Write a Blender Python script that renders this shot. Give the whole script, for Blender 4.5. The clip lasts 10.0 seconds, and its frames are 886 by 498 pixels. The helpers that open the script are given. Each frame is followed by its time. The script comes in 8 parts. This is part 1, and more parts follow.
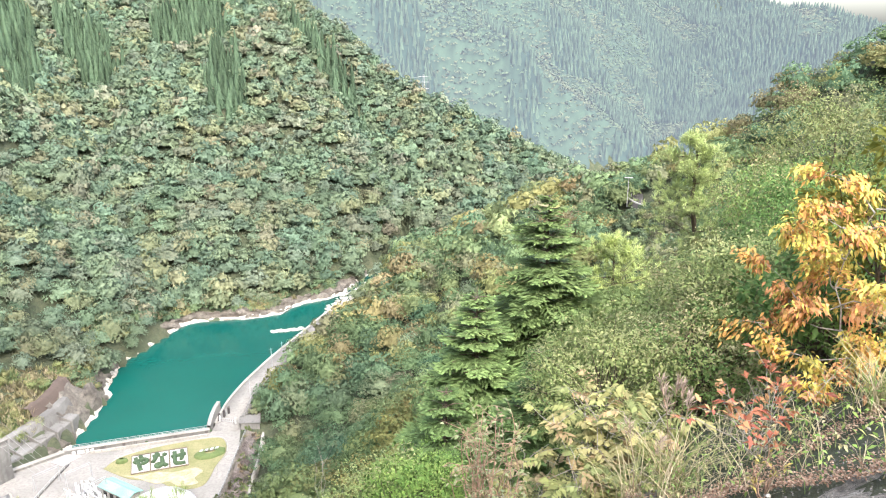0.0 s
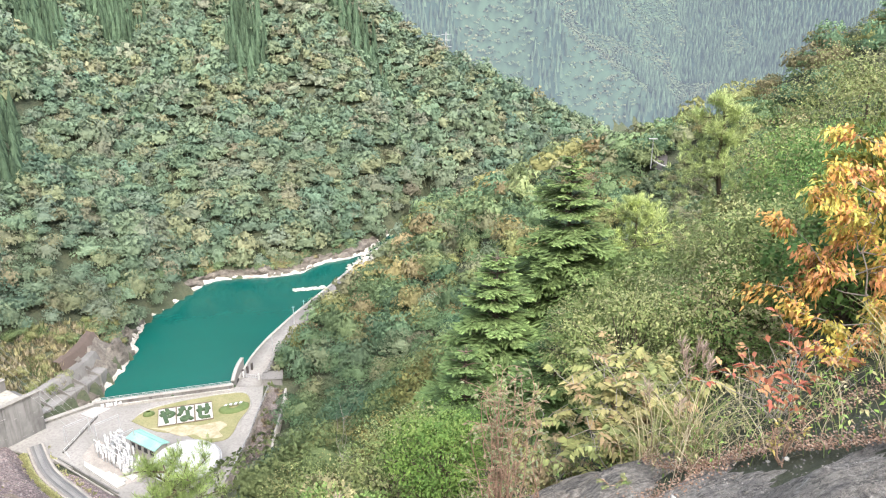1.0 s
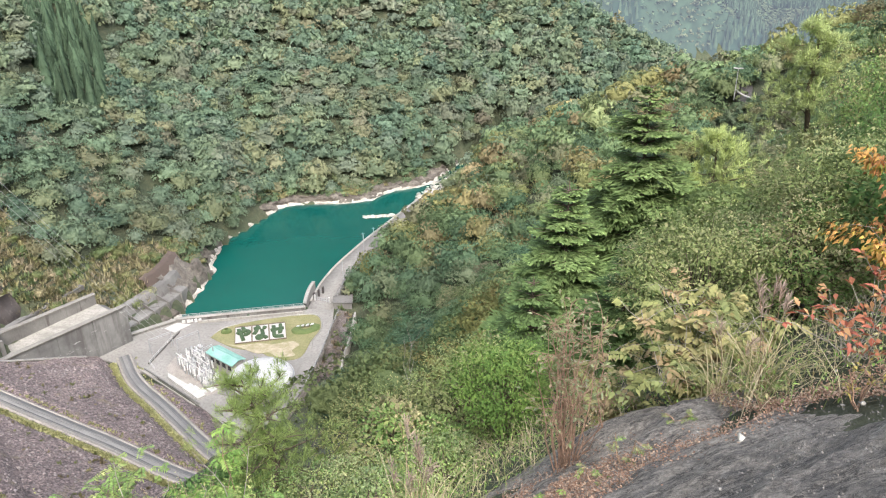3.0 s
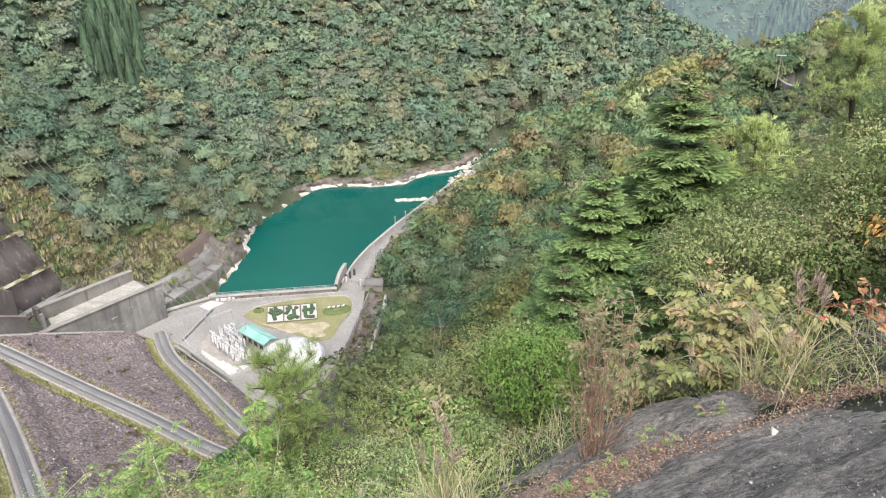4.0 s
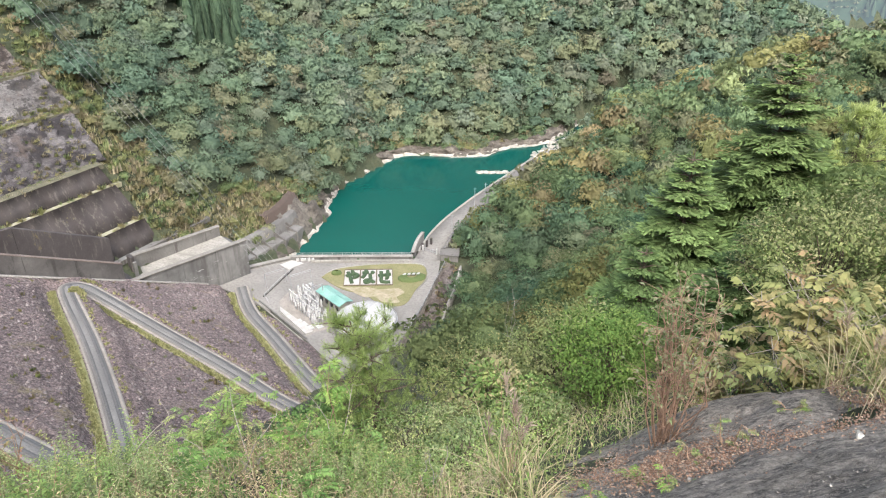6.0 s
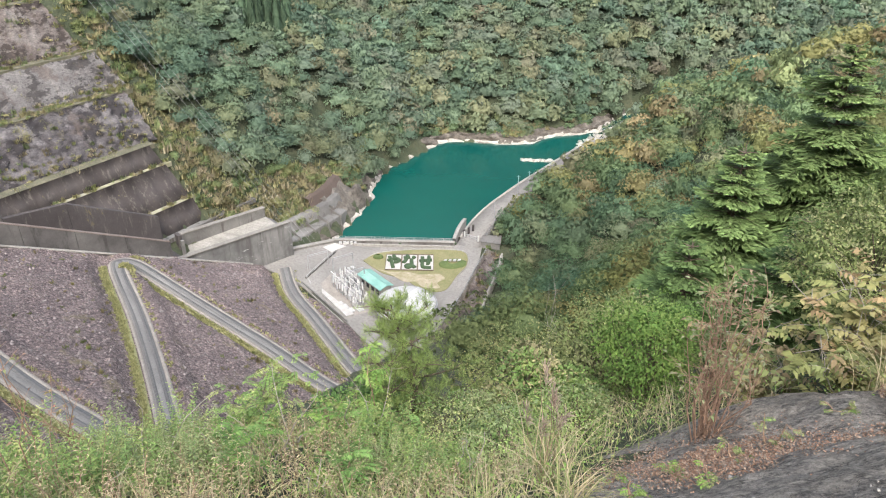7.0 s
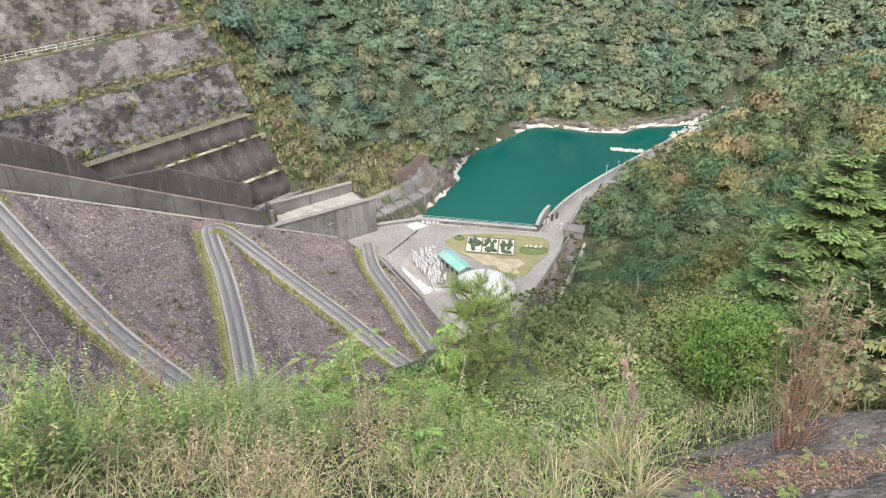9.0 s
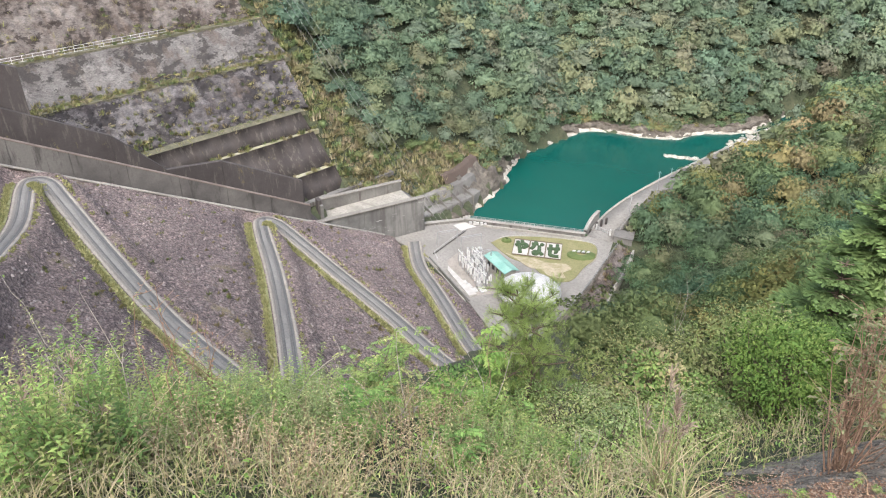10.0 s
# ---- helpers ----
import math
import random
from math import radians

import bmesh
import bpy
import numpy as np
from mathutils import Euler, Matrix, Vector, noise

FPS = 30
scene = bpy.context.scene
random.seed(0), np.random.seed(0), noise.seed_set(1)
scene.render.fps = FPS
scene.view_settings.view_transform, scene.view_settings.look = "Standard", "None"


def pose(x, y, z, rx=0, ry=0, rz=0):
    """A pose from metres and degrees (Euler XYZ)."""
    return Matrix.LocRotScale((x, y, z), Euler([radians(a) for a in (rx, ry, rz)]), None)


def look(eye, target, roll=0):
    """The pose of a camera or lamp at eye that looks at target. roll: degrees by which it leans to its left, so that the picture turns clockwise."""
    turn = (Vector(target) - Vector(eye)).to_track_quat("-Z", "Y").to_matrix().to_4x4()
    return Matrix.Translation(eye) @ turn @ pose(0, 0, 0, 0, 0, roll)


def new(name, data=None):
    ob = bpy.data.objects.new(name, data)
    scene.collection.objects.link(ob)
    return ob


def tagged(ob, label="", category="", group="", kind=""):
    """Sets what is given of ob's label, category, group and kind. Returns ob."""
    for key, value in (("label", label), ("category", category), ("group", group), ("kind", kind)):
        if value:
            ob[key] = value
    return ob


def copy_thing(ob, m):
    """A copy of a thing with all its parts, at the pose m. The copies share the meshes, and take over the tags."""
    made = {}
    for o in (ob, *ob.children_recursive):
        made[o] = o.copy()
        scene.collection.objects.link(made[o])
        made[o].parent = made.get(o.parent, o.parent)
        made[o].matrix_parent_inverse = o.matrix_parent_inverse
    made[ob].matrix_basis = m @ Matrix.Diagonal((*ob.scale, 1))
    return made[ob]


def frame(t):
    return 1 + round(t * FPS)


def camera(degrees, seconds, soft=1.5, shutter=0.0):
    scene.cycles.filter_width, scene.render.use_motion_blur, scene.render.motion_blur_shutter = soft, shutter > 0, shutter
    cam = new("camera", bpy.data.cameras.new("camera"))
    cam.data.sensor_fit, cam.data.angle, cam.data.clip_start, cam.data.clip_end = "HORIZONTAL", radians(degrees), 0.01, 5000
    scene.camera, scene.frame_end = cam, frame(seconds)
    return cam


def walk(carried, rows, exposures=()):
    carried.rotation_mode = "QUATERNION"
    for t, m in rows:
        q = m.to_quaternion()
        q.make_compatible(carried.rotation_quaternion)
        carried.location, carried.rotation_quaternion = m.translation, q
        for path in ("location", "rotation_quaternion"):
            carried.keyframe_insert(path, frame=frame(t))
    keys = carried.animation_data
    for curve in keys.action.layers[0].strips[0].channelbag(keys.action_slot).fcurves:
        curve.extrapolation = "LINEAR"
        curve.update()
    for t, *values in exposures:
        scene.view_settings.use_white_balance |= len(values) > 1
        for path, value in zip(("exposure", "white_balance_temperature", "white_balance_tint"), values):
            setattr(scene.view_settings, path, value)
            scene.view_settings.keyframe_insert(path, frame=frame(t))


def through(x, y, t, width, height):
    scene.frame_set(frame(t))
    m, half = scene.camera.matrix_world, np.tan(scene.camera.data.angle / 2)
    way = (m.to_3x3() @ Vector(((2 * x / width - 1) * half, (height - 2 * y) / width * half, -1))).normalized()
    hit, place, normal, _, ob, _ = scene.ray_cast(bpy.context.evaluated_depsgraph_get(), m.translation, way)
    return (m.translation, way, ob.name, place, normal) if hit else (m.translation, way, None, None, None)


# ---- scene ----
cam = camera(62.12, 10.0, 1.1)
# the phone turns on the walker: small arc of the arms, then the turn of the lens
PATH = [
    (0, pose(-0.000, 0.000, 105.00, 73.50, -0.00, 0.00)),
    (0.5, pose(-0.005, -0.000, 105.00, 72.09, 0.02, 0.77)),
    (1, pose(-0.011, -0.000, 105.00, 70.43, -0.01, 1.71)),
    (1.5, pose(-0.019, -0.001, 105.00, 68.77, 0.04, 3.02)),
    (2, pose(-0.029, -0.001, 105.00, 67.27, 0.22, 4.49)),
    (2.5, pose(-0.038, -0.002, 105.00, 65.94, 0.45, 5.86)),
    (4, pose(-0.064, -0.006, 105.00, 63.84, 0.51, 9.95)),
    (4.5, pose(-0.072, -0.007, 105.00, 63.26, 0.27, 11.40)),
    (5, pose(-0.082, -0.009, 105.00, 62.79, 0.13, 13.10)),
    (5.5, pose(-0.093, -0.012, 105.00, 62.25, 0.08, 15.00)),
    (7, pose(-0.127, -0.023, 105.00, 60.68, 0.14, 20.55)),
    (7.5, pose(-0.137, -0.027, 105.00, 60.17, 0.26, 22.23)),
    (8, pose(-0.147, -0.031, 105.00, 59.86, 0.23, 23.98)),
    (8.5, pose(-0.158, -0.037, 105.00, 59.56, 0.20, 25.94)),
    (9, pose(-0.168, -0.042, 105.00, 59.37, 0.07, 27.85)),
    (9.5, pose(-0.180, -0.048, 105.00, 59.33, 0.05, 29.97)),
    (10, pose(-0.191, -0.055, 105.00, 59.41, -0.08, 32.14)),
]
EXPOSURES = [(0.0, 2.3), (0.6, 2.2), (1.2, 2.0), (2.0, 1.8), (5.0, 1.65), (8.0, 1.56), (10.0, 1.56)]
walk(cam, PATH, EXPOSURES)

# ---- sky and sun: a bright overcast afternoon ----
SUN_ELEV, SUN_TURN = radians(42), radians(158)
world = bpy.data.worlds.new("sky")
scene.world = world
world.use_nodes = True
wn = world.node_tree.nodes
sky = wn.new("ShaderNodeTexSky")
sky.sky_type, sky.sun_disc = "NISHITA", False
sky.sun_elevation, sky.sun_rotation, sky.dust_density, sky.air_density = SUN_ELEV, SUN_TURN, 4.0, 1.0
grey = wn.new("ShaderNodeHueSaturation")
grey.inputs["Saturation"].default_value = 0.7
world.node_tree.links.new(sky.outputs[0], grey.inputs["Color"])
world.node_tree.links.new(grey.outputs[0], wn["Background"].inputs[0])
wn["Background"].inputs[1].default_value = 0.185
sun = new("sun", bpy.data.lights.new("sun", "SUN"))
sun.data.energy, sun.data.angle, sun.data.color = 1.4, radians(60), (1.0, 0.965, 0.93)
sun.matrix_world = look((150 * math.sin(SUN_TURN), 150 * math.cos(SUN_TURN), 200), (0, 0, 0))

# ---- materials ----
def material(name, build):
    m = bpy.data.materials.new(name)
    m.use_nodes = True
    nt = m.node_tree
    p = nt.nodes["Principled BSDF"]
    build(nt, p)
    return m


def node(nt, kind, **inputs):
    n = nt.nodes.new(kind)
    for k, v in inputs.items():
        n.inputs[k.replace("_", " ")].default_value = v
    return n


def noise_fac(nt, scale, detail=6.0, rough=0.6, stretch=(1, 1, 1)):
    tc = node(nt, "ShaderNodeTexCoord")
    mp = node(nt, "ShaderNodeMapping", Scale=stretch)
    nt.links.new(tc.outputs["Object"], mp.inputs[0])
    n = node(nt, "ShaderNodeTexNoise", Scale=scale, Detail=detail, Roughness=rough)
    nt.links.new(mp.outputs[0], n.inputs["Vector"])
    return n.outputs["Fac"]


def ramp(nt, fac, stops):
    r = nt.nodes.new("ShaderNodeValToRGB")
    el = r.color_ramp.elements
    while len(el) < len(stops):
        el.new(0.5)
    for e, (pos, col) in zip(el, stops):
        e.position, e.color = pos, (*col, 1)
    nt.links.new(fac, r.inputs[0])
    return r.outputs[0]


def mix(nt, fac, a, b, mode="MIX"):
    n = nt.nodes.new("ShaderNodeMixRGB")
    n.blend_type = mode
    if isinstance(fac, float):
        n.inputs[0].default_value = fac
    else:
        nt.links.new(fac, n.inputs[0])
    for s, v in ((n.inputs[1], a), (n.inputs[2], b)):
        if isinstance(v, tuple):
            s.default_value = (*v, 1)
        else:
            nt.links.new(v, s)
    return n.outputs[0]


def bump(nt, p, fac, strength, distance):
    b = node(nt, "ShaderNodeBump", Strength=strength, Distance=distance)
    nt.links.new(fac, b.inputs["Height"])
    nt.links.new(b.outputs[0], p.inputs["Normal"])


def mottled(name, c1, c2, c3, big, small, rough=0.85, relief=0.5, depth=0.05, stretch=(1, 1, 1)):
    """A rough surface with stains at a large scale and grain at a small one."""
    def build(nt, p):
        f1 = noise_fac(nt, big, 4, 0.6, stretch)
        f2 = noise_fac(nt, small, 8, 0.7)
        base = ramp(nt, f1, [(0.35, c1), (0.65, c2)])
        col = mix(nt, ramp(nt, f2, [(0.45, (0, 0, 0)), (0.72, (1, 1, 1))]), base, c3)
        nt.links.new(col, p.inputs["Base Color"])
        p.inputs["Roughness"].default_value = rough
        bump(nt, p, f2, relief, depth)
    return material(name, build)


def foliage(name, rough=0.7, spec=0.15, through=0.38, haze_glow=None, grain=None, relief=None):
    """Leaves: the colour of each plant is carried by its mesh, with a slight change from leaf to leaf."""
    def build(nt, p):
        at = nt.nodes.new("ShaderNodeAttribute")
        at.attribute_name = "tint"
        geo = nt.nodes.new("ShaderNodeNewGeometry")
        v = ramp(nt, geo.outputs["Random Per Island"], [(0.0, (0.9, 0.91, 0.91)), (0.55, (1, 1, 1)), (1.0, (1.1, 1.09, 1.07))])
        col = mix(nt, 1.0, at.outputs["Color"], v, "MULTIPLY")
        if grain:
            col = mix(nt, 1.0, col, ramp(nt, noise_fac(nt, grain, 8, 0.8), [(0.36, (0.86, 0.87, 0.89)), (0.64, (1.13, 1.12, 1.1))]), "MULTIPLY")
        nt.links.new(col, p.inputs["Base Color"])
        if relief:
            bump(nt, p, noise_fac(nt, relief[0], 6, 0.75), 1.0, relief[1])
        p.inputs["Roughness"].default_value = rough
        p.inputs["Specular IOR Level"].default_value = spec
        # distant haze is put in as an even emission of the leaves
        if haze_glow:
            p.inputs["Emission Color"].default_value = (*haze_glow, 1)
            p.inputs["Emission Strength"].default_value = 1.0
        if through:
            t = nt.nodes.new("ShaderNodeBsdfTranslucent")
            nt.links.new(col, t.inputs[0])
            m = nt.nodes.new("ShaderNodeMixShader")
            m.inputs[0].default_value = through
            nt.links.new(p.outputs[0], m.inputs[1])
            nt.links.new(t.outputs[0], m.inputs[2])
            nt.links.new(m.outputs[0], nt.nodes["Material Output"].inputs[0])
    return material(name, build)


LEAF = foliage("leaf", through=0.33)
# far slopes and woods glow faintly bluish in place of hazy air
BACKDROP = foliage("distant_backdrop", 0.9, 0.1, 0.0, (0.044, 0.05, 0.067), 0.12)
CANOPY = foliage("canopy", 0.8, 0.1, 0.38, grain=0.9, relief=(2.4, 0.25))

BARK = mottled("bark", (0.09, 0.065, 0.045), (0.16, 0.125, 0.09), (0.05, 0.04, 0.03), 1.5, 14, 0.9, 0.8, 0.02, (1, 1, 0.25))
PALE_BARK = mottled("pale_bark", (0.3, 0.27, 0.23), (0.42, 0.39, 0.34), (0.2, 0.17, 0.14), 2, 18, 0.9, 0.6, 0.01)
CONCRETE = mottled("concrete", (0.22, 0.21, 0.19), (0.33, 0.32, 0.295), (0.15, 0.14, 0.125), 0.12, 2.2, 0.85, 0.2, 0.03)
PAVING = mottled("paving", (0.16, 0.152, 0.14), (0.24, 0.228, 0.21), (0.12, 0.113, 0.102), 0.07, 1.5, 0.9, 0.15, 0.02)
ASPHALT = mottled("asphalt", (0.075, 0.075, 0.075), (0.115, 0.112, 0.11), (0.15, 0.145, 0.14), 0.1, 3, 0.9, 0.2, 0.02)


def _riprap(nt, p):
    patch = noise_fac(nt, 0.06, 5, 0.65)
    rubble = noise_fac(nt, 1.5, 10, 0.86)
    tc = node(nt, "ShaderNodeTexCoord")
    cell = node(nt, "ShaderNodeTexVoronoi", Scale=3.0, Randomness=1.0)
    nt.links.new(tc.outputs["Object"], cell.inputs["Vector"])
    base = ramp(nt, patch, [(0.35, (0.92, 0.87, 0.88)), (0.65, (1.42, 1.36, 1.32))])
    stone = ramp(nt, rubble, [(0.38, (0.035, 0.029, 0.03)), (0.48, (0.15, 0.125, 0.123)), (0.62, (0.29, 0.247, 0.238))])
    grey = nt.nodes.new("ShaderNodeSeparateColor")
    nt.links.new(cell.outputs["Color"], grey.inputs[0])
    stone = mix(nt, 1.0, stone, ramp(nt, grey.outputs[0], [(0.0, (0.7, 0.68, 0.69)), (0.55, (1.05, 1.02, 1.02)), (0.9, (1.3, 1.26, 1.22)), (1.0, (1.7, 1.65, 1.6))]), "MULTIPLY")
    stone = mix(nt, ramp(nt, cell.outputs["Distance"], [(0.45, (0, 0, 0)), (0.8, (0.6, 0.6, 0.6))]), stone, (0.03, 0.025, 0.026))
    moss = noise_fac(nt, 0.16, 8, 0.7)
    stone = mix(nt, ramp(nt, moss, [(0.58, (0, 0, 0)), (0.7, (0.6, 0.6, 0.6))]), stone, (0.21, 0.19, 0.095))
    nt.links.new(mix(nt, 1.0, stone, base, "MULTIPLY"), p.inputs["Base Color"])
    p.inputs["Roughness"].default_value = 0.95
    bump(nt, p, rubble, 1.0, 0.6)


RIPRAP = material("riprap", _riprap)
ROCK = mottled("rock", (0.085, 0.073, 0.06), (0.17, 0.152, 0.128), (0.035, 0.03, 0.025), 0.3, 0.7, 0.9, 1.0, 0.8)
PALE_ROCK = mottled("pale_rock", (0.5, 0.46, 0.39), (0.66, 0.62, 0.55), (0.38, 0.33, 0.27), 0.3, 2, 0.9, 0.6, 0.2)
LAWN = mottled("lawn", (0.145, 0.145, 0.062), (0.21, 0.19, 0.1), (0.1, 0.105, 0.04), 0.2, 3, 0.95, 0.4, 0.05)


def stained(name, c1, c2, c3, streak, growth=(0.13, 0.12, 0.1)):
    """Old concrete with dark runs of water down the face."""
    def build(nt, p):
        f0 = noise_fac(nt, 0.09, 4, 0.6)
        f1 = noise_fac(nt, streak, 6, 0.7, (1, 1, 0.16))
        f2 = noise_fac(nt, 2.5, 8, 0.7)
        a = ramp(nt, f0, [(0.35, c1), (0.65, c2)])
        b = mix(nt, ramp(nt, f1, [(0.54, (0, 0, 0)), (0.64, (0.75, 0.75, 0.75))]), a, c3)
        g = noise_fac(nt, 0.3, 12, 0.85, (1, 1, 0.5))
        b = mix(nt, ramp(nt, g, [(0.59, (0, 0, 0)), (0.63, (0.75, 0.75, 0.75))]), b, growth)
        c = mix(nt, 0.25, b, ramp(nt, f2, [(0.3, (0.02, 0.02, 0.02)), (0.7, (0.5, 0.5, 0.48))]), "OVERLAY")
        nt.links.new(c, p.inputs["Base Color"])
        p.inputs["Roughness"].default_value = 0.88
        bump(nt, p, f2, 0.25, 0.05)
    return material(name, build)


OLD_CONCRETE = stained("old_concrete", (0.11, 0.105, 0.1), (0.2, 0.195, 0.185), (0.06, 0.052, 0.047), 0.5)
NEAR_WALL = stained("blackened_concrete", (0.07, 0.065, 0.064), (0.15, 0.143, 0.136), (0.04, 0.036, 0.035), 0.6, (0.16, 0.152, 0.14))
DARK_CONCRETE = stained("dark_concrete", (0.036, 0.03, 0.03), (0.064, 0.056, 0.056), (0.12, 0.108, 0.097), 0.9, (0.17, 0.145, 0.06))


def sprayed(name, dark, mid, light, moss, crag):
    """Sprayed concrete over rock: broad dark patches, craggy grain, moss."""
    def build(nt, p):
        patch = noise_fac(nt, 0.09, 9, 0.8)
        grain = noise_fac(nt, 2.0, 12, 0.88, (0.8, 0.8, 1.8))
        crack = noise_fac(nt, 1.1, 12, 0.85, (0.6, 0.6, 1.9))
        lichen = noise_fac(nt, 0.2, 12, 0.85, (1, 1, 0.6))
        base = ramp(nt, patch, [(0.4, dark), (0.5, mid), (0.6, light)])
        a = mix(nt, ramp(nt, crack, [(0.4, (0.9, 0.9, 0.9)), (0.46, (0, 0, 0))]), base, tuple(c * 0.3 for c in dark))
        blotch = noise_fac(nt, 0.16, 14, 0.7, (0.9, 0.9, 1.5))
        a = mix(nt, ramp(nt, blotch, [(0.455, (0.9, 0.9, 0.9)), (0.475, (0, 0, 0))]), a, tuple(c * 0.45 for c in dark))
        a = mix(nt, ramp(nt, blotch, [(0.57, (0, 0, 0)), (0.62, (0.6, 0.6, 0.6))]), a, tuple(c * 1.35 for c in light))
        stain = noise_fac(nt, 0.13, 8, 0.7, (1, 1, 0.7))
        a = mix(nt, ramp(nt, stain, [(0.57, (0, 0, 0)), (0.6, (0.6, 0.6, 0.6))]), a, (0.075, 0.058, 0.05))
        b = mix(nt, ramp(nt, lichen, [(moss, (0, 0, 0)), (moss + 0.04, (0.8, 0.8, 0.8))]), a, (0.16, 0.15, 0.065))
        c = mix(nt, 1.0, b, ramp(nt, grain, [(0.42, (0.62, 0.61, 0.62)), (0.5, (1, 1, 1)), (0.59, (1.4, 1.38, 1.36))]), "MULTIPLY")
        nt.links.new(c, p.inputs["Base Color"])
        p.inputs["Roughness"].default_value = 0.92
        bump(nt, p, grain, 0.9, crag * 0.25)
    return material(name, build)


BLACK_ROCK = sprayed("black_sprayed_rock", (0.042, 0.036, 0.039), (0.088, 0.081, 0.083), (0.145, 0.136, 0.137), 0.56, 1.2)
SHOTCRETE = sprayed("grey_shotcrete", (0.07, 0.063, 0.061), (0.115, 0.108, 0.105), (0.145, 0.138, 0.134), 0.6, 0.7)
BROWN_ROCK = sprayed("brown_sprayed_rock", (0.055, 0.04, 0.033), (0.115, 0.098, 0.09), (0.155, 0.14, 0.13), 0.57, 1.1)


def _water(nt, p):
    f = noise_fac(nt, 0.9, 5, 0.55, (1, 0.6, 1))
    g = noise_fac(nt, 0.02, 3, 0.5)
    nt.links.new(ramp(nt, g, [(0.3, (0.003, 0.052, 0.044)), (0.7, (0.004, 0.066, 0.054))]), p.inputs["Base Color"])
    p.inputs["Roughness"].default_value = 0.12
    p.inputs["IOR"].default_value = 1.33
    bump(nt, p, f, 0.12, 0.08)


WATER = material("water", _water)

# ---- mesh helpers ----
def raw_mesh(name, verts, tris, mat, tint=None, smooth=False, normals=None):
    """A mesh from arrays: (n, 3) places and (m, 3 or 4) corners."""
    verts, tris = np.asarray(verts, np.float32), np.asarray(tris, np.int32)
    if normals is not None:      # each leaf turns its front to the side that its normal faces
        normals = np.asarray(normals, np.float32)
        face = np.cross(verts[tris[:, 1]] - verts[tris[:, 0]], verts[tris[:, 2]] - verts[tris[:, 0]])
        wrong = (face * normals[tris[:, 0]]).sum(1) < 0
        tris = np.where(wrong[:, None], tris[:, ::-1], tris).astype(np.int32)
    me = bpy.data.meshes.new(name)
    m, k = tris.shape
    me.vertices.add(len(verts))
    me.vertices.foreach_set("co", verts.ravel())
    me.loops.add(m * k)
    me.loops.foreach_set("vertex_index", tris.ravel())
    me.polygons.add(m)
    me.polygons.foreach_set("loop_start", np.arange(0, m * k, k, dtype=np.int32))
    me.polygons.foreach_set("loop_total", np.full(m, k, np.int32))
    if smooth or normals is not None:
        me.polygons.foreach_set("use_smooth", np.ones(m, bool))
    me.update(calc_edges=True)
    if tint is not None:
        tint = np.asarray(tint, np.float32)
        col = np.ones((len(verts), 4), np.float32)
        col[:, :3] = tint
        at = me.attributes.new("tint", "FLOAT_COLOR", "POINT")
        at.data.foreach_set("color", col.ravel())
    if normals is not None:
        at = me.attributes.new("custom_normal", "FLOAT_VECTOR", "POINT")
        at.data.foreach_set("vector", np.asarray(normals, np.float32).ravel())
    me.materials.append(mat)
    return me


def part(name, me, parent=None, label=""):
    ob = new(name, me)
    if parent:
        ob.parent = parent
    return tagged(ob, label) if label else ob


def smooth_step(a, b, v):
    t = np.clip((v - a) / (b - a), 0, 1)
    return t * t * (3 - 2 * t)


def waves(x, y, scale, seed, octaves=4):
    """Smooth noise from a few turned sines, about -1 to 1."""
    rng = np.random.default_rng(seed)
    out, amp, tot = 0.0, 1.0, 0.0
    for o in range(octaves):
        for _ in range(3):
            a, ph = rng.uniform(0, 6.28), rng.uniform(0, 6.28)
            k = 6.28 / scale * rng.uniform(0.75, 1.3)
            out = out + amp * np.sin(k * (x * np.cos(a) + y * np.sin(a)) + ph + 1.3 * np.sin(k * 0.7 * (x * np.sin(a) - y * np.cos(a)) + ph * 2))
            tot += amp * 0.8
        amp, scale = amp * 0.5, scale * 0.47
    return out / tot


# ---- the lie of the land ----
TOE, FALL = (-105.0, 142.0, 5.0), (0.5, 0.866)     # foot of the rockfill and the way it falls
YARD = 4.0


def dam_face(x, y):
    return TOE[2] - 0.5 * ((x - TOE[0]) * FALL[0] + (y - TOE[1]) * FALL[1])


def near_hill(x, y):
    """The hillside below the viewpoint, and the spur that it runs out into."""
    g = 75 * np.clip(1 - y / 150, 0, 1.25) ** 1.3
    a = 0.62 * (x + 45) + g
    s = (x - 110) * 0.718 + (y - 140) * 0.695
    a = a + 0.35 * np.clip(x - 70, 0, 60) - 1.2 * np.clip(s - 16, 0, None) + 3.5 * waves(x, y, 70, 3) * smooth_step(40, 110, np.hypot(x, y))
    d = np.hypot(x, y)
    a = a + 1.9 * smooth_step(-2.5, -7, x) * smooth_step(17, 11, d)
    # the nose of the spur falls away to the river
    nose = np.interp(x, [-48, -37, -31, -27, -26, -23, -19, -14, 40, 120], [225, 248, 261, 276, 291, 308, 322, 336, 400, 460])
    a = np.where(y > 190, np.minimum(a, -3.2 + 0.37 * (nose - y) + 0.8 * waves(x, y, 22, 4, 2)), a)
    return a - 0.4 * smooth_step(1.0, 4.0, d) * smooth_step(60, 20, d)


def spur_left(x, y):
    """Steep wooded bank on the far side of the pool."""
    return 0.85 * (-101 - x) + 5 * waves(x, y, 80, 5)


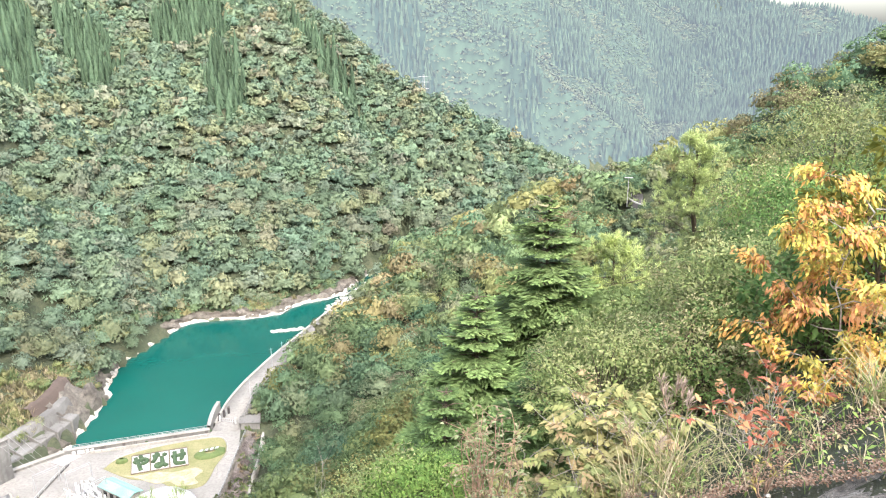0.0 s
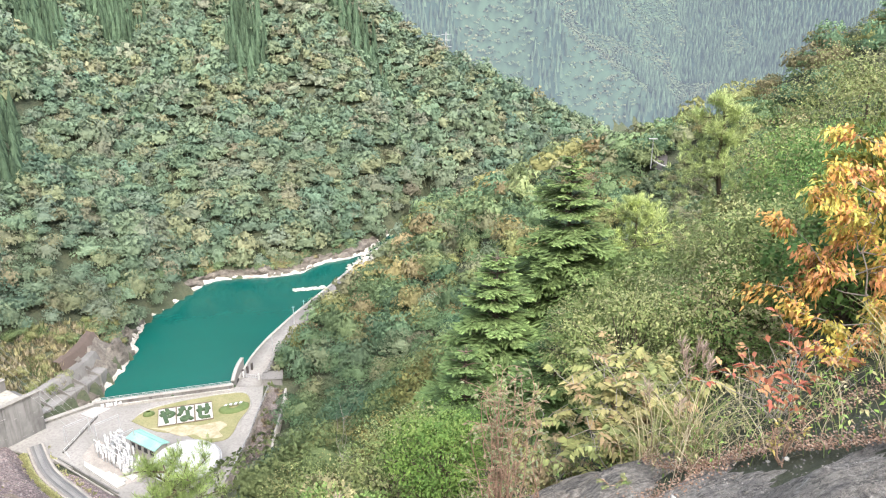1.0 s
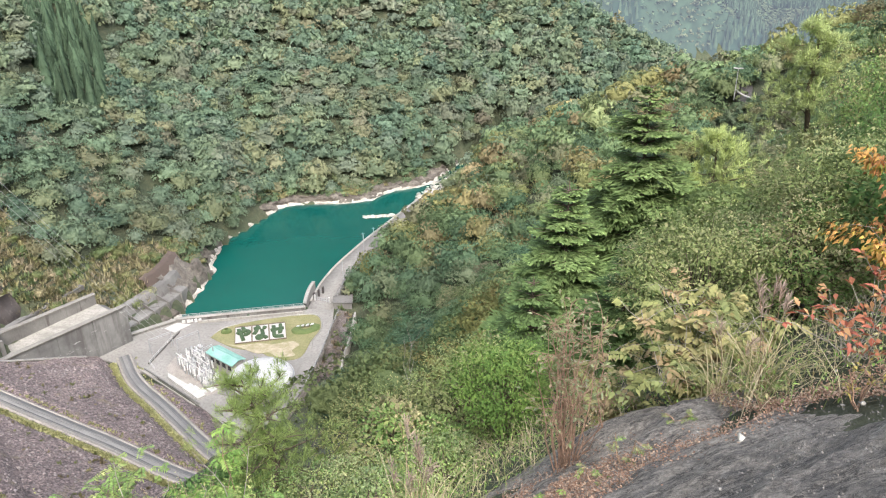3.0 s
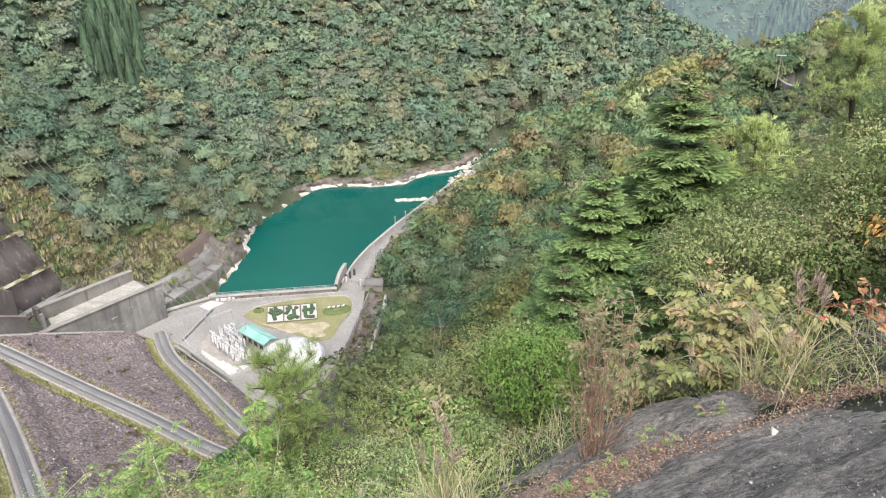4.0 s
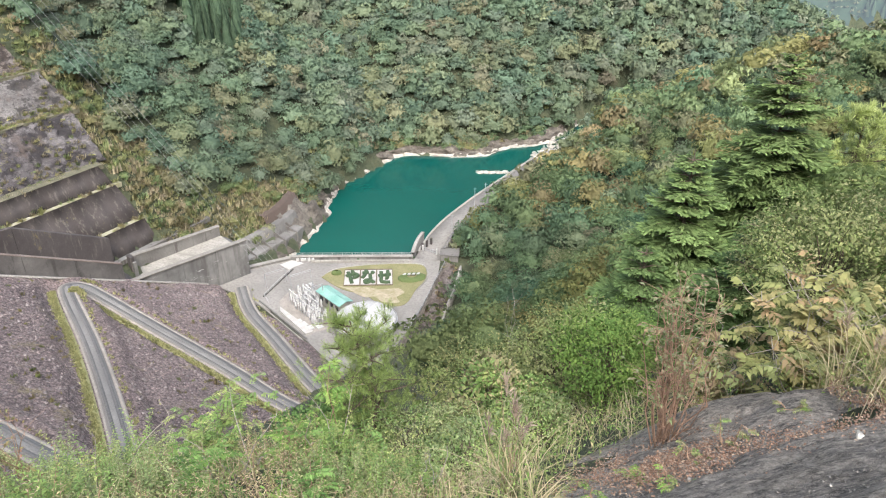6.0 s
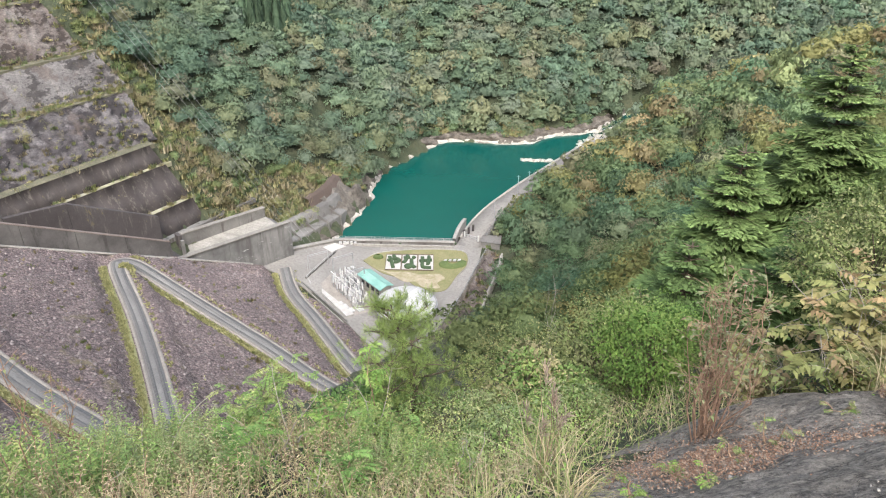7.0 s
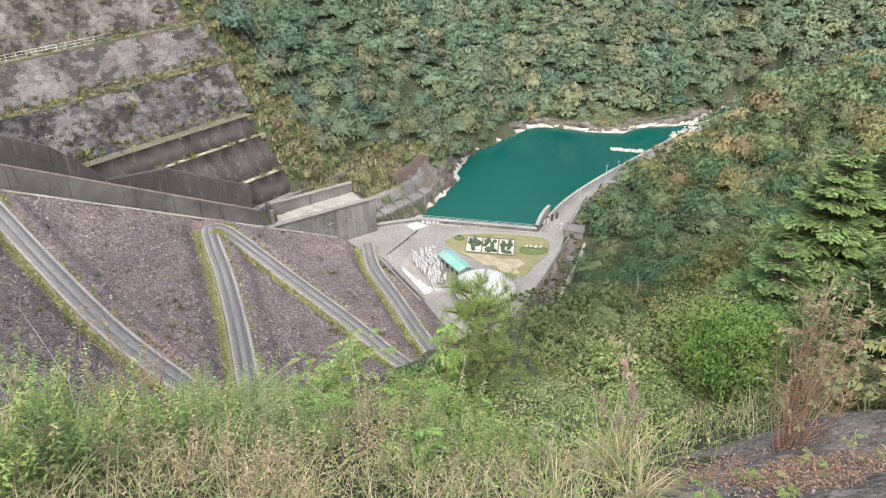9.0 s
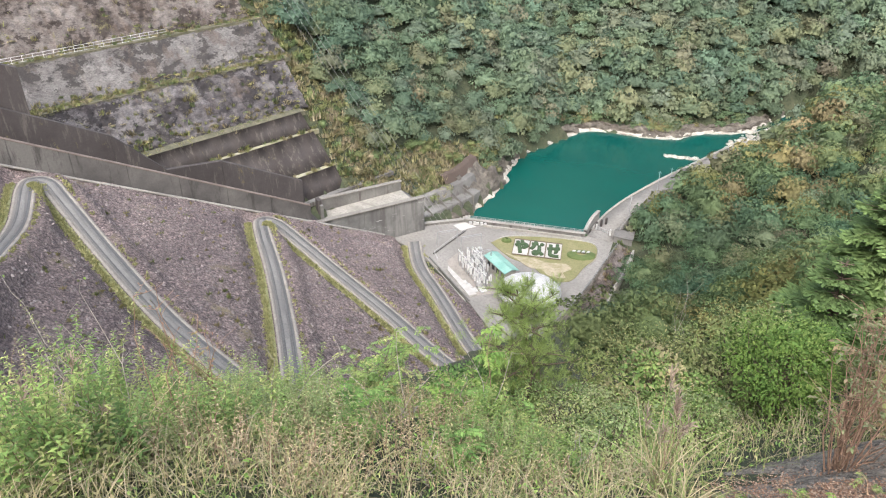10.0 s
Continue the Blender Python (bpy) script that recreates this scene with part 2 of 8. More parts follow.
def mountain_left(x, y):
    u = np.clip(x + 93, 0, None)
    foot = 257 + 0.3 * np.minimum(u, 62) + 0.0082 * np.minimum(u, 62) ** 2 + 0.3 * np.clip(u - 62, 0, None)
    s = (x + 115) * 0.431 + (y - 480) * 0.903
    h = 0.58 * (y - foot)
    # spurs and ravines that run down the slope to the right
    w = x * 0.86 + y * 0.5 + 14 * waves(x, y, 130, 18, 2)
    ribs = 7.5 * np.abs(np.sin(w / 27.0)) - 3.5 + 3.5 * np.sin(w / 11.0 + 1.0)
    return h - 1.4 * np.clip(s, 0, None) + (6 * waves(x, y, 120, 8) + ribs) * smooth_step(8, 60, h) * smooth_step(-8, -60, s)


def mountain_far(x, y):
    """The valley beyond: wooded slopes rising on both sides of a stream, closed off at the back."""
    c = (x - 165 - 0.28 * (y - 575)) / 1.04
    h = 6 + 0.03 * (y - 560) + np.where(c < 0, -0.58 * c, 0.35 * c) + 0.4 * np.clip(y - 740, 0, None)
    w = y + 0.5 * c + 20 * waves(x, y, 150, 14, 2)
    h = h + (20 * np.abs(np.sin(w / 52)) - 10 + 16 * waves(x, y, 170, 12)) * smooth_step(10, 130, np.abs(c))
    h = h - 1.3 * np.clip(600 - y, 0, None)
    return np.minimum(h, np.interp(x, [150, 250, 387, 436, 700, 1500], [520, 300, 134, 109, 20, -60]) + 9 * waves(x, y, 160, 13))


# shore of the pool: the wooded side and the walled side
SHORE_Y, SHORE_X = [150, 166, 175, 198, 203, 223, 231, 246, 257], [-104, -99, -98.5, -99.6, -102.5, -105.5, -103, -99, -93]
WALL_Y, WALL_X = [173, 187, 190, 207, 224, 237, 250, 285, 315, 345], [-60.7, -61.3, -59.8, -58, -53, -49, -46, -36, -24, -8]


def far_shore(x):
    return np.interp(x, [-93, -78, -70, -63, -57, -43, -31.6, -12], [257, 260, 262.4, 266, 276, 287, 318, 350])


def near_shore(x):
    return np.where(x > -94, 161.4 + 0.314 * (x + 94), 161.4 + 0.97 * (x + 94))


def in_pool(x, y):
    """1 inside the pool and the river bed that feeds it."""
    return (x > np.interp(y, SHORE_Y, SHORE_X)) & (x < np.interp(y, WALL_Y, WALL_X)) & (y > near_shore(x)) & (y < far_shore(x))


# benches cut into the hill beside the spillway: distance back and height
CUT_O = [-30, 0, 1.2, 3.9, 5.4, 10.7, 12.0, 13.8, 16.5, 26.7, 29.5, 36.0, 38.5, 47, 50, 60]
CUT_Z = [15, 15, 15, 21, 21, 29.5, 29.5, 34, 34, 46, 46, 55.5, 55.5, 68, 68, 82]
BENCH = (0.235, 0.972)


def back(x, y):
    return -(x + 124.5) * BENCH[1] + (y - 130) * BENCH[0]


def along(x, y):
    return (x + 124.5) * BENCH[0] + (y - 130) * BENCH[1]


def ground_height(x, y):
    hill = near_hill(x, y)
    face = np.where(dam_face(x, y) > YARD, dam_face(x, y) - 2.5, -50)
    land = np.maximum(np.maximum(hill, mountain_left(x, y)), mountain_far(x, y))
    o, a = back(x, y), along(x, y)
    spur = spur_left(x, y)
    cut = np.minimum(np.interp(o, CUT_O, CUT_Z) - 2.0, spur + 12)
    k = smooth_step(20, 9, a + 0.45 * np.clip(o - 14, 0, 30) * -1 + 2 * np.sin(o / 3.0))
    spur = np.where(o > 55, np.maximum(spur, 0), spur * (1 - k) + np.minimum(cut, 80) * k)
    spur = np.where((o < -2) & (a < 24), np.minimum(spur, 3.0), spur)
    land = np.maximum(land, spur)
    flat = np.where(in_pool(x, y), -4.0, np.where(y < 200, YARD - 0.4, 0.3))
    flat = np.where((x > -50.5) & (x < -44.5) & (y > 120) & (y < 172), 0.4, flat)
    flat = np.where((x > np.interp(y, WALL_Y, WALL_X) + 8.2) & (y > 178) & (y < 262), np.clip(4.5 + 0.45 * (x - np.interp(y, WALL_Y, WALL_X) - 8.2), 0, 12), flat)
    z = np.maximum(land, flat)
    z = np.where((o < 1) & (x < -30), np.maximum(z, face), z)
    z = np.where(in_pool(x, y), np.minimum(z, -3.0), z)
    # the mountain closes in behind the viewpoint
    z = np.where(y < -3, np.maximum(z, np.minimum(103.0 + 0.5 * (-y - 9), 400)), z)
    return z


GROUND = mottled("forest_floor", (0.04, 0.055, 0.028), (0.07, 0.075, 0.04), (0.025, 0.032, 0.018), 0.2, 1.2, 0.95, 0.9, 0.6)


def build_ground():
    rad = np.concatenate([[0.4, 0.8], np.geomspace(1.2, 98, 90), np.arange(100, 330, 3.2), np.geomspace(335, 900, 60), np.geomspace(940, 4500, 26)])
    ang = np.radians(np.concatenate([np.arange(-50, 80, 0.85), np.arange(80, 310, 2.5)]))
    A, Rr = np.meshgrid(ang, rad)
    X, Y = -Rr * np.sin(A), Rr * np.cos(A)
    Zz = ground_height(X, Y)
    n, m = X.shape
    v = np.stack([X.ravel(), Y.ravel(), Zz.ravel()], 1)
    i, j = np.meshgrid(np.arange(n - 1), np.arange(m), indexing="ij")
    q = np.stack([i * m + j, (i + 1) * m + j, (i + 1) * m + (j + 1) % m, i * m + (j + 1) % m], -1).reshape(-1, 4)
    cap = np.array([[0, 0, float(ground_height(np.array([0.0]), np.array([0.0]))[0])]])
    v[:m, 2] = cap[0, 2]
    me = raw_mesh("ground", v, q, GROUND, smooth=True)
    bm = bmesh.new()
    bm.from_mesh(me)
    bm.verts.ensure_lookup_table()
    bm.faces.new([bm.verts[i] for i in range(m)])
    bmesh.ops.recalc_face_normals(bm, faces=bm.faces[:])
    bm.to_mesh(me)
    bm.free()
    ob = part("ground", me)
    return tagged(ob, "steep wooded valley sides of dark leafy soil", "ground", kind="structure")


build_ground()
wx, wy = np.meshgrid(np.linspace(-120, 40, 41), np.linspace(150, 380, 58))
wq = [[i * 41 + j, i * 41 + j + 1, (i + 1) * 41 + j + 1, (i + 1) * 41 + j] for i in range(57) for j in range(40)]
water = part("water", raw_mesh("water", np.stack([wx.ravel(), wy.ravel(), 0 * wx.ravel()], 1), wq, WATER))
tagged(water, "still deep teal-green water of the pool below the dam", "water", kind="structure")

# ---- solid helpers ----
def bm_mesh(name, bm, mat, bevel=0.0):
    if bevel:
        bmesh.ops.bevel(bm, geom=bm.edges[:], offset=bevel, segments=1, affect="EDGES")
    bmesh.ops.recalc_face_normals(bm, faces=bm.faces[:])
    me = bpy.data.meshes.new(name)
    bm.to_mesh(me)
    bm.free()
    me.materials.append(mat)
    return me


def slab_mesh(name, outline, z0, z1, mat, bevel=0.0):
    """A flat solid over an outline of plan points; z0 and z1 are numbers or one height for each point."""
    bm = bmesh.new()
    n = len(outline)
    lo = z0 if isinstance(z0, (list, tuple)) else [z0] * n
    hi = z1 if isinstance(z1, (list, tuple)) else [z1] * n
    a = [bm.verts.new((*p, z)) for p, z in zip(outline, lo)]
    b = [bm.verts.new((*p, z)) for p, z in zip(outline, hi)]
    bm.faces.new(a[::-1]), bm.faces.new(b)
    for i in range(n):
        j = (i + 1) % n
        bm.faces.new((a[i], a[j], b[j], b[i]))
    return bm_mesh(name, bm, mat, bevel)


def wall_mesh(name, p, q, thick, z0, z1, mat, bevel=0.04):
    """A wall from plan point p to q; z0, z1: (at p, at q)."""
    d = Vector((q[0] - p[0], q[1] - p[1])).normalized()
    s = Vector((-d.y, d.x)) * thick / 2
    pts = [(p[0] + s.x, p[1] + s.y), (q[0] + s.x, q[1] + s.y), (q[0] - s.x, q[1] - s.y), (p[0] - s.x, p[1] - s.y)]
    return slab_mesh(name, pts, [z0[0], z0[1], z0[1], z0[0]], [z1[0], z1[1], z1[1], z1[0]], mat, bevel)


def box_mesh(name, size, mat, bevel=0.0, at=(0, 0, 0)):
    bm = bmesh.new()
    bmesh.ops.create_cube(bm, size=1)
    bmesh.ops.scale(bm, vec=size, verts=bm.verts[:])
    bmesh.ops.translate(bm, vec=at, verts=bm.verts[:])
    return bm_mesh(name, bm, mat, bevel)


def tube_arrays(path, radii, sides=6):
    """Rings along a path; returns places and quads."""
    path = [Vector(p) for p in path]
    v, q = [], []
    up = Vector((0.13, 0.27, 0.95)).normalized()
    for i, p in enumerate(path):
        d = (path[min(i + 1, len(path) - 1)] - path[max(i - 1, 0)]).normalized()
        s = d.cross(up if abs(d.dot(up)) < 0.95 else Vector((1, 0, 0))).normalized()
        t = d.cross(s)
        for k in range(sides):
            a = 2 * math.pi * k / sides
            v.append(p + (s * math.cos(a) + t * math.sin(a)) * radii[i])
    for i in range(len(path) - 1):
        for k in range(sides):
            j = (k + 1) % sides
            q.append((i * sides + k, i * sides + j, (i + 1) * sides + j, (i + 1) * sides + k))
    return [tuple(x) for x in v], q


def tubes_mesh(name, runs, mat, sides=6, smooth=True):
    vs, qs = [], []
    for path, radii in runs:
        if not hasattr(radii, "__len__"):
            radii = [radii] * len(path)
        v, q = tube_arrays(path, radii, sides)
        o = len(vs)
        vs += v
        qs += [tuple(i + o for i in f) for f in q]
    return raw_mesh(name, vs, qs, mat, smooth=smooth)


def thing(name, label, category, group=""):
    ob = new(name)
    return tagged(ob, label, category, group)


# ---- the rockfill dam and its zigzag road ----
ROAD = [(-99.5, 143.5), (-91, 133.5), (-78, 122.5), (-62.2, 108.6), (-52, 100.5), (-48, 96.5), (-53, 94.2), (-60.5, 94.6), (-74.3, 98.8), (-92.3, 103.2),
        (-110, 106.8), (-114.3, 107), (-116, 105.6), (-114.2, 103.2), (-108, 98), (-95, 87.6), (-80, 74.5), (-67.3, 62.8), (-60, 56), (-57, 52.5), (-61, 52.6),
        (-69.1, 54.2), (-86.2, 56.2), (-105.5, 60.8), (-125, 66), (-131.5, 67.6), (-134, 66.4), (-132, 63.6), (-118.1, 54), (-109.3, 46), (-95, 33), (-80, 20)]
ROAD_Z = [4.3, 4.5, 6.2, 8.6, 10.5, 11.8, 13, 14.2, 15.9, 18.4, 22.0, 23.0, 23.6, 24.0, 24.6, 25.9, 28.0, 29.8, 31.2, 32.4, 33.0, 33.9, 37.0, 40.0, 43.3, 44.4, 44.9, 45.2, 46.2, 47.8, 52, 57]


def spline(points, n):
    p = [points[0]] + list(points) + [points[-1]]
    out = []
    for i in range(1, len(p) - 2):
        for k in range(n):
            t = k / n
            a, b, c, d = (np.array(p[i + o], float) for o in (-1, 0, 1, 2))
            out.append(0.5 * (2 * b + (c - a) * t + (2 * a - 5 * b + 4 * c - d) * t * t + (3 * b - a - 3 * c + d) * t ** 3))
    out.append(np.array(points[-1], float))
    return np.array(out)


road_line = spline([(x, y, z) for (x, y), z in zip(ROAD, ROAD_Z)], 8)


def to_road(x, y):
    """Distance from the road's line, and its height there."""
    best, z = np.full(x.shape, 1e9), np.zeros(x.shape)
    for a, b in zip(road_line[:-1], road_line[1:]):
        d = b[:2] - a[:2]
        t = np.clip(((x - a[0]) * d[0] + (y - a[1]) * d[1]) / (d @ d + 1e-9), 0, 1)
        e = np.hypot(x - a[0] - t * d[0], y - a[1] - t * d[1])
        m = e < best
        best = np.where(m, e, best)
        z = np.where(m, a[2] + t * (b[2] - a[2]), z)
    return best, z


def rock_relief(x, y):
    return 0.25 * waves(x, y, 5.0, 31, 3) + 0.35 * waves(x, y, 16, 32, 2)


def dam_surface(x, y):
    d, z = to_road(x, y)
    return np.where(d < 3.3, z - 0.12, dam_face(x, y) + rock_relief(x, y) * smooth_step(3.3, 5.4, d) + (z - 0.12 - dam_face(x, y)) * smooth_step(6.0, 3.3, d))


SPILL_A, SPILL_D = np.array([-140.4, 64.3]), np.array([0.411, 0.912])
SPILL_N = np.array([-0.912, 0.411])


def spill(s, w):
    """Plan point s metres down the spillway's line and w metres across it, away from the dam."""
    p = SPILL_A + SPILL_D * s + SPILL_N * w
    return float(p[0]), float(p[1])


def build_dam():
    u = np.arange(-60, 85, 0.75)       # along the spillway's line
    w = np.arange(-118, 0.4, 0.75)     # across, towards the viewpoint
    U, W = np.meshgrid(u, w)
    X = SPILL_A[0] + SPILL_D[0] * U + SPILL_N[0] * W
    Y = SPILL_A[1] + SPILL_D[1] * U + SPILL_N[1] * W
    Zz = dam_surface(X, Y)
    n, m = X.shape
    i, j = np.meshgrid(np.arange(n - 1), np.arange(m - 1), indexing="ij")
    q = np.stack([i * m + j, i * m + j + 1, (i + 1) * m + j + 1, (i + 1) * m + j], -1).reshape(-1, 4)
    zc = Zz.ravel()[q].max(1)
    q = q[zc > YARD - 0.3]
    ob = part("dam", raw_mesh("dam", np.stack([X.ravel(), Y.ravel(), Zz.ravel()], 1), q[:, ::-1], RIPRAP))
    tagged(ob, "rockfill dam face of dark grey-brown broken stone", "dam", kind="structure")
    # loose stones over the face
    rng = np.random.default_rng(41)
    k = 34000
    su, sw = rng.uniform(-60, 82, k), rng.uniform(-110, -1.0, k)
    sx = SPILL_A[0] + SPILL_D[0] * su + SPILL_N[0] * sw
    sy = SPILL_A[1] + SPILL_D[1] * su + SPILL_N[1] * sw
    d, _ = to_road(sx, sy)
    ok = (d > 3.5) & (dam_face(sx, sy) > YARD + 0.6)
    sx, sy = sx[ok], sy[ok]
    sz = dam_surface(sx, sy)
    octa = np.array([(1, 0, -0.3), (0, 1, -0.3), (-1, 0, -0.3), (0, -1, -0.3), (0, 0, 0.75)])
    faces = np.array([(0, 1, 4), (1, 2, 4), (2, 3, 4), (3, 0, 4)])
    n = len(sx)
    size = 0.11 + 0.3 * rng.random(n) ** 3
    v = octa[None] * rng.uniform(0.55, 1.35, (n, 5, 1)) * size[:, None, None]
    a = rng.uniform(0, 6.28, n)
    c, s = np.cos(a)[:, None], np.sin(a)[:, None]
    v = np.stack([v[..., 0] * c - v[..., 1] * s, v[..., 0] * s + v[..., 1] * c, v[..., 2]], -1) + np.stack([sx, sy, sz + size * 0.1], 1)[:, None]
    f = (faces[None] + 5 * np.arange(n)[:, None, None]).reshape(-1, 3)
    tint = np.repeat(np.array([0.225, 0.193, 0.185])[None] * (0.4 + 0.75 * rng.random((n, 1)) ** 2) * (1 + 0.22 * waves(sx, sy, 22, 44, 3))[:, None], 5, 0)
    tagged(part("riprap_stones", raw_mesh("riprap_stones", v.reshape(-1, 3), f, STONE, tint)), "loose grey and brown broken stones on the dam face", "stones", kind="stuff")


def tinted(name, rough):
    def build(nt, p):
        at = nt.nodes.new("ShaderNodeAttribute")
        at.attribute_name = "tint"
        f = noise_fac(nt, 6, 6, 0.7)
        nt.links.new(mix(nt, 1.0, at.outputs["Color"], ramp(nt, f, [(0.3, (0.6, 0.6, 0.6)), (0.7, (1.3, 1.3, 1.3))]), "MULTIPLY"), p.inputs["Base Color"])
        p.inputs["Roughness"].default_value = rough
    return material(name, build)


STONE = tinted("stone", 0.95)
build_dam()


def ribbon(name, line, w0, w1, dz, mat, thick=0.18):
    """A strip with thickness beside a line, from w0 to w1 metres to its right."""
    v, q = [], []
    n = len(line)
    for i in range(n):
        d = line[min(i + 1, n - 1)] - line[max(i - 1, 0)]
        l = math.hypot(d[0], d[1]) + 1e-9
        rx, ry = d[1] / l, -d[0] / l
        for w, z in ((w0, dz), (w1, dz), (w1, dz - thick), (w0, dz - thick)):
            v.append((line[i][0] + rx * w, line[i][1] + ry * w, line[i][2] + z))
    for i in range(n - 1):
        for k in range(4):
            a, b = i * 4 + k, i * 4 + (k + 1) % 4
            q.append((a, b, b + 4, a + 4))
    return raw_mesh(name, v, q, mat)


VERGE = mottled("verge_grass", (0.26, 0.262, 0.12), (0.34, 0.325, 0.16), (0.18, 0.186, 0.09), 0.35, 3.5, 0.95, 0.6, 0.15)
GRAVEL = mottled("gravel", (0.22, 0.2, 0.178), (0.3, 0.275, 0.245), (0.14, 0.127, 0.115), 0.5, 5, 0.95, 0.5, 0.05)
WORN = mottled("worn_asphalt", (0.14, 0.136, 0.13), (0.2, 0.195, 0.185), (0.1, 0.097, 0.093), 0.12, 4, 0.9, 0.2, 0.02)
road = part("road", ribbon("road", road_line, -1.25, 1.25, 0.0, WORN, 0.25))
tagged(road, "narrow grey service road zigzagging up the dam face", "road", kind="structure")
for a, b, mat, nm, lab in ((-1.9, -1.25, GRAVEL, "shoulder", "pale gravel shoulder beside the service road"), (1.25, 1.8, GRAVEL, "shoulder", "pale gravel shoulder beside the service road")):
    tagged(part(nm, ribbon(nm, road_line, a, b, -0.04, mat, 0.25)), lab, "road shoulder", kind="structure")
# two darker wheel tracks worn along the lane
for w in (-0.95, 0.4):
    tagged(part("wheel_track", ribbon("wheel_track", road_line, w, w + 0.55, 0.006, ASPHALT, 0.02), road), "dark worn wheel track")


# grass on the uphill edge of each leg
LEGS = [(2, 32, 1), (48, 90, -1), (102, 146, 1), (158, 202, -1), (214, 247, 1)]
for lo, hi, side in LEGS:
    a, b = (2.0, 3.2) if side > 0 else (-3.3, -2.1)
    tagged(part("verge", ribbon("verge", road_line[lo:hi], a, b, 0.02, VERGE, 0.3)), "yellow-green grass verge of the service road", "verge", kind="structure")

def grass_edge():
    rng = np.random.default_rng(43)
    vs, ts = [], []
    for lo, hi, side in LEGS:
        for _ in range(int((hi - lo) * 40)):
            i = rng.uniform(lo, min(hi, len(road_line) - 2))
            k = int(i)
            p = road_line[k] + (road_line[k + 1] - road_line[k]) * (i - k)
            d = road_line[k + 1] - road_line[k]
            l = math.hypot(d[0], d[1])
            w = side * (2.5 + abs(rng.normal(0, 0.5))) if rng.random() < 0.93 else -side * (2.2 + abs(rng.normal(0, 0.3)))
            vs.append((p[0] + d[1] / l * w, p[1] - d[0] / l * w))
    pts = np.array(vs)
    z = dam_surface(pts[:, 0], pts[:, 1])
    c = np.concatenate([pts, z[:, None]], 1)
    n = len(c)
    out, tint = [], []
    for k in range(4):
        a = rng.uniform(0, 6.28, n)
        h, w = rng.uniform(0.25, 0.6, n), rng.uniform(0.12, 0.3, n)
        dx = np.stack([np.cos(a) * w, np.sin(a) * w, 0 * a], 1)
        off = rng.normal(scale=0.2, size=(n, 3)) * [1, 1, 0]
        tip = np.stack([rng.normal(scale=0.2, size=n), rng.normal(scale=0.2, size=n), h], 1)
        out.append(np.stack([c + off - dx, c + off + dx, c + off + tip], 1))
        tint.append(np.repeat((np.array([0.34, 0.335, 0.165]) * rng.uniform(0.65, 1.25, (n, 1)))[:, None], 3, 1))
    v = np.concatenate(out).reshape(-1, 3)
    ob = part("verge_grass", raw_mesh("verge_grass", v, np.arange(len(v)).reshape(-1, 3), CANOPY, np.concatenate(tint).reshape(-1, 3)))
    tagged(ob, "yellowing grass along the edges of the service road", "grass", kind="stuff")


grass_edge()

# ---- spillway ----
spillway = thing("spillway", "old weather-stained concrete spillway chute beside the dam", "spillway")


def spill_top(s):
    return 52.9 - 0.518 * s


def spill_wall(name, s0, s1, w, thick, over, under, mat, label=""):
    """Chute wall with a top parallel to the chute; over, under: metres above and below that line at both ends."""
    part(name, wall_mesh(name, spill(s0, w), spill(s1, w), thick, [spill_top(s0) + under[0], spill_top(s1) + under[1]],
                         [spill_top(s0) + over[0], spill_top(s1) + over[1]], mat), spillway, label)


def chute_floor(s0, s1, w0, w1, z0, z1, mat, name="chute_floor", label=""):
    part(name, slab_mesh(name, [spill(s0, w0), spill(s1, w0), spill(s1, w1), spill(s0, w1)], -5.0, [z0, z1, z1, z0], mat), spillway, label)


for k in range(11):        # the dam-side wall is cast in bays with open joints
    a, b = -48 + 10 * k, -48 + 10 * k + 9.94
    spill_wall("wall_bay", a, b, 0.5, 1.0, (0, 0), (-9, -9), NEAR_WALL, "blackened water-stained concrete wall bay")

chute_floor(-60, 66, 1.0, 11.6, spill_top(-60) - 5.5, spill_top(66) - 5.5, DARK_CONCRETE, label="dark wet-stained chute floor")
for a, b, o0, o1 in ((-60, 0, 3.2, 3.2), (0, 22, 3.2, 2.9), (22, 32, 2.9, -2.3)):
    spill_wall("far_wall", a, b - 0.04, 12.2, 1.2, (o0, o1), (-12, -12), DARK_CONCRETE, "black-stained far chute wall")
spill_wall("upstand", -40, 8.2, 13.8, 1.4, (6.0, 12.8), (-3, -3), DARK_CONCRETE, "tall dark stained upstand behind the chute wall")
spill_wall("far_wall", 32, 45, 12.2, 1.2, (-2.6, 3.2), (-12, -12), DARK_CONCRETE, "black-stained far chute wall")
spill_wall("far_wall", 45.04, 65, 12.2, 1.2, (3.2, 3.2), (-14, -10), DARK_CONCRETE, "black-stained far chute wall")
RUSTED = mottled("rusted_coping", (0.13, 0.098, 0.085), (0.2, 0.165, 0.145), (0.07, 0.05, 0.042), 0.4, 5, 0.9, 0.3, 0.02)
for k in range(11):
    a, b = -48 + 10 * k, -48 + 10 * k + 9.96
    spill_wall("coping", a, b, 0.5, 1.15, (0.22, 0.22), (0.004, 0.004), RUSTED, "rust-brown coping along the wall top")

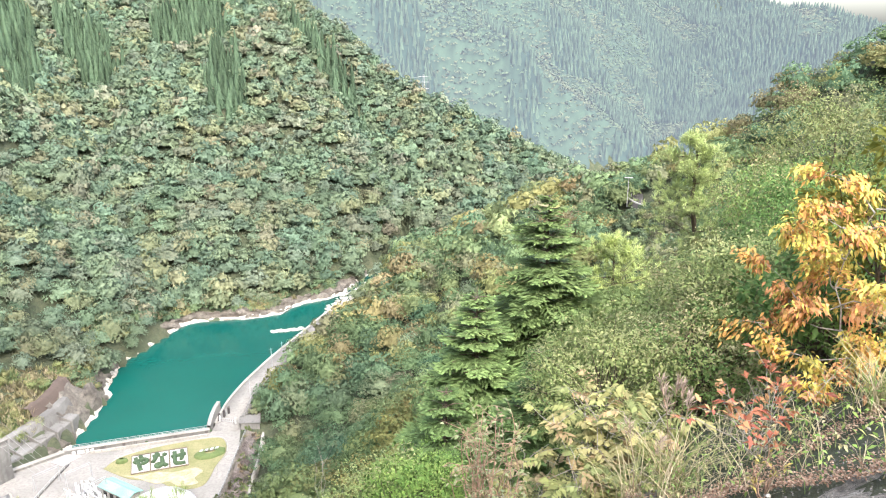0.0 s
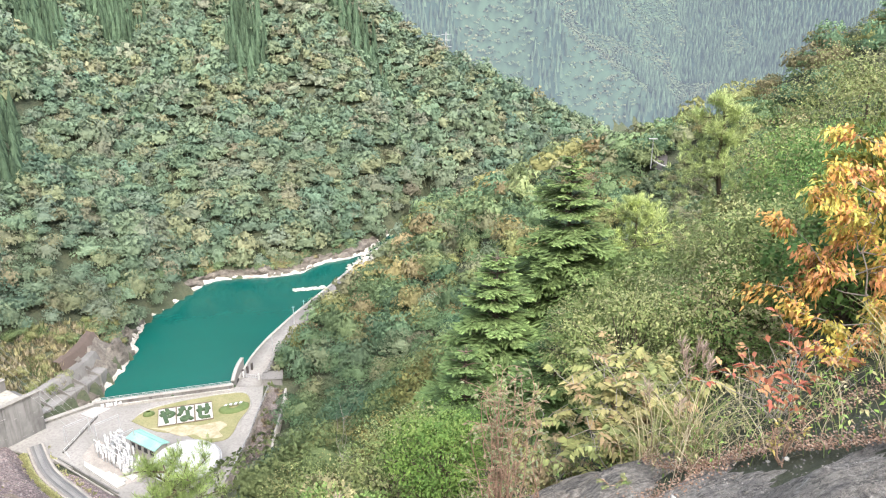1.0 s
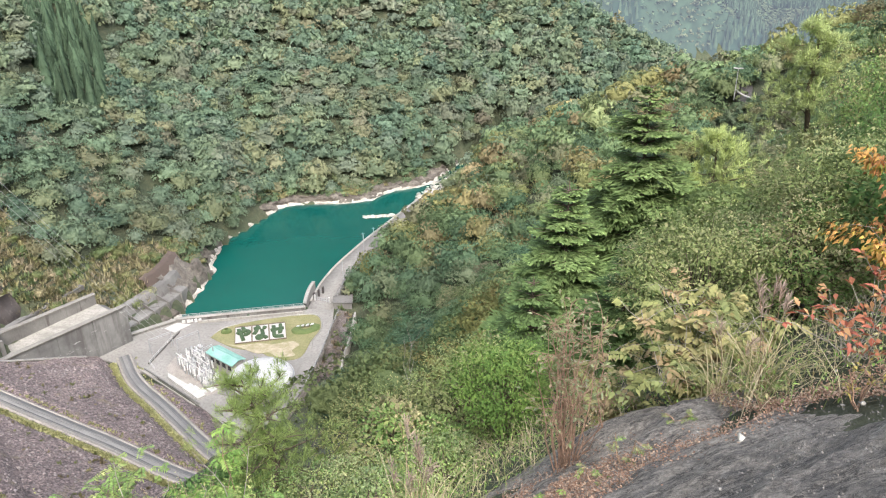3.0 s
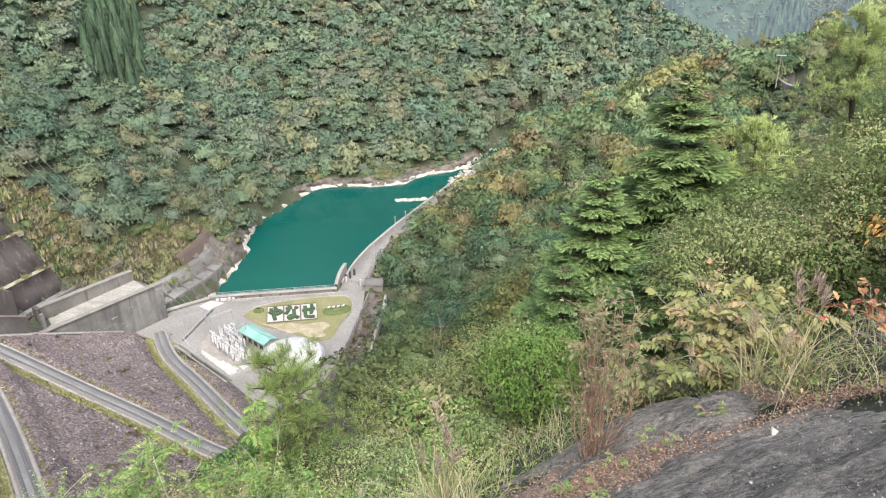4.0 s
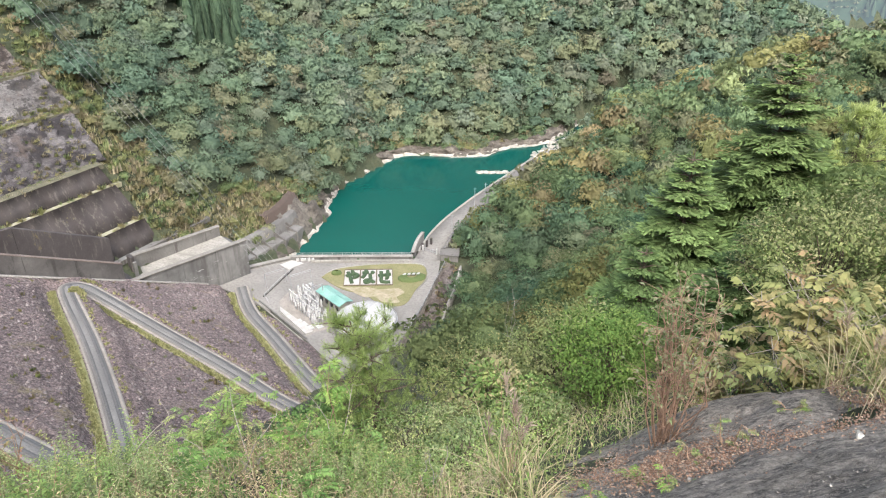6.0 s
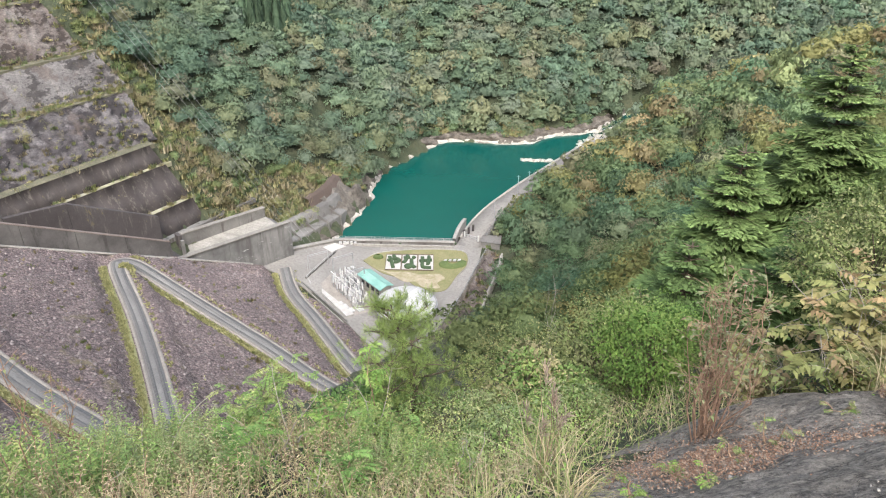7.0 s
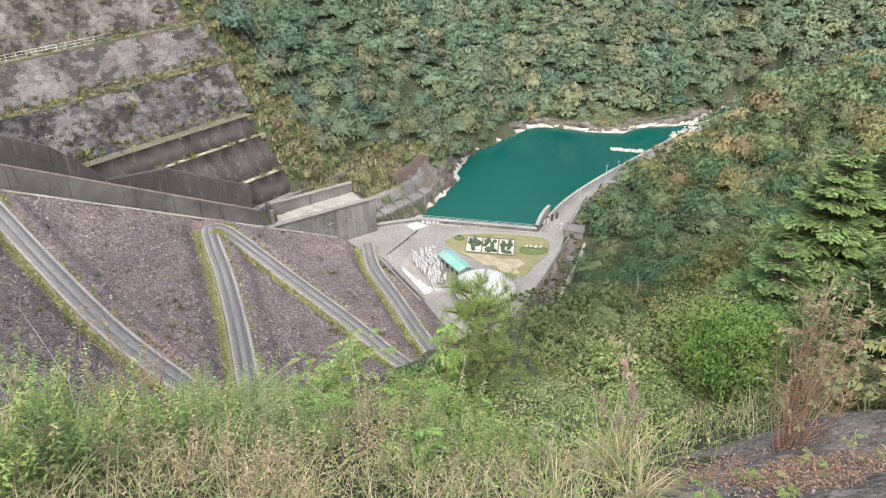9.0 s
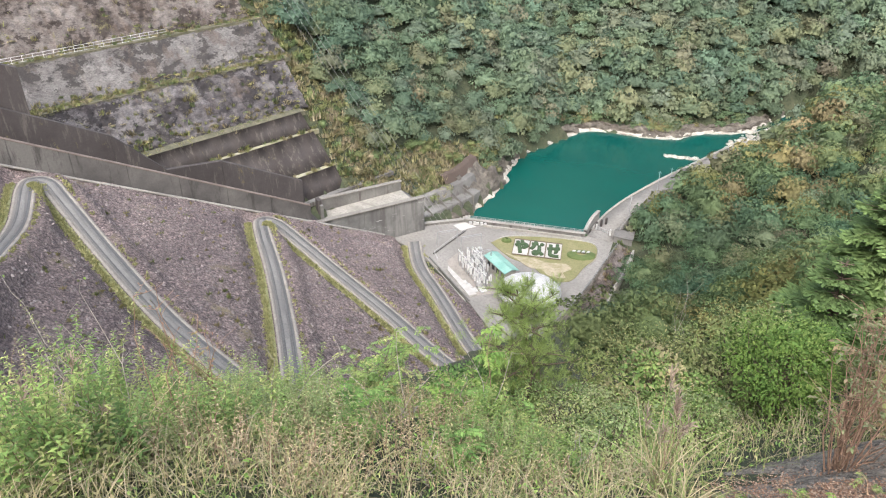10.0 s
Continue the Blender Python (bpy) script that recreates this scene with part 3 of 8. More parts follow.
PALE_FLOOR = mottled("pale_floor", (0.2, 0.19, 0.165), (0.3, 0.285, 0.255), (0.14, 0.13, 0.11), 0.2, 2, 0.85, 0.2, 0.02, (1, 3, 1))
def _lime(nt, p):
    f0 = noise_fac(nt, 0.15, 5, 0.65)
    f1 = noise_fac(nt, 0.5, 8, 0.75, (0.5, 0.5, 2.6))
    f2 = noise_fac(nt, 0.6, 5, 0.65, (1, 1, 0.08))
    a = ramp(nt, f0, [(0.35, (0.1, 0.1, 0.098)), (0.65, (0.19, 0.188, 0.182))])
    b = mix(nt, ramp(nt, f2, [(0.5, (0, 0, 0)), (0.7, (0.8, 0.8, 0.8))]), a, (0.06, 0.055, 0.052))
    c = mix(nt, ramp(nt, f1, [(0.6, (0, 0, 0)), (0.66, (0.85, 0.85, 0.85))]), b, (0.42, 0.42, 0.41))
    nt.links.new(c, p.inputs["Base Color"])
    p.inputs["Roughness"].default_value = 0.88
    bump(nt, p, f1, 0.3, 0.05)


BERM_EDGE = mottled("weathered_edge", (0.15, 0.14, 0.125), (0.22, 0.21, 0.19), (0.09, 0.08, 0.07), 0.4, 4, 0.9, 0.3, 0.03)
LIMED = material("limed_concrete", _lime)
# the level trough at the foot of the chute, which throws the water into the pool
TR_D = np.array([math.sin(radians(29)), math.cos(radians(29))])
TR_N = np.array([-TR_D[1], TR_D[0]])
TR_O = np.array([-114.6, 126.5])


def trough(s, w):
    p = TR_O + TR_D * s + TR_N * w
    return float(p[0]), float(p[1])


def trough_wall(name, s0, s1, w, thick, z0, z1, mat, label=""):
    part(name, wall_mesh(name, trough(s0, w), trough(s1, w), thick, z0, z1, mat), spillway, label)


for a, b in ((-4, 9.95), (10, 18.95), (19, 28)):
    trough_wall("trough_wall", a, b, 0.5, 1.0, (-2, -2), (14.2, 14.2), LIMED, "grey concrete outer trough wall with pale lime runs")
trough_wall("coping", -4, 28.2, 0.35, 1.5, (14.2, 14.2), (14.5, 14.5), BERM_EDGE, "weathered trough coping")
trough_wall("far_trough_wall", 2, 26, 11.0, 1.0, (-2, -2), (15.0, 15.0), OLD_CONCRETE)
trough_wall("coping", 2, 26.2, 11.0, 1.4, (15.0, 15.0), (15.3, 15.3), BERM_EDGE, "weathered trough coping")
part("trough_floor", slab_mesh("trough_floor", [trough(-3, 1), trough(26, 1), trough(26, 10.5), trough(-3, 10.5)], -3, [11.3, 12.4, 12.4, 11.3], PALE_FLOOR), spillway, "pale smooth trough floor")
part("trough_end", slab_mesh("trough_end", [trough(26, 1), trough(28, 0.9), trough(28, 10.6), trough(26, 10.5)], -3, [12.4, 11.0, 11.0, 12.4], OLD_CONCRETE), spillway)
trough_wall("pier", 0.2, 1.2, 9.0, 2.2, (5, 5), (16.3, 16.3), DARK_CONCRETE, "dark stained pier at the foot of the chute")
trough_wall("pier", 0.2, 1.0, 6.4, 0.8, (5, 5), (15.6, 15.6), OLD_CONCRETE, "slim concrete pier")
# pale gutter along the edge of the rockfill
gut = [np.array([*spill(s, -0.9), dam_face(*spill(s, -0.9)) + 0.25]) for s in np.arange(-50, 84, 3.0)]
tagged(part("gutter", ribbon("gutter", gut, -0.25, 0.25, 0.1, CONCRETE, 0.5)), "pale concrete gutter along the dam edge", "gutter", kind="structure")

# ---- benches beside the spillway ----
def bench(a, o):
    x = -124.5 + BENCH[0] * a - BENCH[1] * o
    y = 130 + BENCH[1] * a + BENCH[0] * o
    return x, y


def tier(name, a0, a1, o0, z0, o1, z1, mat, label, panels, rough=0.0, seed=1, slant=0.0):
    """A sloping facing from (o0, z0) up to (o1, z1), cast in panels with recessed joints."""
    rng = np.random.default_rng(seed)
    root = thing(name, label, "retaining wall", "facings beside the spillway")
    edges = np.linspace(a0, a1, panels + 1)
    for lo, hi in zip(edges[:-1], edges[1:]):
        hi -= 0.07
        nx, nz = max(2, int((hi - lo) / (0.55 if rough else 3))), max(2, int((z1 - z0) / (0.5 if rough else 3)))
        last = hi == edges[-1] - 0.07
        v, q = [], []
        for layer in (0, 1):
            for r in range(nz + 1):
                t = r / nz
                for c in range(nx + 1):
                    a = lo + (hi - slant * t * (1 if last else 0) - lo) * c / nx
                    o = o0 + (o1 - o0) * t + layer * 0.8
                    if rough and layer == 0:
                        crag = waves(np.array(a), np.array(t * (z1 - z0) * 1.6), 4.0, seed, 3)
                        o += rough * (crag + 0.35 * abs(float(waves(np.array(a), np.array(t * (z1 - z0) * 2.0), 1.6, seed + 40, 2)))) - rough * 0.5 + rng.normal(0, 0.09 * rough)
                    x, y = bench(a, o)
                    v.append((x, y, z0 + (z1 - z0) * t - layer * 0.3))
        k = (nx + 1) * (nz + 1)
        for r in range(nz):
            for c in range(nx):
                i = r * (nx + 1) + c
                q.append((i, i + nx + 1, i + nx + 2, i + 1))
                q.append((i + k, i + k + 1, i + k + nx + 2, i + k + nx + 1))
        for r in range(nz):
            for c in (0, nx):
                i = r * (nx + 1) + c
                q.append((i, i + k, i + k + nx + 1, i + nx + 1))
        for c in range(nx):
            for r in (0, nz):
                i = r * (nx + 1) + c
                q.append((i, i + 1, i + k + 1, i + k))
        part("panel", raw_mesh("panel", v, q, mat), root)
    return root


def berm(name, a0, a1, o0, o1, z, mat, label, cat="ledge"):
    pts = [bench(a0, o0), bench(a1, o0), bench(a1, o1), bench(a0, o1)]
    tagged(part(name, slab_mesh(name, pts, z - 1.2, z, mat)), label, cat, kind="structure")


BERM = mottled("mossy_berm", (0.2, 0.19, 0.12), (0.29, 0.275, 0.22), (0.19, 0.185, 0.075), 0.25, 1.3, 0.95, 0.5, 0.1)
DRY = mottled("dry_grass", (0.08, 0.078, 0.05), (0.14, 0.128, 0.088), (0.05, 0.055, 0.03), 0.5, 1.5, 0.95, 0.7, 0.2)
tier("retaining_wall", -24, 13.5, 1.2, 14.6, 3.9, 21, DARK_CONCRETE, "lowest dark stained concrete slope facing", 7, slant=1)
tier("retaining_wall", -30, 13, 5.3, 20.6, 10.7, 29.5, DARK_CONCRETE, "dark stained concrete slope facing with ochre runs", 8, slant=2)
tier("retaining_wall", -40, 11.5, 12.0, 29.1, 13.9, 34.6, DARK_CONCRETE, "narrow upper dark concrete slope facing", 9, slant=2)
berm("berm", -24, 30, -0.4, 1.6, 15.02, OLD_CONCRETE, "pale concrete ledge below the slope facings")
berm("berm", -28, 13.8, 4.1, 5.6, 21.05, BERM, "mossy concrete ledge between slope facings")
berm("berm", -36, 13, 10.9, 12.3, 29.55, BERM, "mossy concrete ledge between slope facings")
berm("berm", -60, 11, 13.9, 17.2, 34.65, DRY, "gravel and grass ledge above the slope facings")
tier("rock_cut", -75, 14, 17.0, 34.2, 26.7, 46, BLACK_ROCK, "rough sprayed-concrete rock cutting, black with lichen", 5, 0.65, 7)
berm("berm", -75, 16, 26.3, 29.8, 46.1, DRY, "grassy ledge between rock cuttings")
tier("rock_cut", -75, 17, 29.4, 45.8, 36, 55.5, SHOTCRETE, "sprayed-concrete rock cutting, grey and smooth", 5, 0.3, 9, 4)
berm("berm", -75, 14, 35.6, 38.8, 55.6, DRY, "grassy ledge with a white handrail")
tier("rock_cut", -75, 12, 38.4, 55.2, 47, 68, BROWN_ROCK, "upper sprayed-concrete rock cutting", 5, 0.6, 11, 4)
for o, z in ((41.0, 59.2), (43.2, 62.4), (45.2, 65.4)):
    berm("concrete_beam", -75, -50 - 2 * (z - 59), o - 0.2, o + 1.2, z, DARK_CONCRETE, "dark concrete beam across the upper cutting", "beam")
berm("berm", -75, 8, 46.6, 50.4, 68.1, DRY, "upper grassy ledge")
tier("rock_cut", -75, 4, 50, 67.8, 60, 82, BROWN_ROCK, "highest rock cutting, brown and overgrown", 4, 0.9, 13)

# places of weed tufts (dam_tufts) on the rockfill
dam_rng = np.random.default_rng(47)
tu, tw = dam_rng.uniform(-55, 70, 900), dam_rng.uniform(-100, -2, 900)
TUFT_X = SPILL_A[0] + SPILL_D[0] * tu + SPILL_N[0] * tw
TUFT_Y = SPILL_A[1] + SPILL_D[1] * tu + SPILL_N[1] * tw

# ---- the woods on the slopes ----
def unit3(v):
    return v / (np.linalg.norm(v, axis=-1, keepdims=True) + 1e-9)


def ball_points(rng, n):
    v = rng.normal(size=(n, 3))
    return v / np.linalg.norm(v, axis=1)[:, None]


def leaf_tris(rng, c, nrm, size):
    """One ragged leaf clump for each place c, facing roughly along nrm."""
    n = len(c)
    t1 = np.cross(nrm, rng.normal(size=(n, 3)))
    t1 /= np.linalg.norm(t1, axis=1)[:, None] + 1e-9
    t2 = np.cross(nrm, t1)
    s = size * rng.uniform(0.6, 1.3, (n, 1))
    a = c + t1 * s
    b = c - t1 * s * 0.5 + t2 * s * 0.62 + nrm * s * rng.uniform(-0.3, 0.3, (n, 1))
    d = c - t1 * s * 0.5 - t2 * s * 0.62 + nrm * s * rng.uniform(-0.3, 0.3, (n, 1))
    return np.stack([a, b, d], 1)


def ico():
    g = (1 + 5 ** 0.5) / 2
    v = np.array([(-1, g, 0), (1, g, 0), (-1, -g, 0), (1, -g, 0), (0, -1, g), (0, 1, g), (0, -1, -g), (0, 1, -g), (g, 0, -1), (g, 0, 1), (-g, 0, -1), (-g, 0, 1)])
    f = [(0, 11, 5), (0, 5, 1), (0, 1, 7), (0, 7, 10), (0, 10, 11), (1, 5, 9), (5, 11, 4), (11, 10, 2), (10, 7, 6), (7, 1, 8), (3, 9, 4), (3, 4, 2), (3, 2, 6), (3, 6, 8), (3, 8, 9), (4, 9, 5), (2, 4, 11), (6, 2, 10), (8, 6, 7), (9, 8, 1)]
    return v / np.linalg.norm(v[0]), np.array(f)


ICO_V, ICO_F = ico()


def ball_mesh(sub):
    bm = bmesh.new()
    bmesh.ops.create_icosphere(bm, subdivisions=sub, radius=1)
    v, f = np.array([q.co[:] for q in bm.verts]), np.array([[q.index for q in t.verts] for t in bm.faces])
    bm.free()
    return v, f


BALL = {k: ball_mesh(k) for k in (1, 2, 3)}


def broadleaf(seed, lumps=14, sub=1, leaves=190, size=0.11, flat=0.8, cut=-0.5, heart=0.8):
    """A crown of unit radius: layered boughs of leaves round a closed ragged heart. Each corner has a place and a normal: (n, 3, 6)."""
    rng = np.random.default_rng(seed)
    u = ball_points(rng, lumps)
    u[:, 2] = np.abs(u[:, 2]) * 1.2 - 0.35
    rs = rng.uniform(0.19, 0.36, lumps)
    cs = np.concatenate([[[0, 0, 0]], unit3(u) * ((1.0 - rs) * rng.uniform(0.7, 1.15, lumps))[:, None]])
    rs = np.concatenate([[0.5], rs])
    squash = np.array([1, 1, 0.55])

    def skin(d):
        b = d @ cs.T
        disc = rs ** 2 - (cs ** 2).sum(1) + b ** 2
        t = np.where(disc > 0, b + np.sqrt(np.clip(disc, 0, None)), 0)
        return t.max(1), unit3(0.5 * unit3(d * t.max(1)[:, None] - cs[t.argmax(1)]) + 0.5 * d + [0, 0, 0.3])

    dirs, faces = BALL[sub]
    r, n = skin(dirs)
    v = dirs * (r * heart * rng.uniform(0.8, 1.1, len(r)))[:, None] * [1, 1, flat * 0.72]
    f = faces[v[faces].mean(1)[:, 2] > cut * flat]
    out = [np.concatenate([v[f], n[f]], 2)]
    share = np.maximum(4, leaves * rs ** 2 / (rs ** 2).sum()).astype(int)
    for c, r, m in zip(cs, rs, share):
        d = ball_points(rng, m)
        d[:, 2] = np.abs(d[:, 2]) * 1.1 - 0.15
        d = unit3(d)
        p = c + d * r * squash * rng.uniform(0.85, 1.12, (m, 1))
        ok = (np.linalg.norm((p[:, None] - cs[None]) / squash, axis=2) < rs[None] * 0.7).sum(1) == 0
        d, p = d[ok], p[ok]
        if not len(d):
            continue
        sh = unit3(0.55 * d + 0.45 * unit3(p) + [0, 0, 0.3] + rng.normal(scale=0.13, size=d.shape))
        tri = leaf_tris(rng, p * [1, 1, flat], unit3(sh + rng.normal(scale=0.35, size=d.shape)), size)
        out.append(np.concatenate([tri, np.repeat(sh[:, None], 3, 1)], 2))
    return np.concatenate(out)


def grass_tuft(seed, blades=22):
    """A ragged tuft of leaning blades."""
    rng = np.random.default_rng(seed)
    a, l = rng.uniform(0, 6.28, blades), rng.uniform(0.15, 0.9, blades)
    c = np.stack([rng.normal(0, 0.35, blades), rng.normal(0, 0.35, blades), np.full(blades, -0.3)], 1)
    tip = c + np.stack([np.cos(a) * l, np.sin(a) * l, rng.uniform(0.5, 1.3, blades)], 1)
    side = np.stack([-np.sin(a), np.cos(a), 0 * a], 1) * rng.uniform(0.1, 0.22, (blades, 1))
    tri = np.stack([tip, c + side, c - side], 1)
    n = unit3(np.stack([np.cos(a) * 0.4, np.sin(a) * 0.4, np.full(blades, 0.9)], 1) + rng.normal(scale=0.25, size=(blades, 3)))
    return np.concatenate([tri, np.repeat(n[:, None], 3, 1)], 2)


def cedar(seed, tiers=7, sides=9):
    """A narrow spire of overlapping drooping skirts with ragged hems."""
    rng = np.random.default_rng(seed)
    tri = []
    for i in range(tiers):
        t = i / tiers
        z0, z1 = -1.2 + 3.3 * t, -1.2 + 3.3 * min(1.0, t + 1.75 / tiers)
        r0, r1 = (1 - t) ** 0.85 * 0.95 + 0.06, (1 - min(1.0, t + 1.75 / tiers)) ** 0.85 * 0.4
        a = np.arange(sides) * 6.283 / sides + rng.uniform(0, 1)
        hem = r0 * rng.uniform(0.72, 1.2, sides)
        low = np.stack([np.cos(a) * hem, np.sin(a) * hem, z0 - 0.12 * rng.random(sides)], 1)
        b = a + 3.1416 / sides
        notch = np.stack([np.cos(b) * r0 * 0.62, np.sin(b) * r0 * 0.62, np.full(sides, z0 + 0.16)], 1)
        top = np.stack([np.cos(a) * r1, np.sin(a) * r1, np.full(sides, z1)], 1)
        for k in range(sides):
            n = (k + 1) % sides
            tri += [(low[k], notch[k], top[k]), (notch[k], low[n], top[n]), (notch[k], top[n], top[k])]
    tri = np.array(tri)
    c = tri.mean(1, keepdims=True)
    out = c * [1, 1, 0]
    nor = unit3(unit3(out) * 0.8 + [0, 0, 0.5] + rng.normal(scale=0.2, size=(len(tri), 1, 3)))
    return np.concatenate([tri, np.repeat(nor, 3, 1)], 2)


BROAD = [broadleaf(100 + k, 30, 1, 380, 0.135, 0.85) for k in range(10)]
LIGHT = [broadleaf(120 + k, 20, 1, 150, 0.2, 0.85) for k in range(10)]
FINE = [broadleaf(150 + k, 38, 1, 760, 0.085, 0.8, heart=0.72) for k in range(8)]
FINER = [broadleaf(160 + k, 44, 1, 2400, 0.05, 0.78, heart=0.52) for k in range(6)]
GRASS = [grass_tuft(215 + k) for k in range(6)]
TUFT = [broadleaf(210 + k, 4, 1, 40, 0.2, 0.9, 0.0) for k in range(6)]
CEDAR = [cedar(300 + k, 6, 7) for k in range(5)]


GREENS = np.array([(0.085, 0.13, 0.07), (0.1, 0.145, 0.075), (0.065, 0.11, 0.068), (0.125, 0.155, 0.075), (0.1, 0.125, 0.085),
                   (0.165, 0.165, 0.07), (0.18, 0.15, 0.072), (0.165, 0.135, 0.08), (0.14, 0.14, 0.09), (0.05, 0.09, 0.06)])
WEIGHT = np.array([0.2, 0.17, 0.15, 0.13, 0.12, 0.06, 0.03, 0.025, 0.055, 0.06])


def grid_points(rng, x0, x1, y0, y1, step):
    gx, gy = np.meshgrid(np.arange(x0, x1, step), np.arange(y0, y1, step))
    gx = gx + rng.uniform(-0.34, 0.34, gx.shape) * step
    gy = gy + rng.uniform(-0.34, 0.34, gy.shape) * step
    return gx.ravel(), gy.ravel()


def wood(name, label, x, y, protos, radius, tall, lift, seed, tints, mat=CANOPY, heights=None):
    """All trees of one stretch of wood as one mesh, each with its own turn, size and colour."""
    rng = np.random.default_rng(seed)
    z = ground_height(x, y) if heights is None else heights
    vs, ns, ts = [], [], []
    for i in range(len(x)):
        p = protos[rng.integers(len(protos))]
        a, r = rng.uniform(0, 6.28), radius * (0.68 + 0.75 * rng.random() ** 1.5)
        h = r * tall * rng.uniform(0.8, 1.35)
        w, n = place(p, a, (x[i], y[i], z[i] + lift * r), r, h)
        vs.append(w)
        ns.append(n)
        ts.append(np.repeat(tints[i][None] * rng.uniform(0.85, 1.15), len(w), 0))
    v = np.concatenate(vs)
    me = raw_mesh(name, v, np.arange(len(v)).reshape(-1, 3), mat, np.concatenate(ts), normals=np.concatenate(ns))
    return tagged(part(name, me), label, "woodland", kind="stuff")


def place(p, a, at, r, h):
    """Turn, stretch and set down one crown; gives its corners and their normals."""
    ca, sa = np.cos(a), np.sin(a)
    q = p.reshape(-1, 6)
    w = np.stack([(q[:, 0] * ca - q[:, 1] * sa) * r + at[0], (q[:, 0] * sa + q[:, 1] * ca) * r + at[1], q[:, 2] * h + at[2]], 1)
    n = np.stack([q[:, 3] * ca - q[:, 4] * sa, q[:, 3] * sa + q[:, 4] * ca, q[:, 5] * r / h], 1)
    return w, unit3(n)


def pick_tints(rng, x, y, warm=0.0, calm=0.5):
    w = WEIGHT.copy()
    w[5:9] *= 1 + warm
    base = GREENS[rng.choice(len(GREENS), len(x), p=w / w.sum())]
    area = 0.5 + 0.5 * np.clip(waves(x, y, 60, 79), -1, 1)
    green, olive = np.array([0.08, 0.13, 0.075]), np.array([0.125, 0.14, 0.08])
    patch = green + (olive - green) * area[:, None]
    rust = np.clip(waves(x, y, 42, 83, 3) * 1.6 - 0.55, 0, 0.8)[:, None]
    patch = patch * (1 - rust) + np.array([0.17, 0.14, 0.085]) * rust
    return ((1 - calm) * base + calm * patch) * (1 + 0.13 * waves(x, y, 30, 77))[:, None]


rng = np.random.default_rng(5)
# far side of the pool
x, y = grid_points(rng, -330, 190, 150, 620, 4.9)
hN, hF = spur_left(x, y), mountain_left(x, y)
h = np.maximum(hN, hF)
o, a = back(x, y), along(x, y)
edge = np.interp(o, [-20, 0, 30, 45, 70], [40, 28, 23, 16, 3])
keep = (h > 2.2) & (h > near_hill(x, y) - 2) & (a > edge) & ((o > 7) | (y > 203)) & (h < 230) & (np.hypot(x, y) < 610) & ((x + 115) * 0.431 + (y - 480) * 0.903 < 14) & (np.arctan2(-x, y) < 1.2)
x, y = x[keep], y[keep]
def cedar_plot(x, y):
    """True inside the planted strips: centre, half width, half length and turn of each."""
    inside = np.zeros(len(x), bool)
    for cx, cy, across, deep, turn in ((-168, 251, 11, 38, 0.55), (-195, 416, 11, 42, 0.72), (-143, 440, 22, 30, 0.4), (-112, 386, 10, 28, 0.32), (-65, 420, 9, 34, 0.75), (-214, 380, 10, 55, 0.45)):
        u, w = (x - cx) * np.cos(turn) + (y - cy) * np.sin(turn), -(x - cx) * np.sin(turn) + (y - cy) * np.cos(turn)
        inside |= (u / across) ** 2 + (w / deep) ** 2 < 1 + 0.45 * waves(x, y, 25, 91, 2)
    return inside


cedars = cedar_plot(x, y)
x, y = x[~cedars], y[~cedars]
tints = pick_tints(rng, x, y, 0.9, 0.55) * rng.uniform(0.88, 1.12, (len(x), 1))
# lifted and blued: haze over the far bank put into the tree colours
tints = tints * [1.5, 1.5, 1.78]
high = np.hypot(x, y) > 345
fore = np.hypot(x, y) < 262
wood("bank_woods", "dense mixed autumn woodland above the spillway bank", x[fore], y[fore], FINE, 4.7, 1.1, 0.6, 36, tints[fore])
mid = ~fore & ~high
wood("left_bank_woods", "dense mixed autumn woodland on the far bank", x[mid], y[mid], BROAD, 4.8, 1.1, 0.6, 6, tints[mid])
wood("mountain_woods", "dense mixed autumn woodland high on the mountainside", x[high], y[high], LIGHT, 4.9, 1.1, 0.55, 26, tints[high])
x, y = grid_points(rng, -260, -20, 205, 480, 3.5)
ok = cedar_plot(x, y) & (np.maximum(spur_left(x, y), mountain_left(x, y)) > 4)
x, y = x[ok], y[ok]
wood("cedar_plantation", "dark green strips of planted cedars on the far bank", x, y, CEDAR, 2.5, 1.5, 1.3, 16, np.array([0.078, 0.122, 0.075]) * rng.uniform(0.7, 1.3, (len(x), 1)))
# the spur on the near side
x, y = grid_points(rng, -60, 200, 45, 400, 5.7)
h = near_hill(x, y)
wall_x = np.interp(y, WALL_Y, WALL_X) + 9.5
h = np.where((y > 176) & (y < 258) & (x > wall_x), np.maximum(h, YARD + 2), h)
bend = np.hypot(x - 55, y - 193) < 6.5
sight = (np.abs(np.degrees(np.arctan2(x, y)) - 15.6) < 2.3) & (np.hypot(x, y) > 165) & (np.hypot(x, y) < 203)
az = np.degrees(np.arctan2(-x, y))
keep = ((h > np.where(y > 240, 1.0, YARD + 1.0)) | ((x > -42.5) & (x < -20) & (y > 115) & (y < 178))) & ~((az > 18.5) & (y < 150)) & ~((y > 176) & (y < 262) & (x < wall_x + 2.5)) & ~bend & ~sight & ~in_pool(x, y) & (h > mountain_left(x, y) - 3) & (h > dam_face(x, y) + 1.0) & (np.hypot(x, y) > 58) & ((x - 110) * 0.718 + (y - 140) * 0.695 < 75)
x, y = x[keep], y[keep]
near = np.hypot(x, y) < 215
tints = pick_tints(rng, x, y, 1.2, 0.25) * rng.uniform(0.74, 1.26, (len(x), 1)) * np.interp(x, [-20, 15, 50], [1.05, 1.25, 1.3])[:, None]
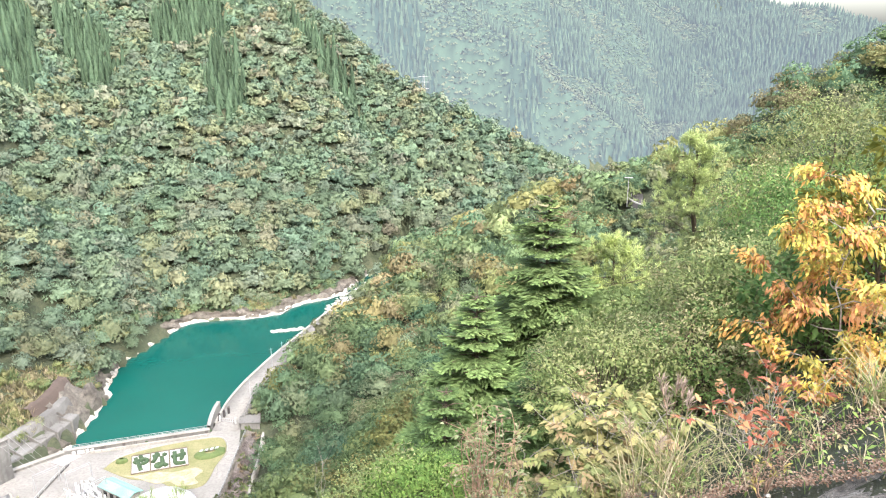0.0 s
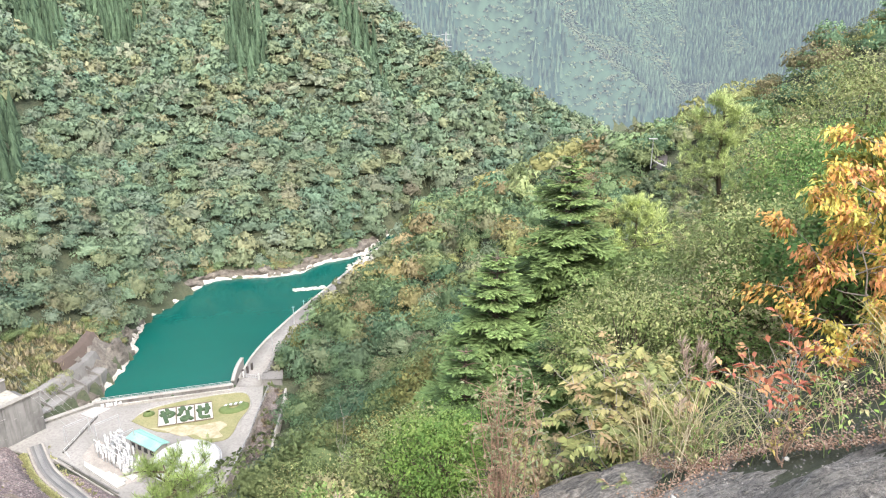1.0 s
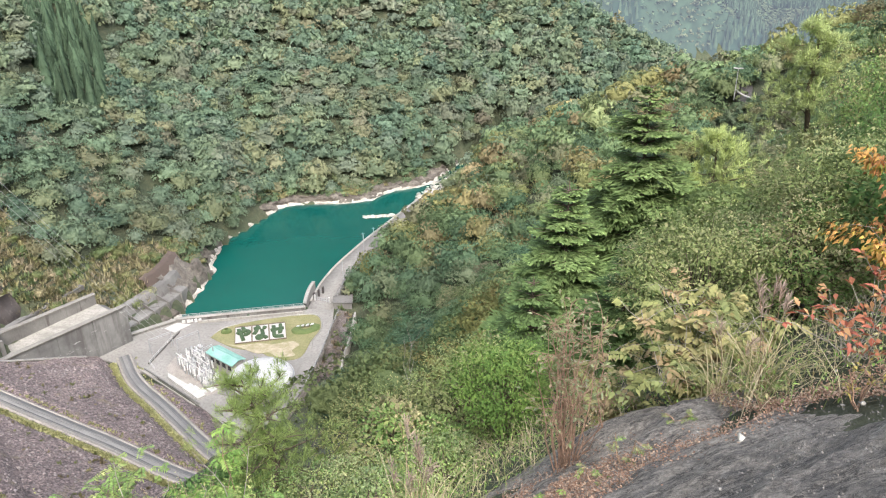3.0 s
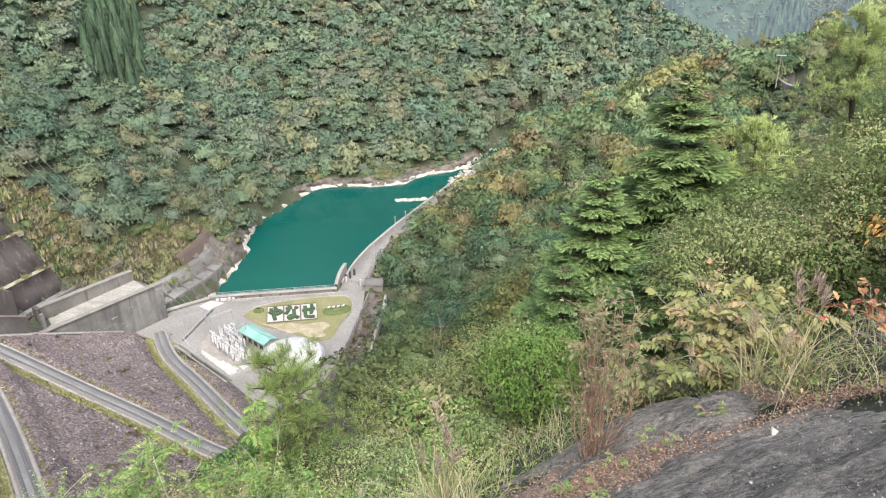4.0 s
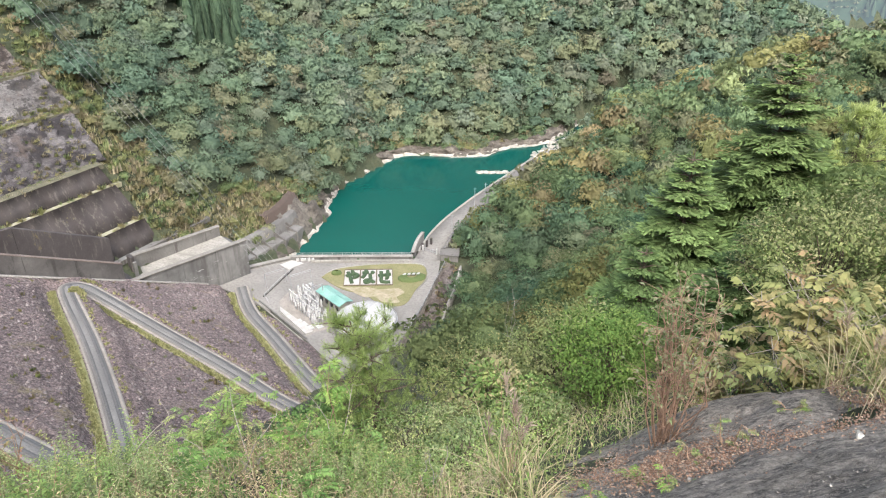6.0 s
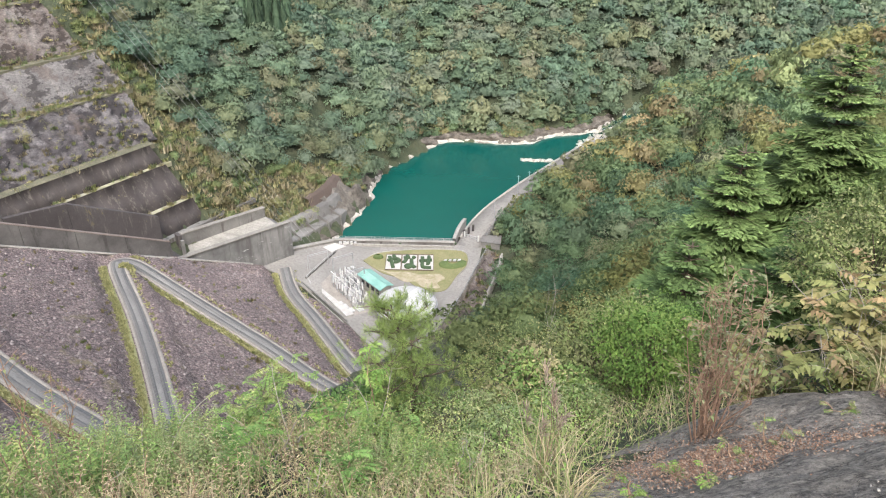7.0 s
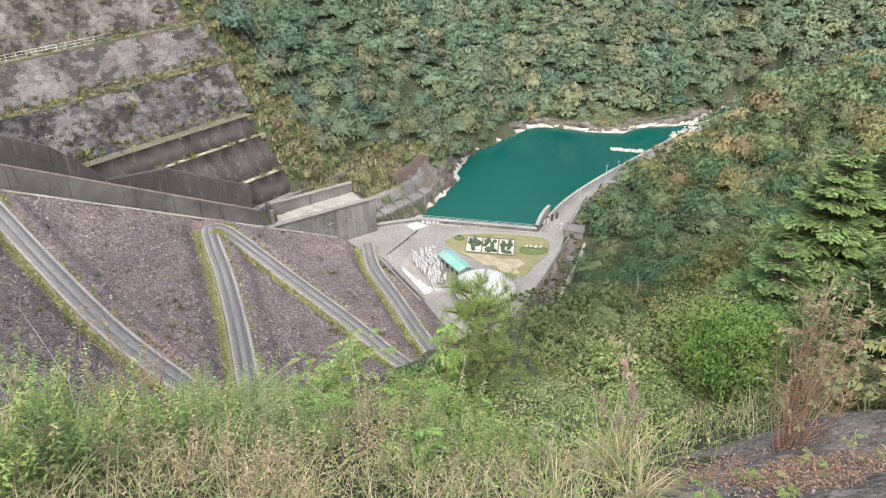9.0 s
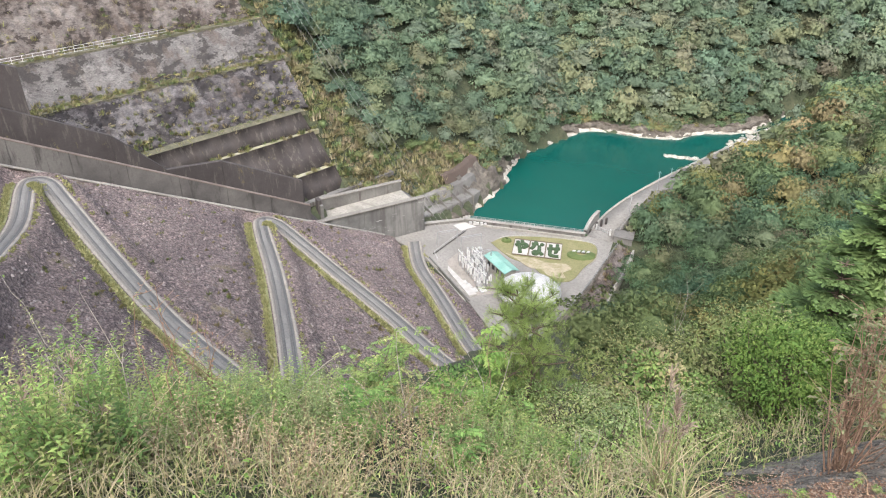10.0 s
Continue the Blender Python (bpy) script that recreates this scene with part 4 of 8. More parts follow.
ochre = (rng.random(len(x)) < 0.03 + 0.3 * np.clip(waves(x, y, 35, 87, 2), 0, 0.5))[:, None]
tints = np.where(ochre, np.array([(0.19, 0.175, 0.085), (0.175, 0.175, 0.08), (0.195, 0.165, 0.095), (0.165, 0.145, 0.1)])[rng.integers(0, 4, len(x))] * rng.uniform(0.85, 1.1, (len(x), 1)), tints)
close = np.hypot(x, y) < 98
beside = np.clip((-8 - x) / 10, 0, 1)[:, None] * (y < 180)[:, None]
tints = tints * (1 - 0.5 * beside) + 0.5 * beside * np.array([0.068, 0.112, 0.07])
near &= ~close
wood("near_slope_woods", "leafy mixed woodland low on the near slope", x[close], y[close], FINER, 4.2, 1.0, 0.75, 17, tints[close] * [1.38, 1.38, 1.15])
amid = near & (np.hypot(x, y) < 165) & (x < 25)
near &= ~amid
wood("yard_slope_woods", "dense dark green woodland on the slope beside the yard", x[amid], y[amid], FINER, 4.3, 1.1, 0.7, 37, tints[amid] * [1.3, 1.4, 1.35])
wood("near_spur_woods", "dense mixed woodland on the near spur", x[near], y[near], FINE, 4.5, 1.1, 0.7, 7, tints[near] * [1.42, 1.42, 1.36])
far = ~near & ~close & ~amid
wood("spur_woods", "dense mixed woodland on the far end of the spur", x[far], y[far], BROAD, 4.7, 1.1, 0.7, 9, tints[far] * [1.62, 1.55, 1.5])
# bushes on the slope above the pool road
gx, gy = grid_points(rng, -62, 10, 172, 300, 2.6)
off = gx - np.interp(gy, WALL_Y, WALL_X)
ok = (off > 8.9) & (off < 14.5) & (gy > 176) & (gy < 262)
wood("roadside_bushes", "low bushes on the slope above the pool road", gx[ok], gy[ok], LIGHT, 2.0, 1.0, 0.5, 39, pick_tints(rng, gx[ok], gy[ok], 1.0, 0.3) * 1.35)
# scrub on the bank beside the cuttings
x, y = grid_points(rng, -190, -85, 130, 205, 1.15)
h = ground_height(x, y)
o, a = back(x, y), along(x, y)
keep = (o > -9) & (a > 13.5) & (a < np.interp(o, [-20, 0, 7, 8, 30, 45, 70], [78, 76, 74, 31, 29, 24, 12])) & (h > 5) & (rng.random(len(x)) < 0.9)
x, y = x[keep], y[keep]
dry = (waves(x, y, 14, 93, 3) + rng.normal(0, 0.25, len(x)) > -0.15)[:, None]
scrub = np.where(dry, np.array([(0.27, 0.24, 0.145), (0.25, 0.235, 0.125), (0.29, 0.25, 0.17)])[rng.integers(0, 3, len(x))], np.array([(0.19, 0.22, 0.1), (0.23, 0.235, 0.115), (0.15, 0.2, 0.095)])[rng.integers(0, 3, len(x))])
wood("bank_scrub", "dry yellow-brown scrub on the bank beside the cuttings", x, y, GRASS, 1.35, 0.9, 0.25, 19, scrub * 1.5)
bush = (~dry[:, 0]) & (rng.random(len(x)) < 0.2) | (rng.random(len(x)) < 0.06)
wood("bank_bushes", "low green bushes on the bank beside the cuttings", x[bush], y[bush], FINE, 1.5, 0.9, 0.6, 29, scrub[bush] * 1.15)
# tufts and bushes on the ledges of the cuttings
aa, zz = [], []
for lo, hi, o0, o1, n in ((-75, 16, 26.6, 30.5, 420), (-75, 14, 36.0, 39.5, 240), (-75, 8, 46.5, 51, 260), (-60, 11, 14.3, 19, 260), (-60, 4, 52, 62, 330), (-45, 12, 18, 26, 110), (-5, 13, 4.1, 5.6, 20), (-20, 13, 10.9, 12.3, 30), (-60, 12, 39, 46, 70), (9, 15, 20, 46, 60)):
    p = bench(rng.uniform(lo, hi, n), rng.uniform(o0, o1, n))
    aa.append(np.stack(p, 1))
pts = np.concatenate(aa)
scrub = np.array([(0.3, 0.28, 0.14), (0.25, 0.26, 0.11), (0.31, 0.27, 0.17), (0.17, 0.21, 0.1)])[rng.integers(0, 4, len(pts))]
cut_z = np.interp(back(pts[:, 0], pts[:, 1]), CUT_O, CUT_Z)
wood("ledge_scrub", "tufts of grass and small bushes on the cut ledges", pts[:, 0], pts[:, 1], GRASS + TUFT[:2], 0.85, 0.8, 0.25, 20, scrub, heights=cut_z)
# weed tufts on the rockfill
d, _ = to_road(TUFT_X, TUFT_Y)
ok = (d > 4.2) & (dam_face(TUFT_X, TUFT_Y) > YARD + 1)
x, y = TUFT_X[ok], TUFT_Y[ok]
# low scrub below the bend of the road
bx, by = grid_points(rng, 20, 80, 150, 205, 2.0)
ba, bd = np.degrees(np.arctan2(bx, by)), np.hypot(bx, by)
ok2 = (np.abs(ba - 15.6) < 3.6) & (bd > 150) & (bd < 200) & ((bx - 55) ** 2 + (by - 193) ** 2 > 36)
wood("roadside_scrub", "low scrub on the slope below the road bend", bx[ok2], by[ok2], LIGHT, 1.3, 0.9, 0.5, 30, pick_tints(rng, bx[ok2], by[ok2], 0.5) * 1.4)
weed = np.array([(0.21, 0.19, 0.08), (0.15, 0.17, 0.06), (0.23, 0.19, 0.1)])[rng.integers(0, 3, len(x))]
wood("dam_tufts", "small yellow-green weed tufts between the stones of the dam", x, y, GRASS, 0.5, 0.7, 0.2, 21, weed, heights=dam_face(x, y))
# distant slopes
def far_conifer(x, y):
    """How far the planted conifers have the ground of the far slopes, 0 to 1."""
    c = (x - 165 - 0.28 * (y - 575)) / 1.04
    return smooth_step(-0.1, 0.12, waves(x * 1.3, y * 0.8, 130, 97, 3) + 0.35 * smooth_step(0, 40, c) - 0.05)


def landslip(x, y):
    return smooth_step(1.25, 0.75, ((x + 14 + 0.25 * (y - 700)) / 15) ** 2 + ((y - 712) / 45) ** 2 + 0.5 * waves(x, y, 30, 95))


def distant_canopy():
    rng = np.random.default_rng(99)
    A, D = np.meshgrid(np.radians(np.arange(-34, 17, 0.3)), np.arange(560, 1300, 4.5))
    X, Y = -D * np.sin(A), D * np.cos(A)
    h = mountain_far(X, Y)
    slide = landslip(X, Y)[..., None]
    Z = np.where(h > mountain_left(X, Y) - 25, h + 3.2 + rng.uniform(-1.6, 1.6, X.shape) * (1 - slide[..., 0]), h - 20)
    n, m = X.shape
    i, j = np.meshgrid(np.arange(n - 1), np.arange(m - 1), indexing="ij")
    q = np.stack([i * m + j, (i + 1) * m + j, (i + 1) * m + j + 1, i * m + j + 1], -1).reshape(-1, 4)
    con = far_conifer(X, Y)[..., None]
    tint = (np.array([0.032, 0.055, 0.034]) * (1 - con) + np.array([0.016, 0.032, 0.022]) * con) * rng.uniform(0.75, 1.2, (n, m, 1))
    tint = tint * (1 - slide) + np.array([0.13, 0.095, 0.075]) * slide
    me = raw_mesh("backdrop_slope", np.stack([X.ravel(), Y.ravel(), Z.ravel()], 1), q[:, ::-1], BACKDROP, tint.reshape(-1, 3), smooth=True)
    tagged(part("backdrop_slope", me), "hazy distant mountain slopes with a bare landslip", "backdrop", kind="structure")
    # the trees that stand out of the canopy
    x, y = grid_points(rng, -230, 560, 540, 1120, 4.4)
    d, az = np.hypot(x, y), np.degrees(np.arctan2(x, y))
    h = mountain_far(x, y)
    low = np.interp(az, [-14, 10, 16, 30], [-0.01, -0.17, -0.19, -0.06])
    ok = (az > -14) & (az < 31) & (d > 565) & (h > 2) & (h > mountain_left(x, y) - 6) & (landslip(x, y) < 0.4) & ((h - 105) / d < 0.075) & ((h - 105) / d > low)
    x, y, h = x[ok], y[ok], h[ok]
    con = rng.random(len(x)) < far_conifer(x, y)
    spires = [cedar(320 + k, 2, 5) for k in range(4)]
    rounds = [broadleaf(340 + k, 3, 1, 6, 0.3, 0.9, 0.3, 0.95) for k in range(6)]
    vs, ns, ts = [], [], []
    area = 0.5 + 0.5 * waves(x, y, 90, 79)
    for k in range(len(x)):
        a = rng.uniform(0, 6.28)
        if con[k]:
            r = rng.uniform(2.0, 3.0)
            w, n = place(spires[rng.integers(4)], a, (x[k], y[k], h[k] + 4.0), r, r * rng.uniform(1.2, 1.8))
            t = np.array([0.036, 0.058, 0.036]) * rng.uniform(0.7, 1.3)
        else:
            r = rng.uniform(3.6, 5.2)
            w, n = place(rounds[rng.integers(6)], a, (x[k], y[k], h[k] + 4.2), r, r * rng.uniform(0.8, 1.1))
            t = (np.array([0.046, 0.08, 0.042]) * (1 - area[k]) + np.array([0.082, 0.086, 0.05]) * area[k]) * rng.uniform(0.85, 1.15)
        vs.append(w)
        ns.append(n if con[k] else unit3(n + [0, 0, 0.5]))
        ts.append(np.repeat(t[None], len(w), 0))
    v = np.concatenate(vs)
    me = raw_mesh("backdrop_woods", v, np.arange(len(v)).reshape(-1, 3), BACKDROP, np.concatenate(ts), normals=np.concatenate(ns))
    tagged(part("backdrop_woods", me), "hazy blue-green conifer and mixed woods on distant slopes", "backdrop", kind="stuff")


distant_canopy()

# ---- the yard of the power station ----
WHITE_PAINT = mottled("white_paint", (0.36, 0.36, 0.352), (0.46, 0.46, 0.448), (0.27, 0.27, 0.26), 0.3, 3, 0.6, 0.1, 0.01)
WHITE_GRAVEL = mottled("white_gravel", (0.34, 0.33, 0.31), (0.44, 0.43, 0.405), (0.26, 0.25, 0.235), 0.6, 6, 0.95, 0.5, 0.04)
TEAL_ROOF = mottled("teal_roof", (0.15, 0.31, 0.27), (0.24, 0.4, 0.355), (0.12, 0.24, 0.21), 0.3, 4, 0.5, 0.1, 0.01)
STEEL = mottled("galvanised", (0.26, 0.265, 0.27), (0.36, 0.365, 0.37), (0.2, 0.205, 0.21), 1.0, 8, 0.5, 0.1, 0.005)
PORCELAIN = mottled("porcelain", (0.58, 0.58, 0.57), (0.66, 0.66, 0.65), (0.45, 0.45, 0.45), 1.0, 8, 0.3, 0.1, 0.005)
DARK_GLASS = mottled("dark_opening", (0.02, 0.022, 0.024), (0.035, 0.037, 0.04), (0.015, 0.015, 0.016), 1, 5, 0.25, 0.0, 0.0)
BARE_EARTH = mottled("bare_earth", (0.23, 0.2, 0.125), (0.33, 0.285, 0.215), (0.17, 0.165, 0.075), 0.5, 1.1, 0.95, 0.3, 0.04)

yard_edge = [(-94.2, 160.8), (-61.0, 171.2), (-59.5, 178.5), (-54.6, 177.6), (-51.6, 164), (-50.8, 152), (-50.6, 137), (-52, 122), (-60, 118), (-72, 126.5), (-84.5, 135),
             (-91.5, 137.5), (-99, 140.5), (-107.5, 142.5), (-110, 146), (-103.2, 151.8)]
tagged(part("pavement", slab_mesh("pavement", yard_edge, 0.0, YARD, PAVING)), "pale dusty concrete yard of the power station", "yard", kind="structure")


def flat_patch(name, pts, z, mat, label, cat, thick=0.12, kind="structure"):
    return tagged(part(name, slab_mesh(name, pts, z - thick, z, mat)), label, cat, kind=kind)


def rounded(pts, n=6):
    return [tuple(p) for p in spline(list(pts) + [pts[0]], n)[:-1]]


flat_patch("lawn", rounded([(-81.5, 154.5), (-79.5, 159.5), (-72, 164.2), (-62, 168), (-57, 168.2), (-54.4, 162.5), (-55, 156), (-55.6, 148), (-61, 146.5), (-67, 149.5), (-74, 150.5)]),
                  YARD + 0.14, LAWN, "mown yellow-green lawn with a kerb", "lawn", 0.3)
flat_patch("bare_patch", rounded([(-76, 151.6), (-72, 151.8), (-68, 153.2), (-64, 153.2), (-60, 155), (-57.4, 153.6), (-58.5, 150.8), (-57, 148.6), (-61, 147.6), (-64, 149.2), (-67, 148.6), (-72, 150.6)]), YARD + 0.16, BARE_EARTH, "worn bare earth in the lawn", "ground", 0.3)
# kerb round the lawn
kerb = [np.array([x, y, YARD]) for x, y in rounded([(-81.7, 154.4), (-79.6, 159.7), (-72, 164.5), (-62, 168.3), (-56.8, 168.5), (-54.1, 162.5), (-54.7, 156), (-55.2, 148)])[:-8]]
tagged(part("kerb", ribbon("kerb", kerb, -0.12, 0.12, 0.25, CONCRETE, 0.4)), "pale concrete kerb round the lawn", "kerb", kind="structure")

# hedges clipped into three hiragana on white gravel
HB_O, HB_X, HB_Y = np.array([-73.95, 151.95]), np.array([0.9345, 0.3139]), np.array([-0.357, 0.934])
HEDGE = mottled("hedge", (0.03, 0.06, 0.025), (0.05, 0.085, 0.035), (0.02, 0.04, 0.018), 1.5, 9, 0.8, 1.0, 0.12)


def bed(u, v):
    p = HB_O + HB_X * u + HB_Y * v
    return float(p[0]), float(p[1])


def hedge_run(pts, width, mat, name, parent, z=YARD + 0.2, h=0.55, seed=0):
    """A clipped hedge along strokes, with a lumpy leafy top."""
    rng = np.random.default_rng(seed)
    line = spline(pts, 5) if len(pts) > 2 else np.linspace(pts[0], pts[1], 7)
    v, q = [], []
    n = len(line)
    for i in range(n):
        d = line[min(i + 1, n - 1)] - line[max(i - 1, 0)]
        d = d / (np.hypot(*d) + 1e-9)
        for w, hh in ((-0.5, 0), (-0.52, 0.7), (-0.3, 1.0), (0.3, 1.0), (0.52, 0.7), (0.5, 0)):
            u0 = line[i][0] - d[1] * w * width + rng.normal(0, 0.03)
            v0 = line[i][1] + d[0] * w * width + rng.normal(0, 0.03)
            v.append((*bed(u0, v0), z + h * hh * rng.uniform(0.9, 1.1)))
    for i in range(n - 1):
        for k in range(5):
            a = i * 6 + k
            q.append((a, a + 1, a + 7, a + 6))
    q += [(0, 5, 4, 1), (1, 4, 3, 2), ((n - 1) * 6, (n - 1) * 6 + 1, (n - 1) * 6 + 4, (n - 1) * 6 + 5), ((n - 1) * 6 + 1, (n - 1) * 6 + 2, (n - 1) * 6 + 3, (n - 1) * 6 + 4)]
    part(name, raw_mesh(name, v, q, mat), parent)


STROKES = {
    "ya": [[(0.5, 4.6), (1.6, 5.3), (2.9, 5.7), (3.6, 4.9), (3.0, 3.9), (2.2, 3.8)], [(2.0, 7.3), (2.3, 6.2)], [(0.9, 6.6), (1.5, 4.2), (2.1, 1.0)]],
    "na": [[(0.4, 6.2), (1.3, 6.4), (2.1, 6.6)], [(1.4, 7.4), (1.1, 5.4), (0.4, 3.6)], [(2.9, 6.6), (3.5, 6.1)], [(2.5, 5.2), (2.6, 3.6), (2.6, 2.0), (1.7, 1.1), (1.1, 1.8), (1.9, 2.5), (2.9, 1.9), (3.6, 1.1)]],
    "se": [[(0.3, 4.6), (1.8, 4.9), (3.7, 5.2)], [(2.9, 7.0), (2.9, 5.0), (2.7, 3.4), (2.2, 3.2)], [(1.1, 6.6), (1.1, 4.0), (1.2, 1.7), (2.0, 1.2), (3.5, 1.2)]],
}
for k, key in enumerate(("ya", "na", "se")):
    u0 = 0.1 + 4.45 * k
    panel = thing("garden_panel", "white gravel bed with dark hedge clipped as a hiragana character", "garden bed", "hiragana beds on the lawn")
    part("gravel_bed", slab_mesh("gravel_bed", [bed(u0, 0.1), bed(u0 + 4.1, 0.1), bed(u0 + 4.1, 8.2), bed(u0, 8.2)], YARD, YARD + 0.2, WHITE_GRAVEL), panel)
    for a, b, c, d in ((u0 - 0.12, -0.1, u0 + 4.22, 0.1), (u0 - 0.12, 8.2, u0 + 4.22, 8.4), (u0 - 0.14, 0.1, u0, 8.2), (u0 + 4.1, 0.1, u0 + 4.24, 8.2)):
        part("edging", slab_mesh("edging", [bed(a, b), bed(c, b), bed(c, d), bed(a, d)], YARD, YARD + 0.42, BARK), panel)
    for j, st in enumerate(STROKES[key]):
        hedge_run([(u0 + x, y) for x, y in st], 0.95, HEDGE, "hedge_stroke", panel, YARD + 0.2, 0.6, 10 * k + j)

# oval clipped hedge with a white emblem bed
def mound(name, c, rx, ry, h, turn, mat, parent, seed):
    rng = np.random.default_rng(seed)
    v, q, R, S = [], [], 6, 20
    for i in range(R + 1):
        t = i / R
        for k in range(S):
            a = 2 * math.pi * k / S
            r = math.cos(t * 1.45) ** 0.5
            x, y = rx * r * math.cos(a), ry * r * math.sin(a)
            ca, sa = math.cos(turn), math.sin(turn)
            g = rng.uniform(0.95, 1.05)
            v.append((c[0] + (x * ca - y * sa) * g, c[1] + (x * sa + y * ca) * g, c[2] + h * math.sin(t * 1.45) * g))
    for i in range(R):
        for k in range(S):
            q.append((i * S + k, i * S + (k + 1) % S, (i + 1) * S + (k + 1) % S, (i + 1) * S + k))
    return part(name, raw_mesh(name, v, q, mat), parent)


GREEN_HEDGE = mottled("green_hedge", (0.07, 0.105, 0.03), (0.1, 0.13, 0.04), (0.045, 0.07, 0.022), 1.2, 9, 0.85, 1.0, 0.12)
oval = thing("oval_hedge", "low clipped oval hedge round a white emblem on the lawn", "hedge")
mound("hedge", (-58.0, 161.2, YARD + 0.1), 3.9, 2.5, 0.7, 0.5, GREEN_HEDGE, oval, 3)
for k in range(4):
    part("emblem", slab_mesh("emblem", [(-60.6 + 1.15 * k, 161.0 + 0.42 * k), (-59.8 + 1.15 * k, 161.3 + 0.42 * k), (-59.9 + 1.15 * k, 162.0 + 0.5 * k), (-60.5 + 1.15 * k, 161.7 + 0.5 * k)], YARD + 0.5, YARD + 0.86, WHITE_PAINT, 0.05), oval, "white painted emblem block")
small = tagged(mound("round_shrub", (-78.4, 157.4, YARD + 0.1), 1.4, 1.0, 1.0, 0.3, GREEN_HEDGE, None, 4), "small round clipped shrub on the lawn", "shrub")
for k in range(6):
    x = -76 + 2.9 * k
    tagged(mound("round_shrub", (x, 166.9 + 0.345 * (x + 76), YARD + 0.1), 0.75, 0.5, 0.5, 0.3, HEDGE, None, 20 + k), "low dark clipped shrub along the pool wall", "shrub", "shrubs along the pool wall")

# switch house with a sea-green sheet roof
house = thing("switch_house", "low switchgear house with a pale sea-green ribbed metal roof", "building")
c, du, dv = np.array([-71.7, 141.6]), np.array([0.86, -0.5]), np.array([0.5, 0.86])


def hp(u, v):
    p = c + du * u + dv * v
    return float(p[0]), float(p[1])


part("wall", slab_mesh("wall", [hp(-4.6, -1.6), hp(4.6, -1.6), hp(4.6, 1.6), hp(-4.6, 1.6)], YARD, YARD + 3.6, CONCRETE), house)
for v0, v1, z0, z1 in ((-2.1, 0.0, 3.62, 4.3), (0.0, 2.1, 4.3, 3.62)):
    part("roof", slab_mesh("roof", [hp(-5.1, v0), hp(5.1, v0), hp(5.1, v1), hp(-5.1, v1)], [YARD + z0 - 0.12] * 2 + [YARD + z1 - 0.12] * 2, [YARD + z0] * 2 + [YARD + z1] * 2, TEAL_ROOF), house, "sea-green ribbed sheet roof")
for k in range(14):
    u = -5.0 + k * 10 / 13
    for v0, v1, z0, z1 in ((-2.1, -0.02, 3.62, 4.3), (0.02, 2.1, 4.3, 3.62)):
        part("roof_rib", slab_mesh("roof_rib", [hp(u - 0.04, v0), hp(u + 0.04, v0), hp(u + 0.04, v1), hp(u - 0.04, v1)], [YARD + z0 + 0.004] * 2 + [YARD + z1 + 0.004] * 2, [YARD + z0 + 0.07] * 2 + [YARD + z1 + 0.07] * 2, TEAL_ROOF), house)
for u in (-3.3, -1.1, 1.1, 3.3):
    part("window", slab_mesh("window", [hp(u - 0.6, -1.66), hp(u + 0.6, -1.66), hp(u + 0.6, -1.6), hp(u - 0.6, -1.6)], YARD + 1.5, YARD + 2.7, DARK_GLASS), house)

# round power house with a shallow white shell roof
dome = thing("power_house", "round power house with a shallow white domed roof", "building")
DC, DR = (-60.5, 134.9), 7.2


def lathe(name, prof, mat, parent, sides=64, c=DC, label=""):
    v, q = [], []
    for r, z in prof:
        for k in range(sides):
            a = 2 * math.pi * k / sides
            v.append((c[0] + r * math.cos(a), c[1] + r * math.sin(a), z))
    for i in range(len(prof) - 1):
        for k in range(sides):
            q.append((i * sides + k, i * sides + (k + 1) % sides, (i + 1) * sides + (k + 1) % sides, (i + 1) * sides + k))
    return part(name, raw_mesh(name, v, q, mat, smooth=len(prof) > 8), parent, label)


lathe("wall", [(DR - 0.5, 0.5), (DR - 0.5, 7.2)], CONCRETE, dome)
lathe("roof", [(DR, 7.0), (DR + 0.05, 7.35)] + [(DR * math.cos(t), 7.4 + 1.45 * math.sin(t)) for t in np.linspace(0.02, 1.55, 12)], WHITE_PAINT, dome, label="white painted shell roof")
lathe("gutter", [(DR + 0.05, 6.9), (DR + 0.42, 6.9), (DR + 0.42, 7.15), (DR + 0.3, 7.15), (DR + 0.3, 7.0), (DR + 0.06, 7.0)], STEEL, dome, label="grey roof gutter")
for k in range(10):
    a = 2 * math.pi * k / 10 + 0.2
    path = [(DC[0] + (DR * math.cos(t) + 0.02) * math.cos(a), DC[1] + (DR * math.cos(t) + 0.02) * math.sin(a), 7.44 + 1.45 * math.sin(t)) for t in np.linspace(0.05, 1.4, 8)]
    part("roof_seam", tubes_mesh("roof_seam", [(path, 0.05)], PORCELAIN, 5), dome)
part("roof_rail", tubes_mesh("roof_rail", [([(DC[0] + (DR - 1.2) * math.cos(a), DC[1] + (DR - 1.2) * math.sin(a), 8.55) for a in np.linspace(0.5, 1.9, 12)], 0.05)]
                             + [([(DC[0] + (DR - 1.2) * math.cos(a), DC[1] + (DR - 1.2) * math.sin(a), 7.9), (DC[0] + (DR - 1.2) * math.cos(a), DC[1] + (DR - 1.2) * math.sin(a), 8.55)], 0.04) for a in np.linspace(0.5, 1.9, 6)], STEEL), dome, "grey roof handrail")

